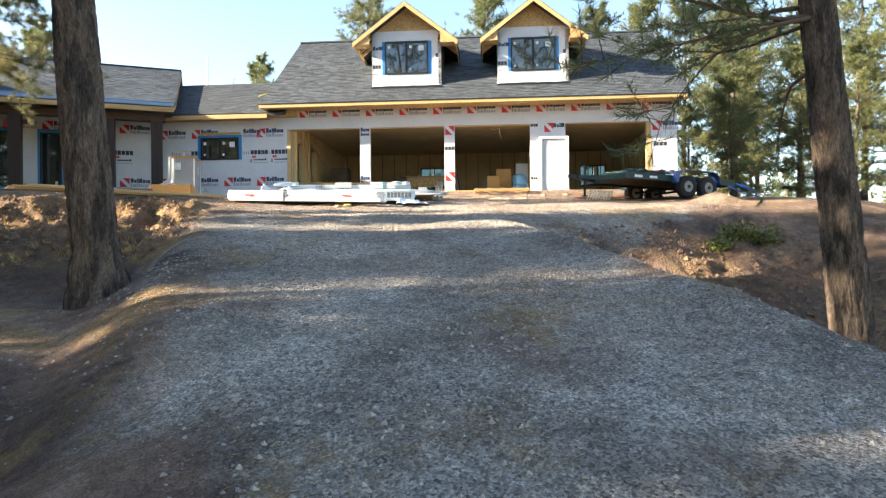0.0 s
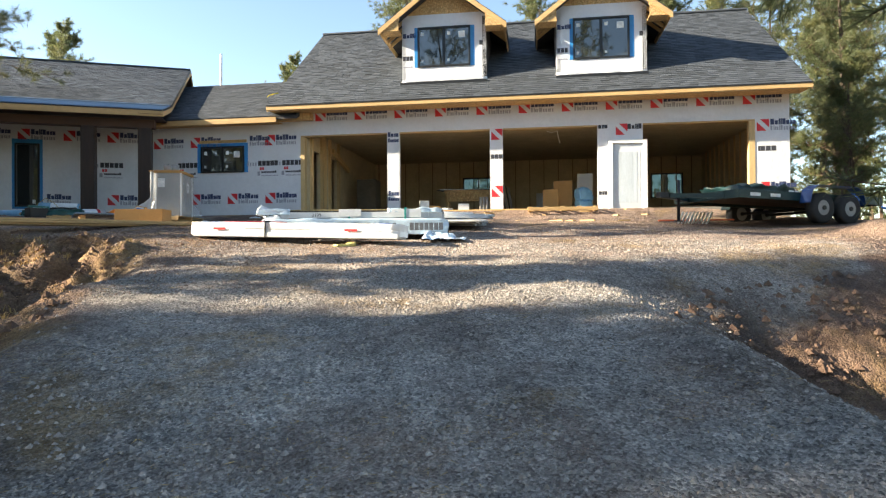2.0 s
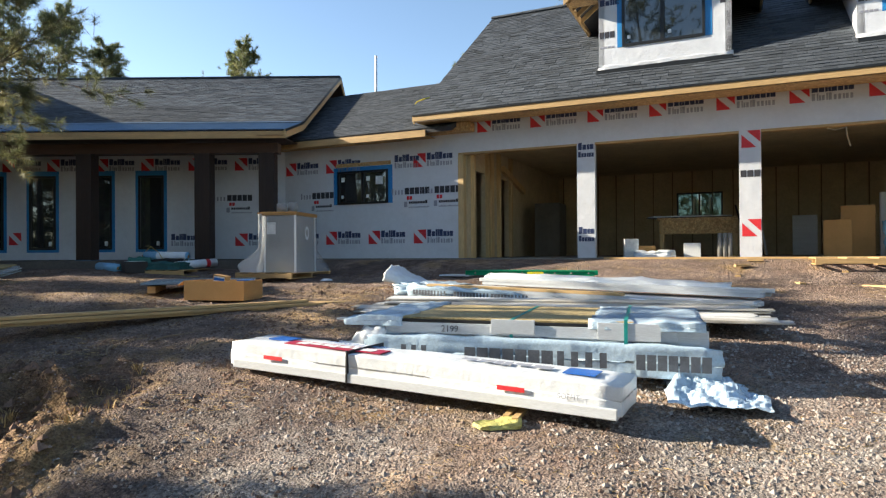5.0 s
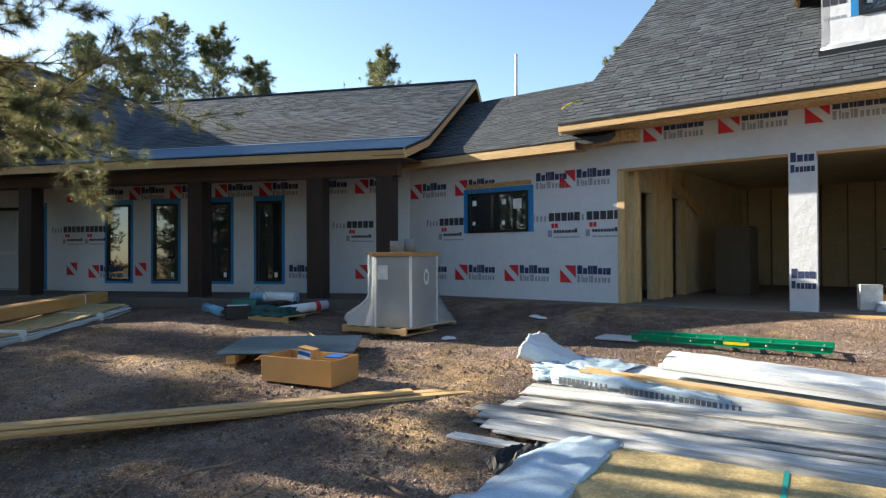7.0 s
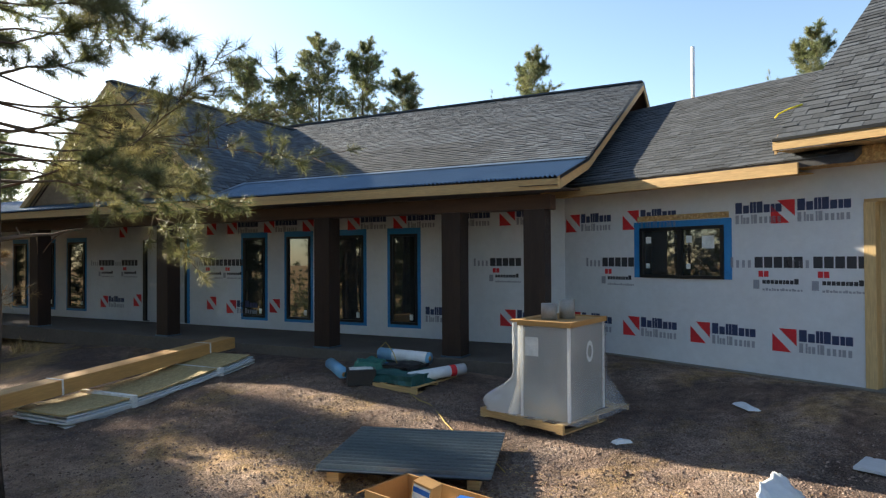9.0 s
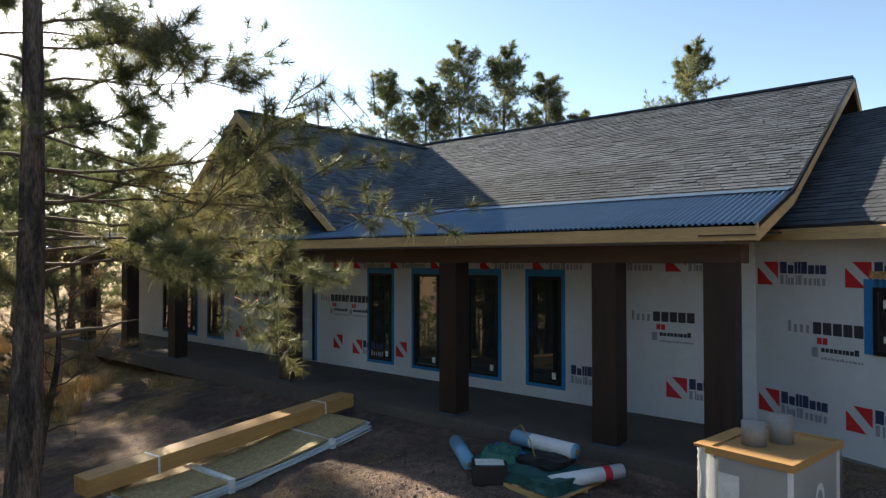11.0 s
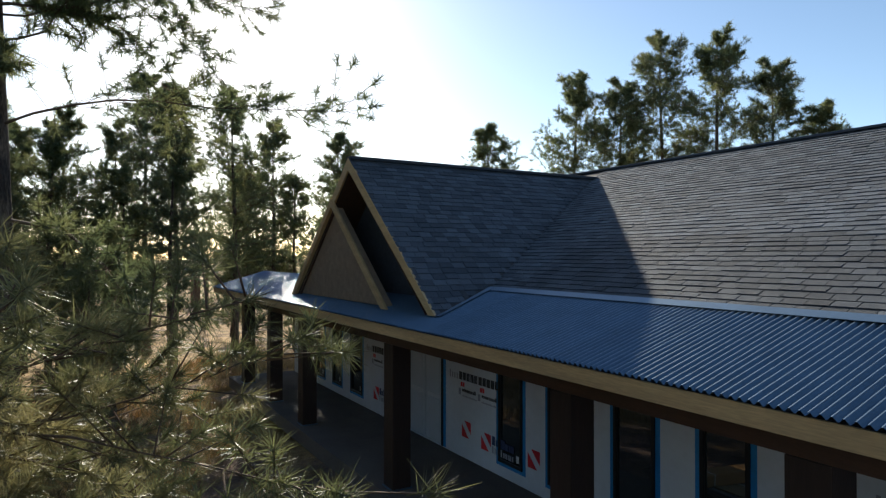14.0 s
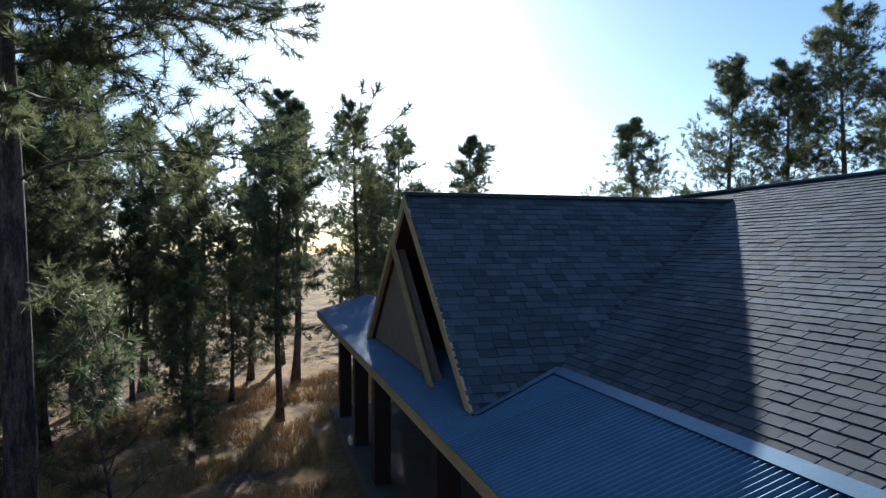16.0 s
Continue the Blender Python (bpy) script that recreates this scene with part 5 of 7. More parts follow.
scatter("gravel", "loose crushed grey stone on the drive", M["stone"], 150000, on_drive, (0.004, 0.03), 0.6, 1)
scatter("gravel", "loose rusty grit and small stone on the yard", M["grit"], 95000, in_yard, (0.005, 0.024), 0.6, 2)
scatter("soil", "clods of reddish soil on the cut banks", M["clod"], 34000, rough_ground, (0.008, 0.085), 0.7, 3)
scatter("soil", "small clods of soil over the trodden yard", M["clod"], 16000, lambda rs, n: np.stack((-10 + 11 * rs.rand(n), -12 + 11 * rs.rand(n)), 1), (0.006, 0.026), 0.65, 8)
scatter("straw", "dry golden pine needles and straw in patches", M["straw"], 60000, straw_patches, (0.002, 0.0045), 0.5, 4, 18.0)


def trodden_straw(rs, n):
    xy = np.stack((-4.8 + 6.5 * rs.rand(n), -9.6 + 6.4 * rs.rand(n)), 1)
    keep = [noise.noise(Vector((a * 1.1, b * 1.3, 6))) + 0.6 * noise.noise(Vector((a * 3.1, b * 3.4, 2))) > 0.08 for a, b in xy]
    return xy[np.array(keep)]


scatter("straw", "long dry stalks and splinters round the bundles", M["straw"], 14000, trodden_straw, (0.0022, 0.005), 0.5, 14, 22.0)
scatter("soil", "lumps of turned soil round the bundles", M["clod"], 9000, trodden_straw, (0.008, 0.045), 0.6, 15)


def dry_grass(name, label, count, place, high, seed):
    """Thin bent blades standing in tufts, as one mesh."""
    rs = random.Random(seed)
    verts, faces = [], []
    for x, y in place(np.random.RandomState(seed), count):
        z = height(x, y) - 0.01
        for _ in range(9):
            a, h = rs.random() * 6.3, high * (0.5 + 0.7 * rs.random())
            d = Vector((math.cos(a), math.sin(a), 0))
            w = Vector((-d.y, d.x, 0)) * 0.006
            root = Vector((x, y, z)) + d * 0.05 * rs.random()
            mid, tip = root + d * h * 0.18 + Vector((0, 0, h * 0.6)), root + d * h * 0.6 + Vector((0, 0, h))
            b = len(verts)
            verts += [root - w, root + w, mid + w * 0.7, mid - w * 0.7, tip]
            faces += [(b, b + 1, b + 2, b + 3), (b + 3, b + 2, b + 4)]
    me = bpy.data.meshes.new(name)
    me.from_pydata(verts, [], faces)
    me.materials.append(M["straw"])
    return tagged(new(name, me), label, "grass", kind="stuff")


dry_grass("dry_grass", "dry golden grass under the pines", 12000, scrub, 0.32, 6)


def bank_tufts(rs, n):
    xy = np.stack((-9 + 7 * rs.rand(n), -15 + 7.5 * rs.rand(n)), 1)
    keep = [bank_at(a, b) > 0.2 and noise.noise(Vector((a * 0.9, b * 0.9, 8))) > 0.0 for a, b in xy]
    return xy[np.array(keep)]


dry_grass("dry_grass", "short dry straw on the cut bank", 1600, bank_tufts, 0.09, 9)
scatter("straw", "dry straw strewn over the cut bank", M["straw"], 9000, bank_tufts, (0.002, 0.004), 0.5, 12, 20.0)


# ---- things on the site ----
M["film"] = material("white_plastic_film", (0.74, 0.77, 0.8), 0.28, scale=4, spread=0.08, fine=20, fine_spread=0.05, bump=0.6, bump_scale=7, spec=0.6)
M["blue_film"] = material("pale_blue_plastic_film", (0.45, 0.57, 0.68), 0.25, scale=4, spread=0.15, bump=0.6, bump_scale=7, spec=0.6)
M["crimson"] = material("crimson_print", (0.36, 0.015, 0.05), 0.45, spread=0.08, bump=0)
M["card"] = material("brown_cardboard", (0.42, 0.235, 0.085), 0.8, scale=3, spread=0.1, fine=40, fine_spread=0.06, bump=0.08)
M["siding"] = material("pale_siding_board", (0.4, 0.375, 0.33), 0.6, scale=2.5, spread=0.45, fine=26, fine_spread=0.4, bump=0.2, stretch=(0.2, 3, 3), per_object=0.2, second=(0.56, 0.56, 0.55), second_scale=1.6, second_at=(0.45, 0.55))
M["siding_white"] = material("white_siding_panel", (0.56, 0.585, 0.61), 0.5, scale=3, spread=0.1, bump=0.1, stretch=(0.3, 3, 3), per_object=0.08)
M["green"] = material("green_fibreglass", (0.0, 0.27, 0.13), 0.4, scale=5, spread=0.12, bump=0.05)
M["trailer"] = material("dark_green_steel", (0.007, 0.03, 0.033), 0.4, scale=4, spread=0.25, bump=0.08)
M["black"] = material("black_steel", (0.014, 0.014, 0.016), 0.5, spread=0.2, bump=0.05)
M["rubber"] = material("tyre_rubber", (0.022, 0.022, 0.023), 0.8, spread=0.2, bump=0.3)
M["rim"] = material("dusty_grey_rim", (0.26, 0.25, 0.24), 0.45, spread=0.15, bump=0.05)
M["tin_dark"] = material("dark_blue_grey_sheet", (0.17, 0.2, 0.23), 0.33, metal=0.8, scale=3, spread=0.12, bump=0.03)
M["fender_blue"] = material("dark_blue_steel", (0.015, 0.05, 0.17), 0.4, spread=0.2, bump=0.05)
M["blue"] = material("blue_painted", (0.02, 0.12, 0.45), 0.4, spread=0.15, bump=0.05)
M["sky_blue"] = material("light_blue_roll", (0.2, 0.42, 0.62), 0.45, spread=0.12, bump=0.15)
M["teal_green"] = material("green_tarpaulin", (0.03, 0.14, 0.11), 0.5, spread=0.25, bump=0.3)
M["teal"] = material("dark_teal_bundle", (0.02, 0.09, 0.09), 0.6, spread=0.25, bump=0.4)
M["pale_yellow"] = material("pale_yellow_film", (0.5, 0.47, 0.16), 0.35, scale=12, spread=0.35, bump=0.8)
M["yellow"] = material("yellow_plastic", (0.7, 0.6, 0.03), 0.45, spread=0.15, bump=0.4)
M["ply"] = material("weathered_osb_cover", (0.36, 0.27, 0.12), 0.75, scale=9, spread=0.2, fine=60, fine_spread=0.3, bump=0.3, bump_scale=40, second=(0.46, 0.36, 0.19), second_scale=26, second_at=(0.45, 0.6))
M["cord"] = material("dusty_yellow_cord", (0.42, 0.3, 0.08), 0.6, spread=0.1, bump=0)
M["strap"] = material("white_strap", (0.75, 0.75, 0.73), 0.5, bump=0)
M["strap_green"] = material("teal_strap", (0.02, 0.3, 0.27), 0.4, bump=0)
M["fence"] = material("orange_plastic", (0.7, 0.13, 0.05), 0.5, spread=0.1, bump=0)
M["dry"] = material("dry_wood", (0.22, 0.16, 0.11), 0.85, spread=0.25, bump=0.3)
M["leaf"] = material("bush_leaf", (0.13, 0.15, 0.03), 0.55, spread=0.3, bump=0, per_island=0.4)
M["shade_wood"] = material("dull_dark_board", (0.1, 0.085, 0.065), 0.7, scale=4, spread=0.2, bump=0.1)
M["bright_metal"] = material("bright_flue_steel", (0.72, 0.72, 0.7), 0.25, metal=1.0, scale=4, spread=0.08, bump=0.05)
M["film_grey"] = material("bluish_protective_film", (0.42, 0.47, 0.52), 0.3, scale=3, spread=0.12, bump=0.15, stretch=(3, 3, 0.3))
M["crate"] = material("grey_appliance_panel", (0.27, 0.265, 0.25), 0.4, scale=1.5, spread=0.25, bump=0.1, second=(0.36, 0.29, 0.2), second_scale=0.9, second_at=(0.5, 0.75))


def sheet_bm(points, thick, bm=None):
    return prism_bm(points, (0, 0, thick), bm)


def drape(lo, hi, top, seed, crease=0.06, cells=46):
    """A loose plastic sheet lying over something: top(u, v) gives its height, u and v from -1 to 1; sharp folds run across it."""
    bm = bmesh.new()
    grid = []
    for i in range(cells + 1):
        row = []
        for k in range(cells + 1):
            u, v = -1 + 2 * i / cells, -1 + 2 * k / cells
            x, y = lo[0] + (hi[0] - lo[0]) * (u + 1) / 2, lo[1] + (hi[1] - lo[1]) * (v + 1) / 2
            fold = abs(noise.noise(Vector((x * 3.2 + seed, y * 2.1, seed)))) + 0.5 * abs(noise.noise(Vector((x * 7 + y * 3, y * 6 - x * 2, seed * 2)))) + 0.3 * abs(noise.noise(Vector((x * 15 - y * 6, y * 13 + x * 5, seed))))
            edge = max(abs(u), abs(v))
            z = top(u, v) * (1 - smooth(0.72, 1.0, edge)) + crease * (fold - 0.25) * (1 - 0.6 * smooth(0.8, 1, edge)) + 0.012
            wob = 0.06 * noise.noise(Vector((x * 2.5, y * 2.5, seed + 4)))
            row.append(bm.verts.new((x + wob, y + wob, lo[2] + max(z, 0.004))))
        grid.append(row)
    for i in range(cells):
        for k in range(cells):
            bm.faces.new((grid[i][k], grid[i + 1][k], grid[i + 1][k + 1], grid[i][k + 1]))
    low = bmesh.ops.extrude_face_region(bm, geom=bm.faces[:])
    bmesh.ops.translate(bm, verts=[g for g in low["geom"] if isinstance(g, bmesh.types.BMVert)], vec=(0, 0, 0.003))
    bmesh.ops.recalc_face_normals(bm, faces=bm.faces)
    return bm


def sleeve(start, end, cy, cz, wide, high, seed, crease, last, first, along=30, around=40):
    """A loose plastic sleeve round a pile's end: from angle first (the near foot) to last (the far foot), with creases."""
    bm = bmesh.new()
    grid = []
    for i in range(along + 1):
        q = i / along
        row = []
        for k in range(around + 1):
            a = first + (last - first) * k / around
            x = start(a) + (end(a) - start(a)) * q + 0.02 * noise.noise(Vector((a * 5, q * 2, seed)))
            c, d = math.cos(a), math.sin(a)
            fold = abs(noise.noise(Vector((x * 3.5 + seed, a * 2.3 + x * 2, 1)))) + 0.6 * abs(noise.noise(Vector((x * 8 - a * 3, a * 5, seed)))) + 0.3 * noise.noise(Vector((x * 19, a * 9 + x * 6, seed)))
            r = 1 + crease * (fold - 0.3) * 3
            y = cy - wide(q) * r * math.copysign(abs(c) ** 0.6, c)
            z = cz + high(q) * r * math.copysign(abs(d) ** 0.6, d)
            row.append(bm.verts.new((x, y, z)))
        grid.append(row)
    for i in range(along):
        for k in range(around):
            bm.faces.new((grid[i][k], grid[i + 1][k], grid[i + 1][k + 1], grid[i][k + 1]))
    bmesh.ops.recalc_face_normals(bm, faces=bm.faces)
    bmesh.ops.solidify(bm, geom=bm.faces[:], thickness=0.003)
    return bm


def boards(name, parent, origin, count, size, mat, gap=0.003, jitter=0.02, seed=1, along="x", stack=1, label=""):
    """A layer (or stack) of loose boards as single parts of one pile."""
    rng = random.Random(seed)
    shared = mesh_of(name, box_bm((0, 0, 0), size, 0.004), M[mat])
    for k in range(stack):
        for i in range(count):
            ob = part(name, shared, None, parent, label)
            ob.matrix_basis = pose(origin[0] + rng.gauss(0, jitter), origin[1] + i * (size[1] + gap) + rng.gauss(0, jitter * 0.1), origin[2] + k * (size[2] + 0.001), 0, 0, rng.gauss(0, jitter * 12))


def pallet(parent, w, d, name="pallet"):
    for i in range(5):
        x = -w / 2 + i * (w - 0.1) / 4
        box("deck_board", (x, -d / 2, 0.1), (x + 0.1, d / 2, 0.12), "lumber", parent, 0.003)
    for y in (-d / 2, -0.02, d / 2 - 0.04):
        box("runner", (-w / 2, y, 0.018), (w / 2, y + 0.04, 0.1), "lumber", parent, 0.003)
    for x in (-w / 2, -0.05, w / 2 - 0.1):
        box("bottom_board", (x, -d / 2, 0.0), (x + 0.1, d / 2, 0.017), "lumber", parent, 0.002)


def ground_pose(x, y, yaw, dz=0.0):
    return pose(x, y, height(x, y) + dz, 0, 0, yaw)


def plastic_film(name, cloud):
    """Thin plastic: mostly clear, with a wrinkled glossy skin; cloud is how milky it is."""
    mat = bpy.data.materials.new(name)
    mat.use_nodes = True
    fn, fl = mat.node_tree.nodes, mat.node_tree.links
    clear, mix, b, grain, bump = fn.new("ShaderNodeBsdfTransparent"), fn.new("ShaderNodeMixShader"), fn["Principled BSDF"], fn.new("ShaderNodeTexNoise"), fn.new("ShaderNodeBump")
    b.inputs["Base Color"].default_value, b.inputs["Roughness"].default_value = (0.72, 0.75, 0.78, 1), 0.16
    grain.inputs["Scale"].default_value, grain.inputs["Detail"].default_value = 16, 6
    bump.inputs["Strength"].default_value = 1.0
    fl.new(grain.outputs[0], bump.inputs["Height"]), fl.new(bump.outputs[0], b.inputs["Normal"])
    mix.inputs[0].default_value = cloud
    fl.new(clear.outputs[0], mix.inputs[1]), fl.new(b.outputs[0], mix.inputs[2]), fl.new(mix.outputs[0], fn["Material Output"].inputs[0])
    return mat


# crated fireplace
fx, fy = -3.42, -1.92
base_z = -0.36
crate_pallet = thing("pallet", "worn timber pallet under a crated fireplace", "pallet", pose(-3.61, -1.66, base_z, 0, 0, -19))
pallet(crate_pallet, 1.3, 1.5)
crate = thing("crated_fireplace", "steel fireplace unit shrink-wrapped in clear plastic on a timber pallet", "fireplace", pose(fx, fy, base_z + 0.122, 0, 0, -10))
box("body", (-0.32, -0.5, 0.0), (0.32, 0.5, 1.12), "crate", crate, 0.01)
for x, y in ((-0.33, -0.51), (0.3, -0.51), (0.3, 0.48), (-0.33, 0.48)):
    box("corner_strip", (x, y, 0.0), (x + 0.035, y + 0.035, 1.14), "white", crate, 0.004, "white corner strip")
for a, b in (((-0.36, -0.54, 1.12), (0.36, -0.5, 1.185)), ((-0.36, 0.5, 1.12), (0.36, 0.54, 1.185)), ((-0.36, -0.5, 1.12), (-0.32, 0.5, 1.185)), ((0.32, -0.5, 1.12), (0.36, 0.5, 1.185))):
    box("top_rail", a, b, "card", crate, 0.004, "brown top rail")
box("lid", (-0.32, -0.5, 1.121), (0.32, 0.5, 1.17), "card", crate, 0.004, "brown crate lid")
for x, y, r, h in ((-0.12, -0.14, 0.1, 0.2), (0.0, 0.12, 0.1, 0.24)):
    part("flue_collar", tube_bm([(x, y, 1.171), (x, y, 1.171 + h)], r, 20), M["rim"], crate, "dull grey metal flue collar", None, True)
bm = bmesh.new()
levels, sides, rings = 40, 36, []
for i in range(levels + 1):
    z = 0.004 + 1.15 * i / levels
    outer = 0.47 + 0.5 * (1 - smooth(0.1, 0.52, z)) - 0.06 * (1 - smooth(0.0, 0.12, z))
    y0, y1 = -0.52 - 0.02 * (1 - smooth(0.1, 0.5, z)), 0.28 + 0.1 * (1 - smooth(0.1, 0.5, z))
    cx, cy, rx, ry = -(0.345 + outer) / 2, (y0 + y1) / 2, (outer - 0.345) / 2, (y1 - y0) / 2
    ring = []
    for k in range(sides):
        t = 2 * math.pi * k / sides
        co, si = math.cos(t), math.sin(t)
        q = (abs(co) ** 5 + abs(si) ** 5) ** -0.2
        fold = abs(noise.noise(Vector((co * 3, si * 5, z * 16)))) + 0.6 * abs(noise.noise(Vector((co * 9, si * 9, z * 7 + 3))))
        k2 = 1 - 0.16 * fold
        ring.append(bm.verts.new((cx + rx * co * q * (k2 if co < 0 else 1), cy + ry * si * q * (1 - 0.05 * fold), z)))
    rings.append(ring)
for r0, r1 in zip(rings, rings[1:]):
    for k in range(sides):
        bm.faces.new((r0[k], r0[(k + 1) % sides], r1[(k + 1) % sides], r1[k]))
bm.faces.new(rings[-1])
part("plastic_wrap", bm, plastic_film("cloudy_plastic_film", 0.62), crate, "crinkled white plastic wrap", None, True)
box("wrap_cap", (-0.47, -0.52, 1.155), (-0.36, 0.28, 1.18), "card", crate, 0.004, "brown cap board")
bm = bmesh.new()
for k in range(12):
    a = k / 12 * 2 * math.pi
    b = (k + 1) / 12 * 2 * math.pi
    bm.faces.new([bm.verts.new((0.338, 0.05 + r * math.cos(t), 0.78 + r * 1.35 * math.sin(t))) for r, t in ((0.06, a), (0.1, a), (0.1, b), (0.06, b))])
part("ring_mark", bm, M["white"], crate)
box("paper_label", (-0.26, -0.512, 0.75), (-0.08, -0.508, 0.98), "sticker", crate, 0)
bm = bmesh.new()
ring0 = [(-0.48, -0.56, 0.0), (0.48, -0.6, 0.0), (0.62, 0.66, 0.0), (-0.5, 0.62, 0.0)]
ring1 = [(-0.36, -0.53, 0.42), (0.36, -0.53, 0.4), (0.36, 0.53, 0.42), (-0.36, 0.53, 0.42)]
ring2 = [(-0.345, -0.525, 1.115), (0.345, -0.525, 1.115), (0.345, 0.525, 1.115), (-0.345, 0.525, 1.115)]
rings = [[bm.verts.new(p) for p in r] for r in (ring0, ring1, ring2)]
for r0, r1 in zip(rings, rings[1:]):
    for k in range(4):
        bm.faces.new((r0[k], r0[(k + 1) % 4], r1[(k + 1) % 4], r1[k]))
bmesh.ops.subdivide_edges(bm, edges=bm.edges[:], cuts=5, use_grid_fill=True)
for v in bm.verts:
    k = noise.noise(v.co * 5) * 0.03
    v.co += Vector((v.co.x, v.co.y, 0)).normalized() * abs(k)
part("clear_film", bm, plastic_film("clear_plastic_film", 0.24), crate, "clear shrink film", None, True)

# open cardboard tray
tray = thing("cardboard_box", "open brown cardboard box with blue and white packets inside", "box", pose(-3.66, -5.08, height(-3.66, -5.08) - 0.01, 0, 0, -13))
for lo, hi in (((-0.5, -0.27, 0), (0.5, 0.27, 0.012)), ((-0.5, -0.27, 0.012), (0.5, -0.258, 0.29)), ((-0.5, 0.258, 0.012), (0.5, 0.27, 0.29)), ((-0.5, -0.258, 0.012), (-0.488, 0.258, 0.29)), ((0.488, -0.258, 0.012), (0.5, 0.258, 0.29))):
    box("panel", lo, hi, "card", tray, 0.002)
part("flap", prism_bm(((-0.5, -0.27, 0.29), (-0.5, 0.27, 0.29), (-0.63, 0.25, 0.22), (-0.63, -0.25, 0.22)), (0, 0, 0.006)), M["card"], tray)
packet = thing("packet", "small white packet with a blue label", "packet", tray.matrix_basis @ pose(-0.12, 0.05, 0.03, 0, 10, 6))
box("packet_box", (-0.1, -0.08, 0.0), (0.1, 0.08, 0.34), "card", packet, 0.004)
box("packet_label", (-0.085, -0.084, 0.16), (0.085, -0.081, 0.32), "sticker", packet, 0)
box("packet_band", (-0.085, -0.087, 0.255), (0.085, -0.0845, 0.3), "blue", packet, 0)
carton = thing("carton", "pale paper carton lying in the box", "carton", tray.matrix_basis @ pose(0.2, 0.02, 0.014, 0, 0, -8))
box("carton_body", (-0.14, -0.18, 0.0), (0.12, 0.18, 0.2), "sticker", carton, 0.006)
tape_roll = thing("blue_packet", "bright blue packet on top of the box", "packet", tray.matrix_basis @ pose(0.34, 0.05, 0.014, 0, 0, 10))
box("packet_box", (-0.11, -0.12, 0.0), (0.11, 0.12, 0.27), "card", tape_roll, 0.004)
box("packet_top", (-0.1, -0.11, 0.2701), (0.1, 0.11, 0.285), "blue", tape_roll, 0.004)

# corrugated sheets lying in the yard
pile = thing("roofing_sheet_stack", "stack of dark blue-grey corrugated roofing sheets lying on blocks", "roofing", pose(-5.08, -4.83, -0.36, 0, 0, 16.5))
bm = bmesh.new()
for k in range(14):
    x = k * 0.107
    profile = [(x, 0), (x + 0.066, 0), (x + 0.072, 0.034), (x + 0.101, 0.034), (x + 0.107, 0)]
    lower = [bm.verts.new((a, 0, z)) for a, z in profile]
    upper = [bm.verts.new((a, 1.72, z)) for a, z in profile]
    for i in range(4):
        bm.faces.new((lower[i], lower[i + 1], upper[i + 1], upper[i]))
flat_me = mesh_of("metal_sheet", bm, M["tin_dark"])
for k in range(3):
    ob = part("metal_sheet", flat_me, None, pile)
    ob.matrix_basis = pose(1.72 + 0.012 * k, 0.004 * k, 0.006 * k, 0, 0, 90)
for x in (0.1, 1.5):
    box("block", (x, 0.1, -0.13), (x + 0.12, 1.3, -0.016), "lumber", pile, 0.004)

# long boards
lumber_pile = thing("lumber_pile", "long pale pine boards stacked on the ground", "lumber", pose(-1.6, -4.86, -0.66, 0, 0.6, 211))
for k, (dx, dy, dz, ln, w, h, yw) in enumerate(((0.1, -0.02, 0.0, 6.1, 0.14, 0.036, 0.0), (0.0, 0.15, 0.0, 6.1, 0.14, 0.036, 0.4), (0.45, 0.07, 0.043, 5.7, 0.14, 0.036, -0.7), (0.05, 0.22, 0.041, 6.1, 0.14, 0.036, 0.2), (0.9, 0.13, 0.085, 5.0, 0.14, 0.036, 0.9), (2.9, -0.17, 0.0, 2.4, 0.09, 0.036, -1.2))):
    box("board", (0, 0, 0), (ln, w, h), "lumber", lumber_pile, 0.004, "", pose(dx, dy - 0.1, dz, 0, 0, yw))

# beam on a stack of panels by the porch
panels = thing("panel_stack", "strapped stack of white siding panels under a bare board cover", "siding", pose(-10.05, -4.52, -0.66, 0, 0, 92))
for k in range(9):
    bm = bmesh.new()
    n = 14
    rows = []
    off = (0.05 * math.sin(k * 2.1), 0.035 * math.cos(k * 1.7))
    for i in range(n + 1):
        q = i / n
        sag = 0.3 * q ** 1.3 - 0.05 * math.sin(q * math.pi)
        rows.append([bm.verts.new((off[0] + q * 3.6, off[1] + y, z + sag)) for y, z in ((-0.55, 0), (0.55, 0), (0.55, 0.024), (-0.55, 0.024))])
    for r0, r1 in zip(rows, rows[1:]):
        for j in range(4):
            bm.faces.new((r0[j], r0[(j + 1) % 4], r1[(j + 1) % 4], r1[j]))
    bm.faces.new(rows[0][::-1]), bm.faces.new(rows[-1])
    part("panel", bm, M["siding_white"] if k < 8 else M["ply"], panels, "" if k < 8 else "mustard board cover", pose(0, 0, 0.034 * k, 0.5 * math.sin(k * 1.3), 0, 0.8 * math.sin(k * 2.7)))
for x, up in ((1.0, 0.02), (2.75, 0.15)):
    box("strap", (x, -0.585, up), (x + 0.09, 0.585, up + 0.335), "strap", panels, 0.01, "white strap")
beam = thing("timber_beam", "long honey-coloured laminated timber beam with white straps", "beam", pose(-10.42, -4.95, -0.31, 0, -3.0, 94.5))
box("beam_body", (0.0, -0.17, 0.0), (4.6, 0.17, 0.22), "beam", beam, 0.008)
for x in (0.9, 3.9):
    box("strap", (x, -0.176, -0.006), (x + 0.03, 0.176, 0.226), "strap", beam, 0.003, "white strap")

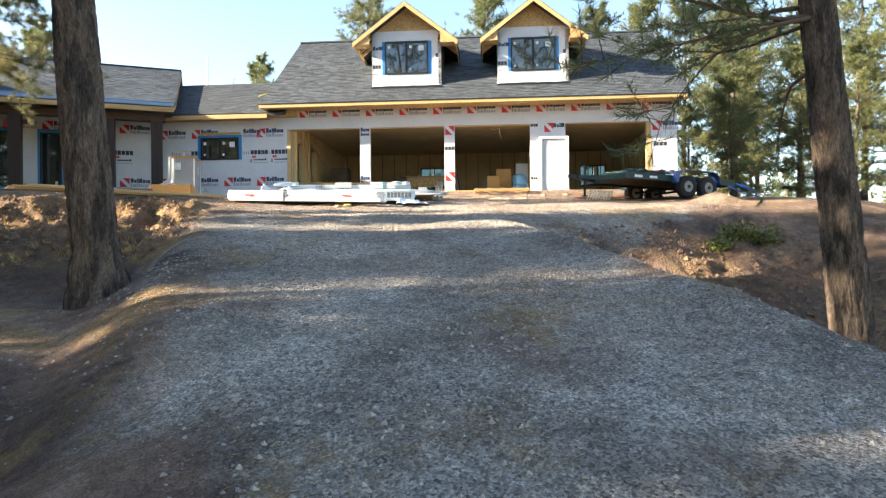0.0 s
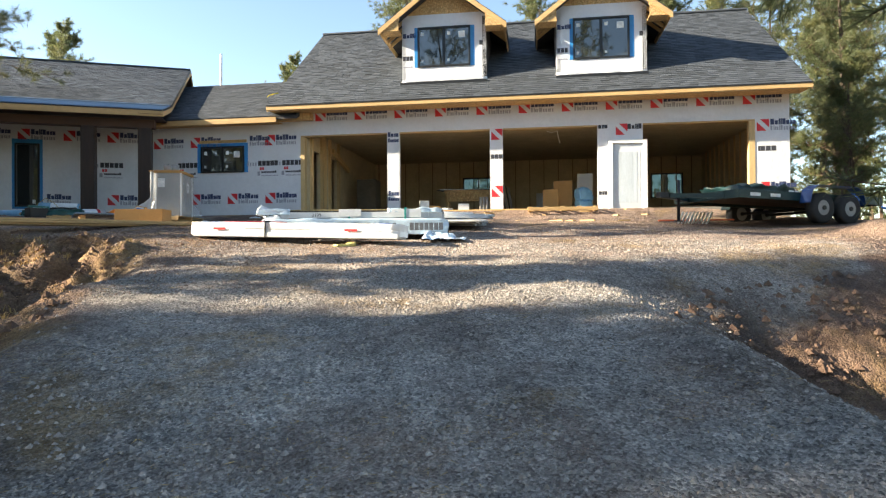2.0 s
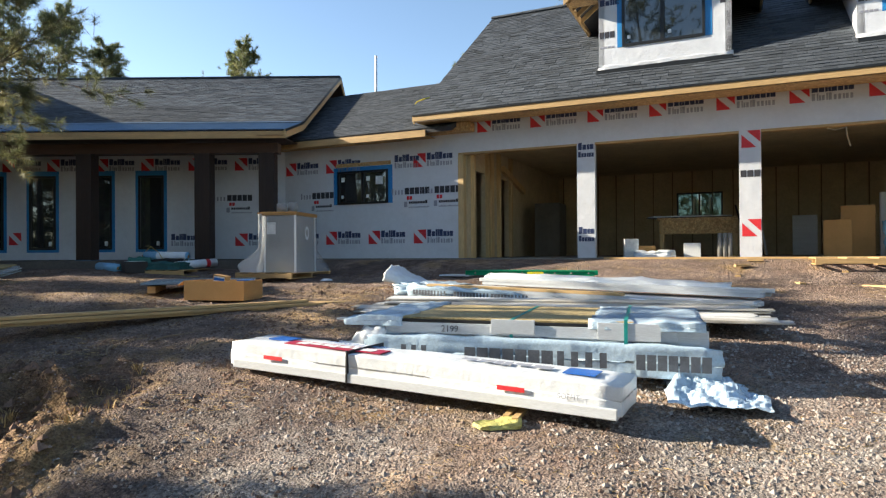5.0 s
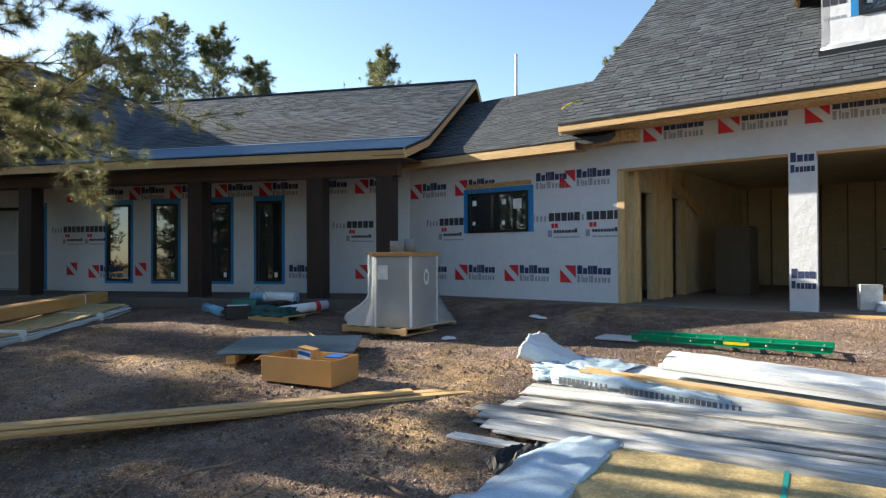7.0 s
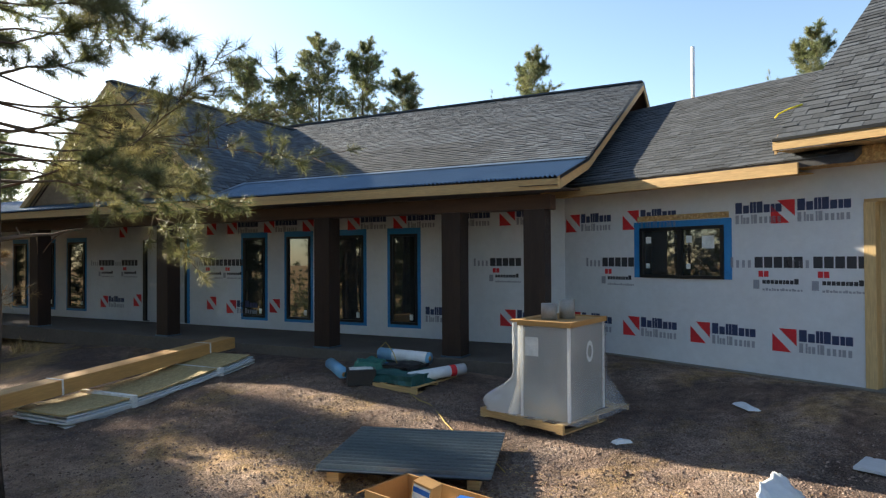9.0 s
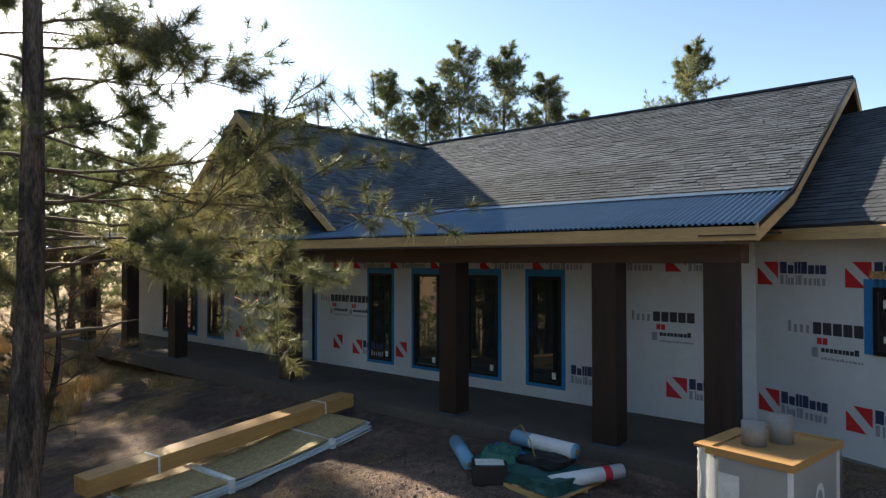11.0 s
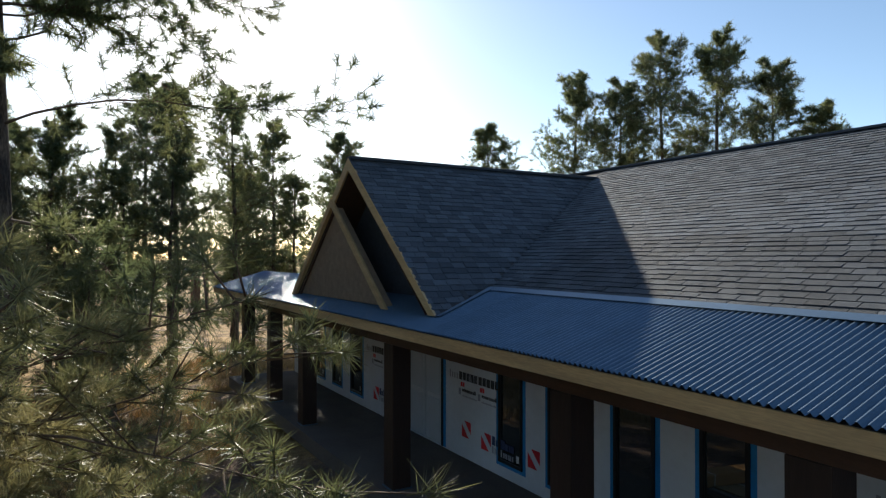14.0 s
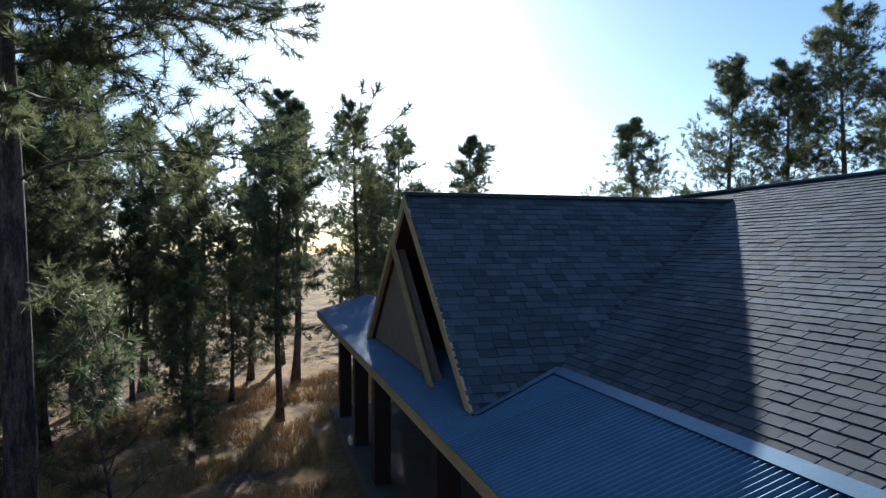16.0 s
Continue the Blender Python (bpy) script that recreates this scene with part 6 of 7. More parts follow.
# heap of rolls near the porch
heap_pallet = thing("pallet", "timber pallet half hidden under rolls near the porch", "pallet", pose(-6.3, -1.0, -0.31, 0, 0, -8))
pallet(heap_pallet, 1.3, 1.1)


def roll(name, label, a, b, r, mat, band=None):
    a, b = Vector(a), Vector(b)
    ob = thing(name, label, "roll", Matrix.Translation(a))
    part("roll_body", tube_bm([(0, 0, 0), b - a], r, 16), M[mat], ob, "", None, True)
    part("roll_core", tube_bm([(a - b) * 0.004, (b - a) * 1.004], r * 0.4, 12), M["card"], ob)
    if band:
        part("printed_band", tube_bm([(b - a) * band[0], (b - a) * band[1]], r * 1.015, 16), M[band[2]], ob)
    return ob


roll("membrane_roll", "light blue roll of building membrane lying on the soil", (-7.95, -0.75, -0.13), (-7.2, -1.38, -0.16), 0.1, "sky_blue")
roll("membrane_roll", "white roll of printed house wrap with a red band", (-5.97, -1.42, -0.11), (-5.42, -0.62, -0.05), 0.088, "film", (0.72, 0.82, "red"))
roll("membrane_roll", "white and blue roll of building membrane on the heap", (-6.98, -0.66, 0.1), (-6.0, -0.7, 0.08), 0.1, "sky_blue", (0.3, 0.97, "film"))
roll("membrane_roll", "dark blue roll of membrane under the heap", (-7.2, -0.75, -0.08), (-6.5, -1.0, -0.08), 0.085, "blue")
bundle = thing("shingle_bundle", "dark teal wrapped bundles stacked on a pallet", "bundle", pose(-6.5, -0.95, -0.13, 0, 0, -10))
part("wrapped_pack", crumpled((-0.6, -0.55, -0.06), (0.8, 0.32, 0.1), 5, 10, 0.05), M["teal"], bundle)
part("wrapped_pack", crumpled((-0.1, -0.3, 0.102), (0.5, 0.25, 0.16), 8, 6, 0.03), M["black"], bundle)
tarp = thing("tarp_heap", "crumpled green tarpaulin over the rolls near the porch", "tarpaulin", pose(-6.85, -1.15, -0.16, 0, 0, 20))
part("tarp_body", drape((-0.3, -0.25, 0.0), (0.3, 0.35, 0.2), lambda u, v: 0.2, 11, 0.12, 16), M["teal_green"], tarp)
carton2 = thing("carton", "black and white carton beside the rolls", "carton", ground_pose(-6.8, -1.5, 40))
box("carton_body", (-0.22, -0.16, 0.0), (0.22, 0.16, 0.24), "black", carton2, 0.01)
box("carton_label", (-0.18, -0.12, 0.2402), (0.18, 0.12, 0.245), "sticker", carton2, 0)
part("extension_cord", tube_bm([(-7.3 + 0.25 * i, -0.3 - 0.22 * i - 0.05 * math.sin(i * 1.3), height(-7.3 + 0.25 * i, -0.3 - 0.22 * i) + (0.5 * math.exp(-((i - 2) ** 2) / 3) if i < 6 else 0.012)) for i in range(16)], 0.008, 6), M["cord"], None, "thin yellow extension cord lying across the yard")
tagged(bpy.data.objects["extension_cord"], category="cord")

# wrapped trim boards, siding and panel bundles
trim_pile = thing("trim_pile", "long white trim boards half wrapped in printed plastic", "trim", pose(-0.95, -4.25, -0.53, 0, 1.6, -26))
boards("trim_board", trim_pile, (0.35, -0.35, 0.0), 5, (4.9, 0.17, 0.05), "siding_white", 0.012, 0.05, 3, stack=3)
boards("trim_board", trim_pile, (1.4, -0.05, 0.2), 3, (3.9, 0.16, 0.05), "siding_white", 0.01, 0.06, 4, stack=2)
box("yellow_board", (0.6, -0.38, 0.155), (3.6, -0.2, 0.19), "lumber", trim_pile, 0.004, "bare yellow board")
part("wrap_end", sleeve(lambda a: -0.26 + 0.1 * math.sin(a * 2), lambda a: 0.5, 0.08, 0.05, lambda q: 0.3 + 0.16 * (1 - q) ** 2, lambda q: 0.13 + 0.27 * (1 - q) ** 1.5, 4, 0.05, 3.2, 0.2), M["film"], trim_pile, "loose white plastic sheet flared open at the end", None, True)
part("wrap_fold", sleeve(lambda a: 0.02, lambda a: 2.1 - 1.1 * smooth(0.5, 1.4, a), 0.09, 0.03, lambda q: 0.49 + 0.04 * q, lambda q: 0.17 - 0.02 * q, 9, 0.1, 2.4, -0.1), M["blue_film"], trim_pile, "creased pale blue plastic wrap", None, True)
part("wrap_skirt", crumpled((0.35, -0.5, 0.0), (2.2, -0.3, 0.15), 7, 14, 0.05), M["blue_film"], trim_pile, "", None, True)
part("wrap_skirt", crumpled((3.3, -0.48, 0.0), (5.1, -0.28, 0.13), 9, 12, 0.05), M["film"], trim_pile, "", None, True)
part("wrap_sheet", crumpled((1.3, 0.2, 0.28), (4.9, 0.55, 0.36), 6, 14, 0.04), M["film"], trim_pile, "", None, True)
for x in (0.45, 1.15, 1.75, 3.75, 4.45):
    bm = bmesh.new()
    letters(bm, x, 0.03, 0.36, 0.075, "CCCCCCC", 0, 0.85), letters(bm, x + 0.37, 0.03, 0.22, 0.075, "CCCC", 0, 0.5)
    part("wrap_print", bm, M["faded_print"], trim_pile, "", pose(0, -0.545, 0.0))
siding_pile = thing("siding_pile", "fanned stack of pale weathered siding boards lying on the ground", "siding", pose(-1.2, -5.0, -0.75, 0, -0.3, -20.5))
rngs = random.Random(12)
for i in range(7):
    for k in range(7 - i // 2 * 2 if i < 6 else 2):
        box("siding_board", (0, 0, 0), (4.95, 0.2, 0.014), "siding", siding_pile, 0.002, "", pose(0.04 * i + rngs.gauss(0, 0.1), -0.2 - i * 0.19 + 0.025 * k + rngs.gauss(0, 0.022), 0.07 + 0.018 * k + abs(rngs.gauss(0, 0.004)), 5 + rngs.gauss(0, 2.5), 0, rngs.gauss(0, 0.9)))
# black strip drawn as the shadow line along the pile's far edge
box("dark_edge", (0.1, 0.03, 0.05), (5.1, 0.07, 0.205), "black", siding_pile, 0.004, "", pose(0, 0.02, 0, 0, 0, -0.3))
for x in (0.6, 4.2):
    box("bearer", (x, -1.3, -0.05), (x + 0.1, 0.0, 0.066), "lumber", siding_pile, 0.004)
box("loose_board", (0.02, -1.5, 0.0), (1.5, -1.36, 0.03), "siding", siding_pile, 0.003)

panel_bundle = thing("panel_bundle", "bundle of siding panels wrapped in printed plastic under a board cover", "siding", pose(-0.5, -7.17, -0.93, 0, 0.2, -17.5))
box("panel_core", (0.08, -1.44, 0.03), (3.0, 0.0, 0.4), "siding_white", panel_bundle, 0.012)
box("board_cover", (0.2, -1.45, 0.43), (2.4, 0.0, 0.448), "ply", panel_bundle, 0.003, "weathered strand board cover")
box("black_edge", (0.15, -1.47, 0.402), (3.0, 0.03, 0.429), "black", panel_bundle, 0.002)
part("wrap_end", crumpled((-0.3, -1.52, 0.36), (0.28, 0.05, 0.47), 3, 16, 0.035, lambda a, b: 0.45 + 0.55 * smooth(-1.0, -0.2, a)), M["blue_film"], panel_bundle, "pale plastic sheet folded over the end", None, True)
part("wrap_flap", crumpled((-0.35, -1.5, 0.0), (0.1, 0.0, 0.37), 8, 14, 0.08, lambda a, b: 0.6 + 0.4 * smooth(-1.0, 0.2, a)), M["film"], panel_bundle, "", None, True)
part("wrap_side", crumpled((-0.1, -1.53, 0.0), (3.1, -1.43, 0.29), 5, 18, 0.035), M["blue_film"], panel_bundle, "", None, True)
part("wrap_end", crumpled((2.02, -1.5, 0.39), (2.98, 0.04, 0.468), 13, 18, 0.03), M["blue_film"], panel_bundle, "", None, True)
part("wrap_flap", drape((2.65, -2.0, -0.12), (3.4, -1.15, 0.1), lambda u, v: 0.2 * smooth(-1, 0.6, v) * smooth(1, -0.4, u), 15, 0.12), M["blue_film"], panel_bundle)
box("side_lath", (0.25, -1.475, 0.3), (2.75, -1.45, 0.4), "siding_white", panel_bundle, 0.004)
box("strap", (1.32, -1.47, 0.4485), (1.35, 0.02, 0.4525), "strap_green", panel_bundle, 0, "teal strap")
box("strap", (1.32, -1.482, 0.1), (1.35, -1.478, 0.45), "strap_green", panel_bundle, 0)
box("strap_pad", (1.15, -1.497, 0.32), (1.55, -1.479, 0.45), "siding_white", panel_bundle, 0.003)
box("strap", (2.32, -1.5, 0.4785), (2.35, 0.02, 0.4825), "strap_green", panel_bundle, 0)
box("strap", (2.32, -1.52, 0.1), (2.35, -1.514, 0.48), "strap_green", panel_bundle, 0)
box("strap_pad", (2.1, -1.513, 0.3), (2.62, -1.495, 0.45), "siding_white", panel_bundle, 0.003)
for x, w, word, stroke in ((0.3, 0.3, "CCC", 0.5), (0.92, 0.82, "CCCCCCC", 0.86), (1.76, 0.48, "CCCC", 0.5), (2.42, 0.6, "CCCCCCC", 0.86)):
    bm = bmesh.new()
    letters(bm, x, 0.07, w, 0.13, word, 0, stroke)
    part("print_bar", bm, M["faded_print"], panel_bundle, "", pose(0, -1.575, 0))
number = bpy.data.curves.new("written_number", "FONT")
number.body, number.size, number.align_x = "2199", 0.085, "CENTER"
num_me = bpy.data.meshes.new_from_object(bpy.data.objects.new("written_number", number))
num_me.materials.append(M["black_print"])
part("written_number", num_me, None, panel_bundle, "", pose(0.75, -1.478, 0.32, 90, 0, 0))
trash = thing("plastic_sheet", "crumpled black plastic at the end of the bundle", "plastic", pose(-1.0, -6.95, height(-1.0, -6.95), 0, 0, 25))
part("sheet_body", drape((-0.22, -0.2, 0.0), (0.3, 0.14, 0.24), lambda u, v: 0.05 + 0.08 * smooth(-1, 0.6, u), 21, 0.2, 20), M["black"], trash)

soffit = thing("soffit_bundle", "long bundle of soffit panels in white printed wrapping", "bundle", pose(-2.2, -8.42, height(-2.1, -8.4) - 0.02, 0, 1.6, -27))
part("bundle_body", crumpled((0.0, -0.27, 0.05), (3.68, 0.27, 0.27), 31, 20, 0.01, None, 0.05), M["film"], soffit, "", None, True)
box("panel_edge", (0.03, -0.285, 0.02), (3.65, 0.27, 0.1), "siding_white", soffit, 0.008)
box("printed_band", (0.56, -0.17, 0.2745), (1.62, 0.0, 0.283), "crimson", soffit, 0, "dark red printed band")
for x, y, w, word, mt in ((1.52, -0.03, 0.85, "Ccclccll", "white"), (3.1, 0.05, 0.8, "Ccllcc", "grey_print")):
    bm = bmesh.new()
    letters(bm, 0, 0, w, 0.12, word, 0, 0.84)
    part("wrap_print", bm, M[mt], soffit, "", pose(x, y, 0.286, -90, 0, 180))
panels_word = bpy.data.curves.new("printed_word", "FONT")
panels_word.body, panels_word.size = "SOFFIT PANELS", 0.1
panels_me = bpy.data.meshes.new_from_object(bpy.data.objects.new("printed_word", panels_word))
panels_me.materials.append(M["blue"])
part("printed_word", panels_me, None, soffit, "", pose(1.55, 0.13, 0.286, 0, 0, 180))
box("printed_label", (0.24, -0.03, 0.27), (0.48, 0.17, 0.278), "blue", soffit, 0)
box("printed_label", (3.2, -0.1, 0.2745), (3.45, 0.12, 0.281), "blue", soffit, 0)
for x in (0.42, 2.75):
    box("printed_label", (x, -0.2915, 0.135), (x + 0.22, -0.2865, 0.17), "red", soffit, 0)
word = bpy.data.curves.new("printed_word", "FONT")
word.body, word.size = "SOFFIT", 0.055
word_me = bpy.data.meshes.new_from_object(bpy.data.objects.new("printed_word", word))
word_me.materials.append(M["grey_print"])
part("printed_word", word_me, None, soffit, "", pose(3.22, -0.2905, 0.13, 90, 0, 0))
for x in (1.35,):
    box("strap", (x, -0.295, 0.015), (x + 0.015, 0.285, 0.295), "black", soffit, 0)

# ladder
ladder = thing("ladder", "green fibreglass extension ladder lying on the ground", "ladder", pose(0.1, -2.75, -0.3, 0, 0, -21))
for y in (0.0, 0.42):
    bm = box_bm((0, y, 0.0), (2.4, y + 0.018, 0.09), 0.003)
    box_bm((0, y - (0.03 if y == 0 else -0.012), 0.0), (2.4, y + (0.006 if y == 0 else 0.048), 0.012), 0.002, bm)
    box_bm((0, y - (0.03 if y == 0 else -0.012), 0.078), (2.4, y + (0.006 if y == 0 else 0.048), 0.09), 0.002, bm)
    part("rail", bm, M["green"], ladder)
for i in range(8):
    part("rung", tube_bm([(0.2 + i * 0.3, -0.02, 0.045), (0.2 + i * 0.3, 0.46, 0.045)], 0.016, 10), M["rim"], ladder, "", None, True)
box("safety_sticker", (1.2, -0.031, 0.03), (1.5, -0.0305, 0.07), "yellow", ladder, 0)
scrap = thing("foam_scrap", "pale scrap board at the end of the ladder", "scrap", ground_pose(0.0, -2.55, -20))
box("scrap_board", (-0.35, -0.2, 0.0), (0.25, 0.25, 0.03), "siding_white", scrap, 0.004)

# leaning door unit
unit = thing("door_unit", "white prehung door in its frame leaning against the garage wall", "door", GARAGE @ pose(9.36, -0.16, -0.14, -4, 0.8, 0))
for lo, hi in (((0.0, -0.07, 0.0), (0.11, 0.07, 2.13)), ((0.97, -0.07, 0.0), (1.08, 0.07, 2.13)), ((0.11, -0.07, 2.03), (0.97, 0.07, 2.13)), ((0.11, -0.07, 0.0), (0.97, 0.07, 0.06))):
    box("door_jamb", lo, hi, "white", unit, 0.004)
leaf = box("door_leaf", (0.115, -0.01, 0.065), (0.965, 0.035, 2.025), "leaf_grey", unit, 0.004, "bluish primed door leaf")
box("door_panel", (0.2, -0.018, 0.2), (0.88, -0.0095, 1.86), "leaf_grey", leaf, 0.006)
box("glass_lite", (0.27, -0.024, 0.28), (0.81, -0.0175, 1.78), "film_grey", leaf, 0.004, "bluish film-covered door glass")
for x in (0.43, 0.66):
    box("film_seam", (x, -0.0265, 0.3), (x + 0.005, -0.0242, 1.76), "film_grey", leaf, 0)
box("sill_label", (0.4, -0.074, 0.015), (0.7, -0.071, 0.045), "grey_print", unit, 0)

# ramp board, offcuts by the slab
skid = thing("pallet", "low weathered pallet before the garage slab", "pallet", GARAGE @ pose(8.0, -0.85, height(*(GARAGE @ Vector((8.0, -0.85, 0))).xy) + 0.0, 0, 0, 2))
pallet(skid, 1.9, 0.8)
ledger = thing("plank", "long bare plank lying along the slab edge", "plank", GARAGE @ pose(3.4, -0.42, height(*(GARAGE @ Vector((5.5, -0.5, 0))).xy) + 0.01, 0, 0, 0))
box("board", (0, 0, 0), (5.4, 0.14, 0.04), "lumber", ledger, 0.004)
rngo = random.Random(3)
for i in range(16):
    u, v = 4.5 + rngo.random() * 6, -0.6 - rngo.random() * 1.6
    p = GARAGE @ Vector((u, v, 0))
    off = thing("wood_offcut", "short pine offcut lying on the ground", "offcut", ground_pose(p.x, p.y, rngo.random() * 180), "offcuts by the slab")
    box("offcut_block", (0, 0, 0), (0.12 + 0.3 * rngo.random(), 0.09, 0.035), "lumber", off, 0.003)
p = (0.1, -10.05)
chock = thing("wood_offcut", "two short pine stakes lying on the gravel", "offcut", ground_pose(0.35, -9.85, 70))
box("stake", (-0.25, 0, 0), (0.3, 0.05, 0.03), "lumber", chock, 0.003)
box("stake", (-0.2, 0.08, 0), (0.28, 0.13, 0.03), "lumber", chock, 0.003)
bag = thing("plastic_bag", "crumpled yellow plastic packet on the gravel", "packet", ground_pose(*p, 10))
part("bag_body", crumpled((-0.16, -0.1, 0.0), (0.16, 0.1, 0.05), 41, 9, 0.05), M["pale_yellow"], bag, "", None, True)
for x, y, s in ((1.55, -6.05, 0.22), (0.8, -5.85, 0.2), (-2.6, -2.4, 0.12), (-1.35, -0.9, 0.16)):
    sc = thing("plastic_scrap", "torn scrap of white plastic on the ground", "scrap", ground_pose(x, y, x * 50))
    part("scrap_body", drape((-s, -s * 0.45, 0.0), (s, s * 0.45, 0.05), lambda u, v: 0.03, x * 3, 0.05, 10), M["film"], sc)

# inside the garage
bench = thing("work_table", "rough plywood work table loaded with boards", "table", GARAGE @ pose(5.0, 3.6, 0.0, 0, 0, 3))
box("table_top", (-0.95, -0.45, 0.9), (0.95, 0.45, 0.95), "osb", bench, 0.004)
box("apron", (-0.9, -0.42, 0.55), (0.9, -0.4, 0.9), "osb", bench, 0.003)
for x in (-0.88, 0.8):
    for y in (-0.42, 0.34):
        box("leg", (x, y, 0.0), (x + 0.08, y + 0.08, 0.9), "stud", bench, 0.004)
for i in range(6):
    bb = thing("board", "pale board lying on the work table", "board", GARAGE @ pose(5.0 + 0.1 * (i % 3) - 0.2, 3.3 + 0.1 * i, 0.952 + 0.03 * (i % 2), 0, 0, 2 + i * 2), "boards on the work table")
    box("board_body", (-1.0, -0.05, 0.0), (1.0 - 0.12 * i, 0.05, 0.028), "siding_white" if i % 2 else "black", bb, 0.003)
for i in range(6):
    pl = thing("pipe", "grey length of pipe leaning on the work table", "pipe", GARAGE @ pose(6.15 + 0.07 * i, 2.6, 0.03, -14, -14 + i, 0), "leaning lengths")
    part("pipe_body", tube_bm([(0, 0, 0), (0, 0, 1.25 - 0.05 * i)], 0.022, 8), M["rim" if i % 2 else "black"], pl, "", None, True)
for i in range(3):
    tb = thing("pipe", "short upright length of pipe", "pipe", GARAGE @ pose(5.55 + 0.1 * i, 1.0, 0.001, 0, 0, 0), "short lengths")
    part("pipe_body", tube_bm([(0, 0, 0), (0, 0, 0.5)], 0.045, 10), M["rim"], tb, "", None, True)
for x, y, w, d, h, mt, nm, lb, yw in ((5.0, 1.1, 0.34, 0.3, 0.3, "white", "foam_block", "white foam block on the slab", 4), (3.75, 0.9, 0.3, 0.25, 0.4, "sticker", "paint_tub", "pale box on the slab", 15), (4.25, 0.75, 0.8, 0.3, 0.14, "film", "plastic_heap", "heap of crumpled plastic", 5), (3.95, 1.1, 0.5, 0.35, 0.25, "card", "carton", "torn brown carton on the slab", 30),
                                 (7.75, 1.6, 0.05, 0.5, 0.75, "card", "cardboard_sheet", "brown cardboard leaning upright", 80), (8.15, 1.9, 0.05, 0.6, 1.05, "card", "cardboard_sheet", "tall brown cardboard leaning upright", 84), (8.75, 1.2, 0.4, 0.35, 0.75, "sky_blue", "membrane_bundle", "pale blue folded membrane", 20), (8.9, 2.6, 0.5, 0.1, 1.35, "door", "panel", "grey panel leaning inside", 2), (7.6, 6.5, 0.6, 0.06, 1.1, "siding_white", "panel", "pale panel leaning on the back wall", 0)):
    ob = thing(nm, lb, nm.replace("_", " "), GARAGE @ pose(x, y, 0.001, 0, 0, yw))
    if mt in ("film", "sky_blue"):
        part("body", crumpled((-w / 2, -d / 2, 0), (w / 2, d / 2, h), x, 10, 0.06), M[mt], ob, "", None, True)
    else:
        box("body", (-w / 2, -d / 2, 0), (w / 2, d / 2, h), mt, ob, 0.006)
tool = thing("cabinet", "dark cabinet standing against the inner wall", "cabinet", GARAGE @ pose(1.0, 4.2, 0.001, 0, 0, 0))
box("cabinet_body", (-0.3, -0.4, 0.0), (0.4, 0.4, 1.5), "shade_wood", tool, 0.01)
box("cabinet_door", (0.4, -0.38, 0.05), (0.415, -0.01, 1.45), "shade_wood", tool, 0.004)
box("cabinet_door", (0.4, 0.01, 0.05), (0.415, 0.38, 1.45), "shade_wood", tool, 0.004)
hang = thing("hanging_strip", "white strip hanging from the garage ceiling", "strip", GARAGE @ pose(8.0, 2.2, 2.745, 0, 0, 0))
part("strip_body", tube_bm([(0, 0, 0), (0.02, 0, -0.2), (0.08, 0, -0.42)], 0.015, 6), M["white"], hang)
part("strip_loop", tube_bm([(-0.35, 0, 0.0), (-0.2, 0, -0.06), (0, 0, -0.01)], 0.01, 6), M["white"], hang)

# trailer
trailer = thing("utility_trailer", "dark green twin-axle flatbed trailer parked on the soil", "trailer", pose(10.3, -8.25, height(10.6, -8.3) - 0.02, 0, 1.2, 4))
box("deck", (-2.0, -0.95, 0.55), (2.15, 0.95, 0.6), "dry", trailer, 0.005, "worn plank deck")
for y in (-0.98, 0.93):
    box("side_rail", (-2.05, y, 0.48), (2.2, y + 0.05, 0.66), "trailer", trailer, 0.006)
box("front_rail", (-2.05, -0.93, 0.48), (-2.0, 0.93, 0.66), "trailer", trailer, 0.006)
box("rear_rail", (2.15, -0.93, 0.48), (2.2, 0.93, 0.66), "trailer", trailer, 0.006)
part("tongue", prism_bm(((-2.0, -0.6, 0.5), (-2.0, -0.5, 0.5), (-3.05, -0.03, 0.5), (-3.05, -0.09, 0.5)), (0, 0, 0.1)), M["trailer"], trailer)
part("tongue", prism_bm(((-2.0, 0.6, 0.5), (-2.0, 0.5, 0.5), (-3.05, 0.03, 0.5), (-3.05, 0.09, 0.5)), (0, 0, 0.1)), M["trailer"], trailer)
box("coupler", (-3.3, -0.06, 0.5), (-2.95, 0.06, 0.62), "black", trailer, 0.01)
part("jack", tube_bm([(-2.75, 0, 0.03), (-2.75, 0, 0.9)], 0.035, 10), M["black"], trailer, "", None, True)
part("jack_foot", tube_bm([(-2.75, 0, 0.0), (-2.75, 0, 0.03)], 0.09, 12), M["black"], trailer)
part("jack_crank", tube_bm([(-2.75, 0, 0.9), (-2.75, 0.12, 0.92), (-2.75, 0.12, 1.0)], 0.012, 6), M["black"], trailer)
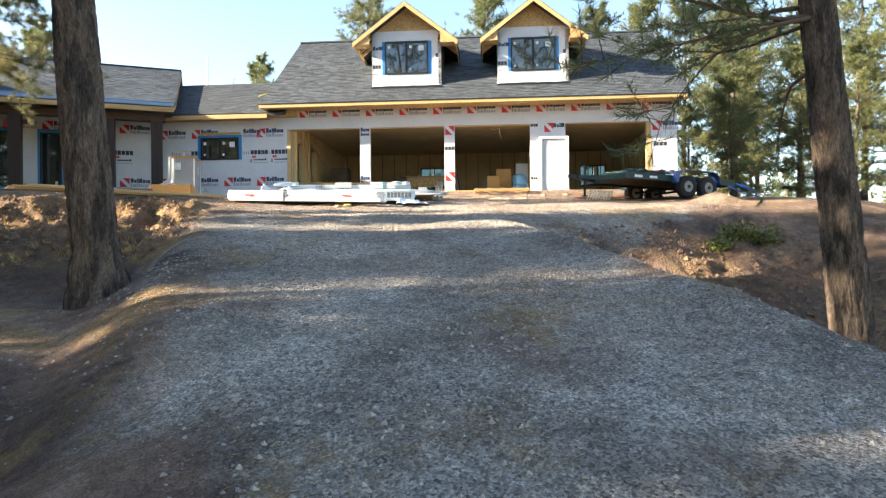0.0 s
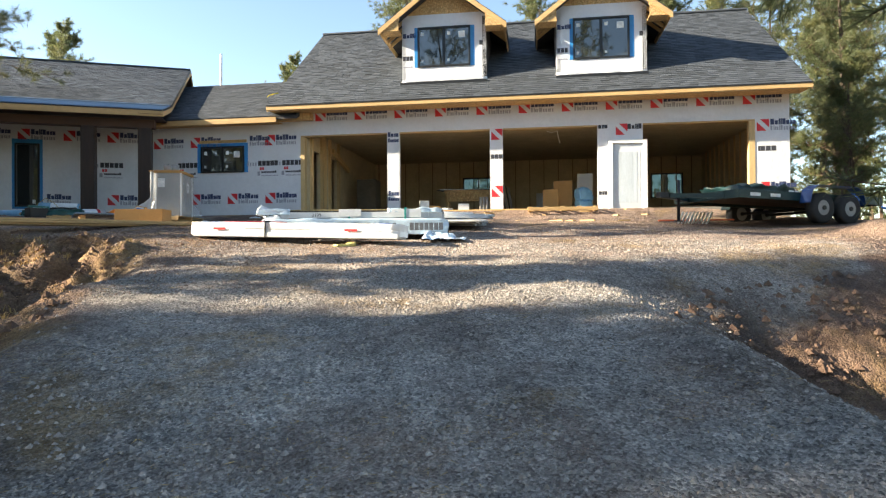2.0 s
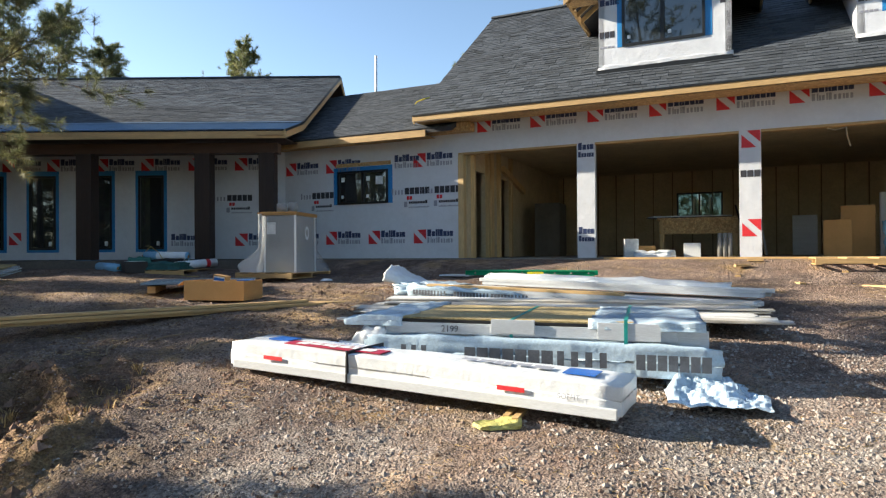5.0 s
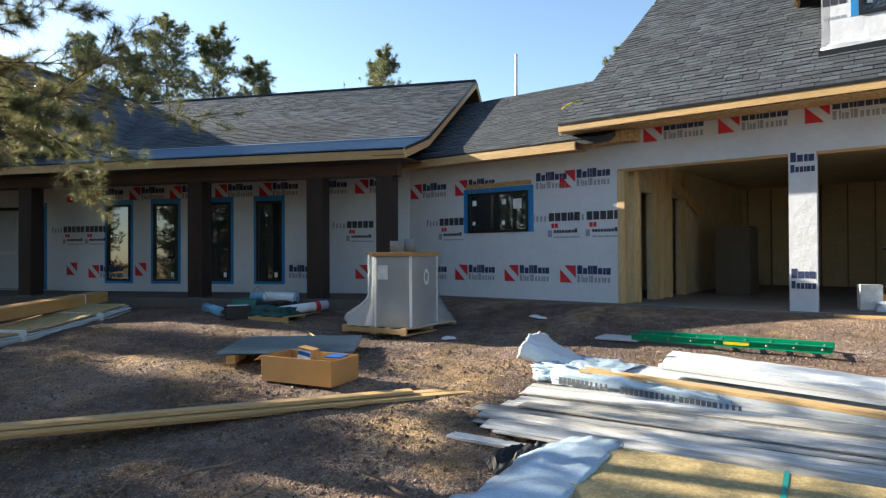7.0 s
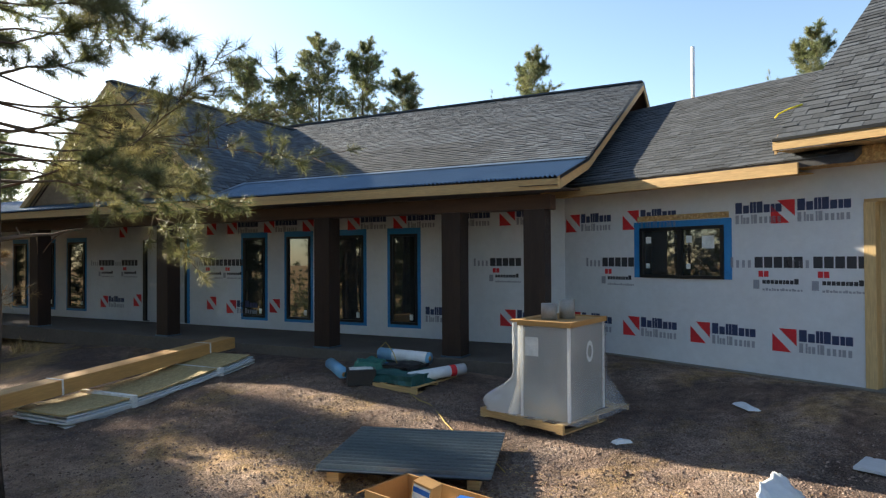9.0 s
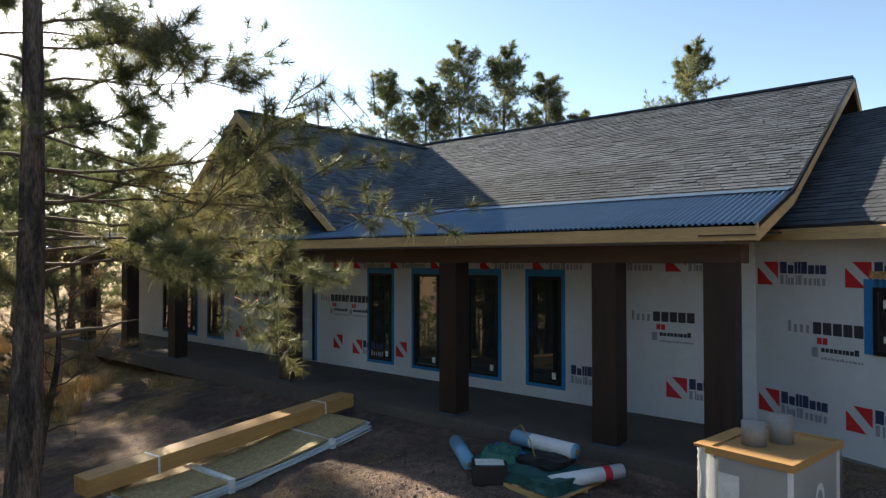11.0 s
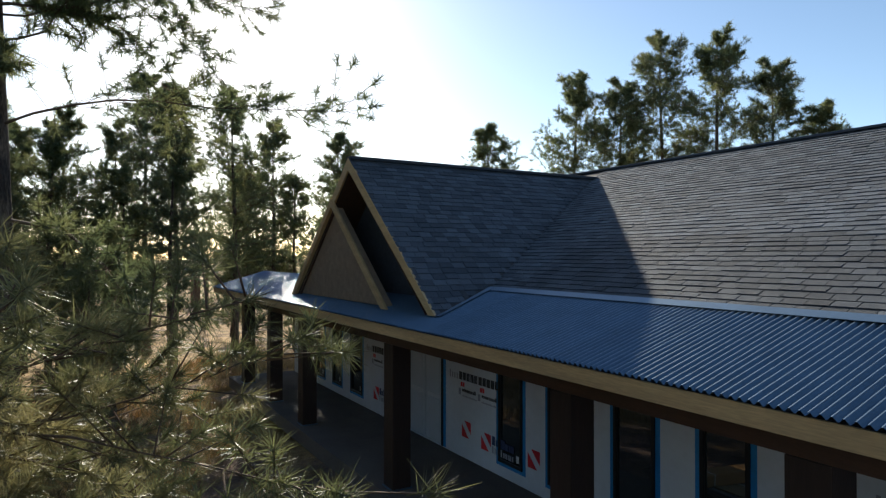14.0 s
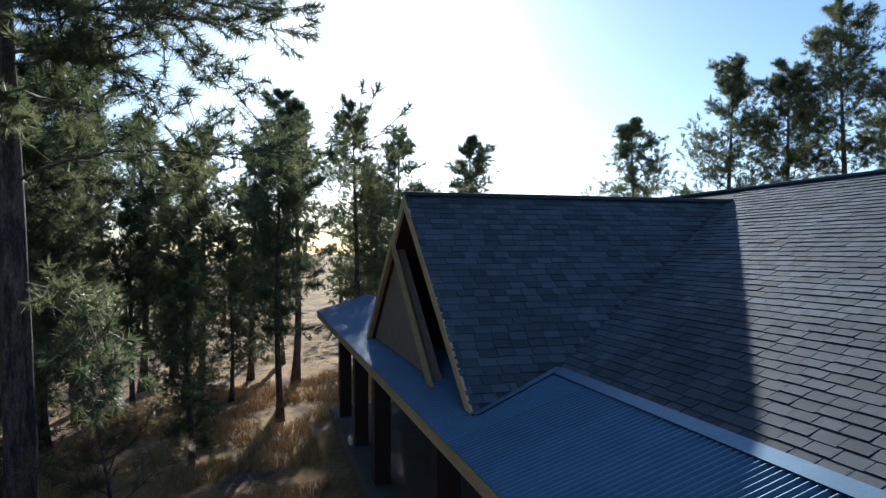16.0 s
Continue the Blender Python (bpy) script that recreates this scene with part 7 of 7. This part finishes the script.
for y, s in ((-1.12, -1), (1.12, 1)):
    for x in (0.05, 0.85):
        w = part("wheel", tube_bm([(x, y - 0.1, 0.33), (x, y - 0.085, 0.33), (x, y + 0.085, 0.33), (x, y + 0.1, 0.33)], [0.27, 0.33, 0.33, 0.27], 28), M["rubber"], trailer, "black trailer tyre", None, True)
        part("rim", tube_bm([(x, y - 0.104, 0.33), (x, y - 0.09, 0.33), (x, y + 0.09, 0.33), (x, y + 0.104, 0.33)], [0.15, 0.2, 0.2, 0.15], 20), M["rim"], w, "dusty grey wheel rim")
        part("hub", tube_bm([(x, y - 0.13, 0.33), (x, y + 0.13, 0.33)], 0.05, 12), M["black"], w)
    pts = [(-0.38, 0.42), (-0.3, 0.7), (-0.12, 0.8), (1.02, 0.8), (1.2, 0.7), (1.28, 0.42)]
    bm = bmesh.new()
    for (x0, z0), (x1, z1) in zip(pts, pts[1:]):
        prism_bm(((x0, y - 0.14, z0), (x1, y - 0.14, z1), (x1, y + 0.14, z1), (x0, y + 0.14, z0)), (0, 0, 0.012), bm)
    part("fender", bm, M["fender_blue"] if s < 0 else M["trailer"], trailer, "dark blue bent steel fender" if s < 0 else "")
for x in (0.05, 0.85):
    part("axle", tube_bm([(x, -1.05, 0.33), (x, 1.05, 0.33)], 0.035, 8), M["black"], trailer)
for x in (-1.75, -1.2):
    box("reflector", (x, -0.99, 0.53), (x + 0.28, -0.982, 0.6), "sticker", trailer, 0)
heap = thing("tarp_heap", "crumpled dark green tarpaulin on the trailer deck", "tarpaulin", trailer.matrix_basis @ pose(-0.9, 0, 0.602))
part("tarp_body", crumpled((-0.75, -0.6, 0.0), (0.8, 0.6, 0.24), 51, 12, 0.08), M["trailer"], heap, "", None, True)
sack = thing("plastic_scrap", "white sack lying on the trailer deck", "sack", trailer.matrix_basis @ pose(0.05, -0.3, 0.602))
part("sack_body", crumpled((-0.3, -0.3, 0.0), (0.25, 0.2, 0.13), 52, 9, 0.05), M["film"], sack, "", None, True)
for i in range(9):
    st = thing("pipe", "white length of pipe leaning under the trailer", "pipe", pose(8.3 + 0.1 * i, -7.4, height(8.3, -7.4) - 0.02, 30, 8, 0), "white pipes")
    part("pipe_body", tube_bm([(0, 0, 0), (0, 0, 0.34)], 0.025, 8), M["white"], st, "", None, True)
mesh_net = thing("safety_netting", "strip of orange plastic netting on the soil", "netting", ground_pose(8.6, -6.9, -20, 0.02))
box("net_body", (-0.4, -0.06, 0.0), (1.4, 0.08, 0.03), "fence", mesh_net, 0.01)
bike = thing("hand_cart", "blue tubular hand cart lying on its side", "cart", ground_pose(11.9, -10.1, 15, 0.03))
part("cart_frame", tube_bm([(-0.5, -0.2, 0.28), (0.0, -0.25, 0.12), (0.55, -0.2, 0.05), (0.7, 0.0, 0.04), (0.55, 0.2, 0.05), (-0.5, 0.2, 0.28)], 0.022, 8), M["blue"], bike, "", None, True)
part("cart_frame", tube_bm([(-0.6, -0.1, 0.3), (0.2, 0.0, 0.2), (0.75, 0.3, 0.02)], 0.02, 8), M["blue"], bike, "", None, True)
part("cart_wheel", tube_bm([(0.5 + 0.2 * math.cos(a), -0.35 + 0.2 * math.sin(a), 0.03) for a in [k * math.pi / 8 for k in range(17)]], 0.022, 6), M["white"], bike, "", None, True)

# sticks and bush
rngk = random.Random(8)
for x, y, ln, yw in ((-6.8, -3.3, 0.25, 60), (4.6, -7.4, 0.9, 20), (5.0, -7.2, 0.5, 60), (-3.4, -7.4, 0.6, 40), (-2.9, -7.8, 0.5, 70), (-3.9, -7.9, 0.45, 110), (-1.9, -7.5, 0.6, 150), (-11.6, -2.2, 2.2, 75), (-10.9, -3.2, 1.4, 50), (-12.4, -1.4, 1.2, 95)):
    s = thing("fallen_stick", "dry broken branch lying on the ground", "stick", ground_pose(x, y, yw, 0.012), "sticks")
    part("stick_wood", tube_bm([(-ln / 2, 0, 0), (-ln / 6, 0.04 * ln, 0.04), (ln / 5, -0.03 * ln, 0.06), (ln / 2, 0.05 * ln, 0.03 + 0.08 * ln)], [0.012, 0.014, 0.01, 0.005], 6), M["dry"], s, "", None, True)
    part("twig", tube_bm([(0, 0, 0.05), (0.1 * ln, 0.2 * ln, 0.1)], [0.007, 0.003], 5), M["dry"], s)


def bush(x, y, r, seed, label="low sunlit green bush on the bank"):
    rng = random.Random(seed)
    ob = thing("bush", label, "bush", ground_pose(x, y, 0))
    verts, faces = [], []
    wood = bmesh.new()
    for _ in range(26):
        a, e = rng.random() * 6.3, 0.2 + rng.random() * 1.1
        d = Vector((math.cos(a) * math.cos(e), math.sin(a) * math.cos(e), math.sin(e) * 0.75))
        tip = d * r * (0.6 + 0.5 * rng.random())
        tube_bm([(0, 0, 0), tip * 0.5 + Vector((0, 0, 0.03)), tip], [0.01, 0.007, 0.003], 4, wood)
        for _ in range(22):
            c = tip * (0.4 + 0.65 * rng.random()) + Vector((rng.gauss(0, 0.06), rng.gauss(0, 0.06), rng.gauss(0, 0.05)))
            t, n = Vector((rng.gauss(0, 1), rng.gauss(0, 1), rng.gauss(0, 0.6))).normalized(), Vector((rng.gauss(0, 1), rng.gauss(0, 1), 1)).normalized()
            w = t.cross(n).normalized() * 0.018
            b = len(verts)
            verts += [c - t * 0.04, c + w, c + t * 0.045, c - w]
            faces.append((b, b + 1, b + 2, b + 3))
    part("stemwood", wood, M["twig"], ob)
    me = bpy.data.meshes.new("foliage")
    me.from_pydata(verts, [], faces)
    me.materials.append(M["leaf"])
    part("foliage", me, None, ob)


bush(7.2, -14.4, 0.5, 1), bush(7.8, -14.5, 0.5, 2), bush(6.7, -14.5, 0.35, 3)


def boulder(x, y, r, seed, label="pale rough boulder at the edge of the drive"):
    bm = bmesh.new()
    bmesh.ops.create_icosphere(bm, subdivisions=4, radius=r)
    for v in bm.verts:
        d = v.co.normalized()
        k = 0.3 * noise.noise(d * 1.6 + Vector((seed, 0, 0))) + 0.14 * abs(noise.noise(d * 4 + Vector((0, seed, 0)))) + 0.05 * noise.noise(d * 11)
        v.co = d * r * (1 + k)
        v.co.z *= 0.62
    ob = thing("boulder", label, "rock", ground_pose(x, y, seed * 40, -0.1 * r))
    part("rock_body", bm, M["rock"], ob, "", None, True)


M["rock"] = material("sandy_rock", (0.4, 0.31, 0.22), 0.9, scale=5, spread=0.25, fine=40, fine_spread=0.25, bump=0.8, bump_scale=14)
boulder(2.65, -18.44, 0.26, 1)
boulder(3.35, -18.6, 0.14, 2, "small sandy stone at the edge of the ditch")

# yellow strap left on the garage eave
strap_bit = thing("strap", "short yellow plastic strap on the roof edge", "strap", GARAGE @ pose(-0.87, -0.18, 3.71, 36.9, 0, 0))
part("strap_body", tube_bm([(-0.12, -0.1, 0.0), (-0.1, -0.02, 0.01), (0.0, 0.08, 0.012), (0.16, 0.16, 0.01)], 0.012, 6), M["yellow"], strap_bit, "", None, True)
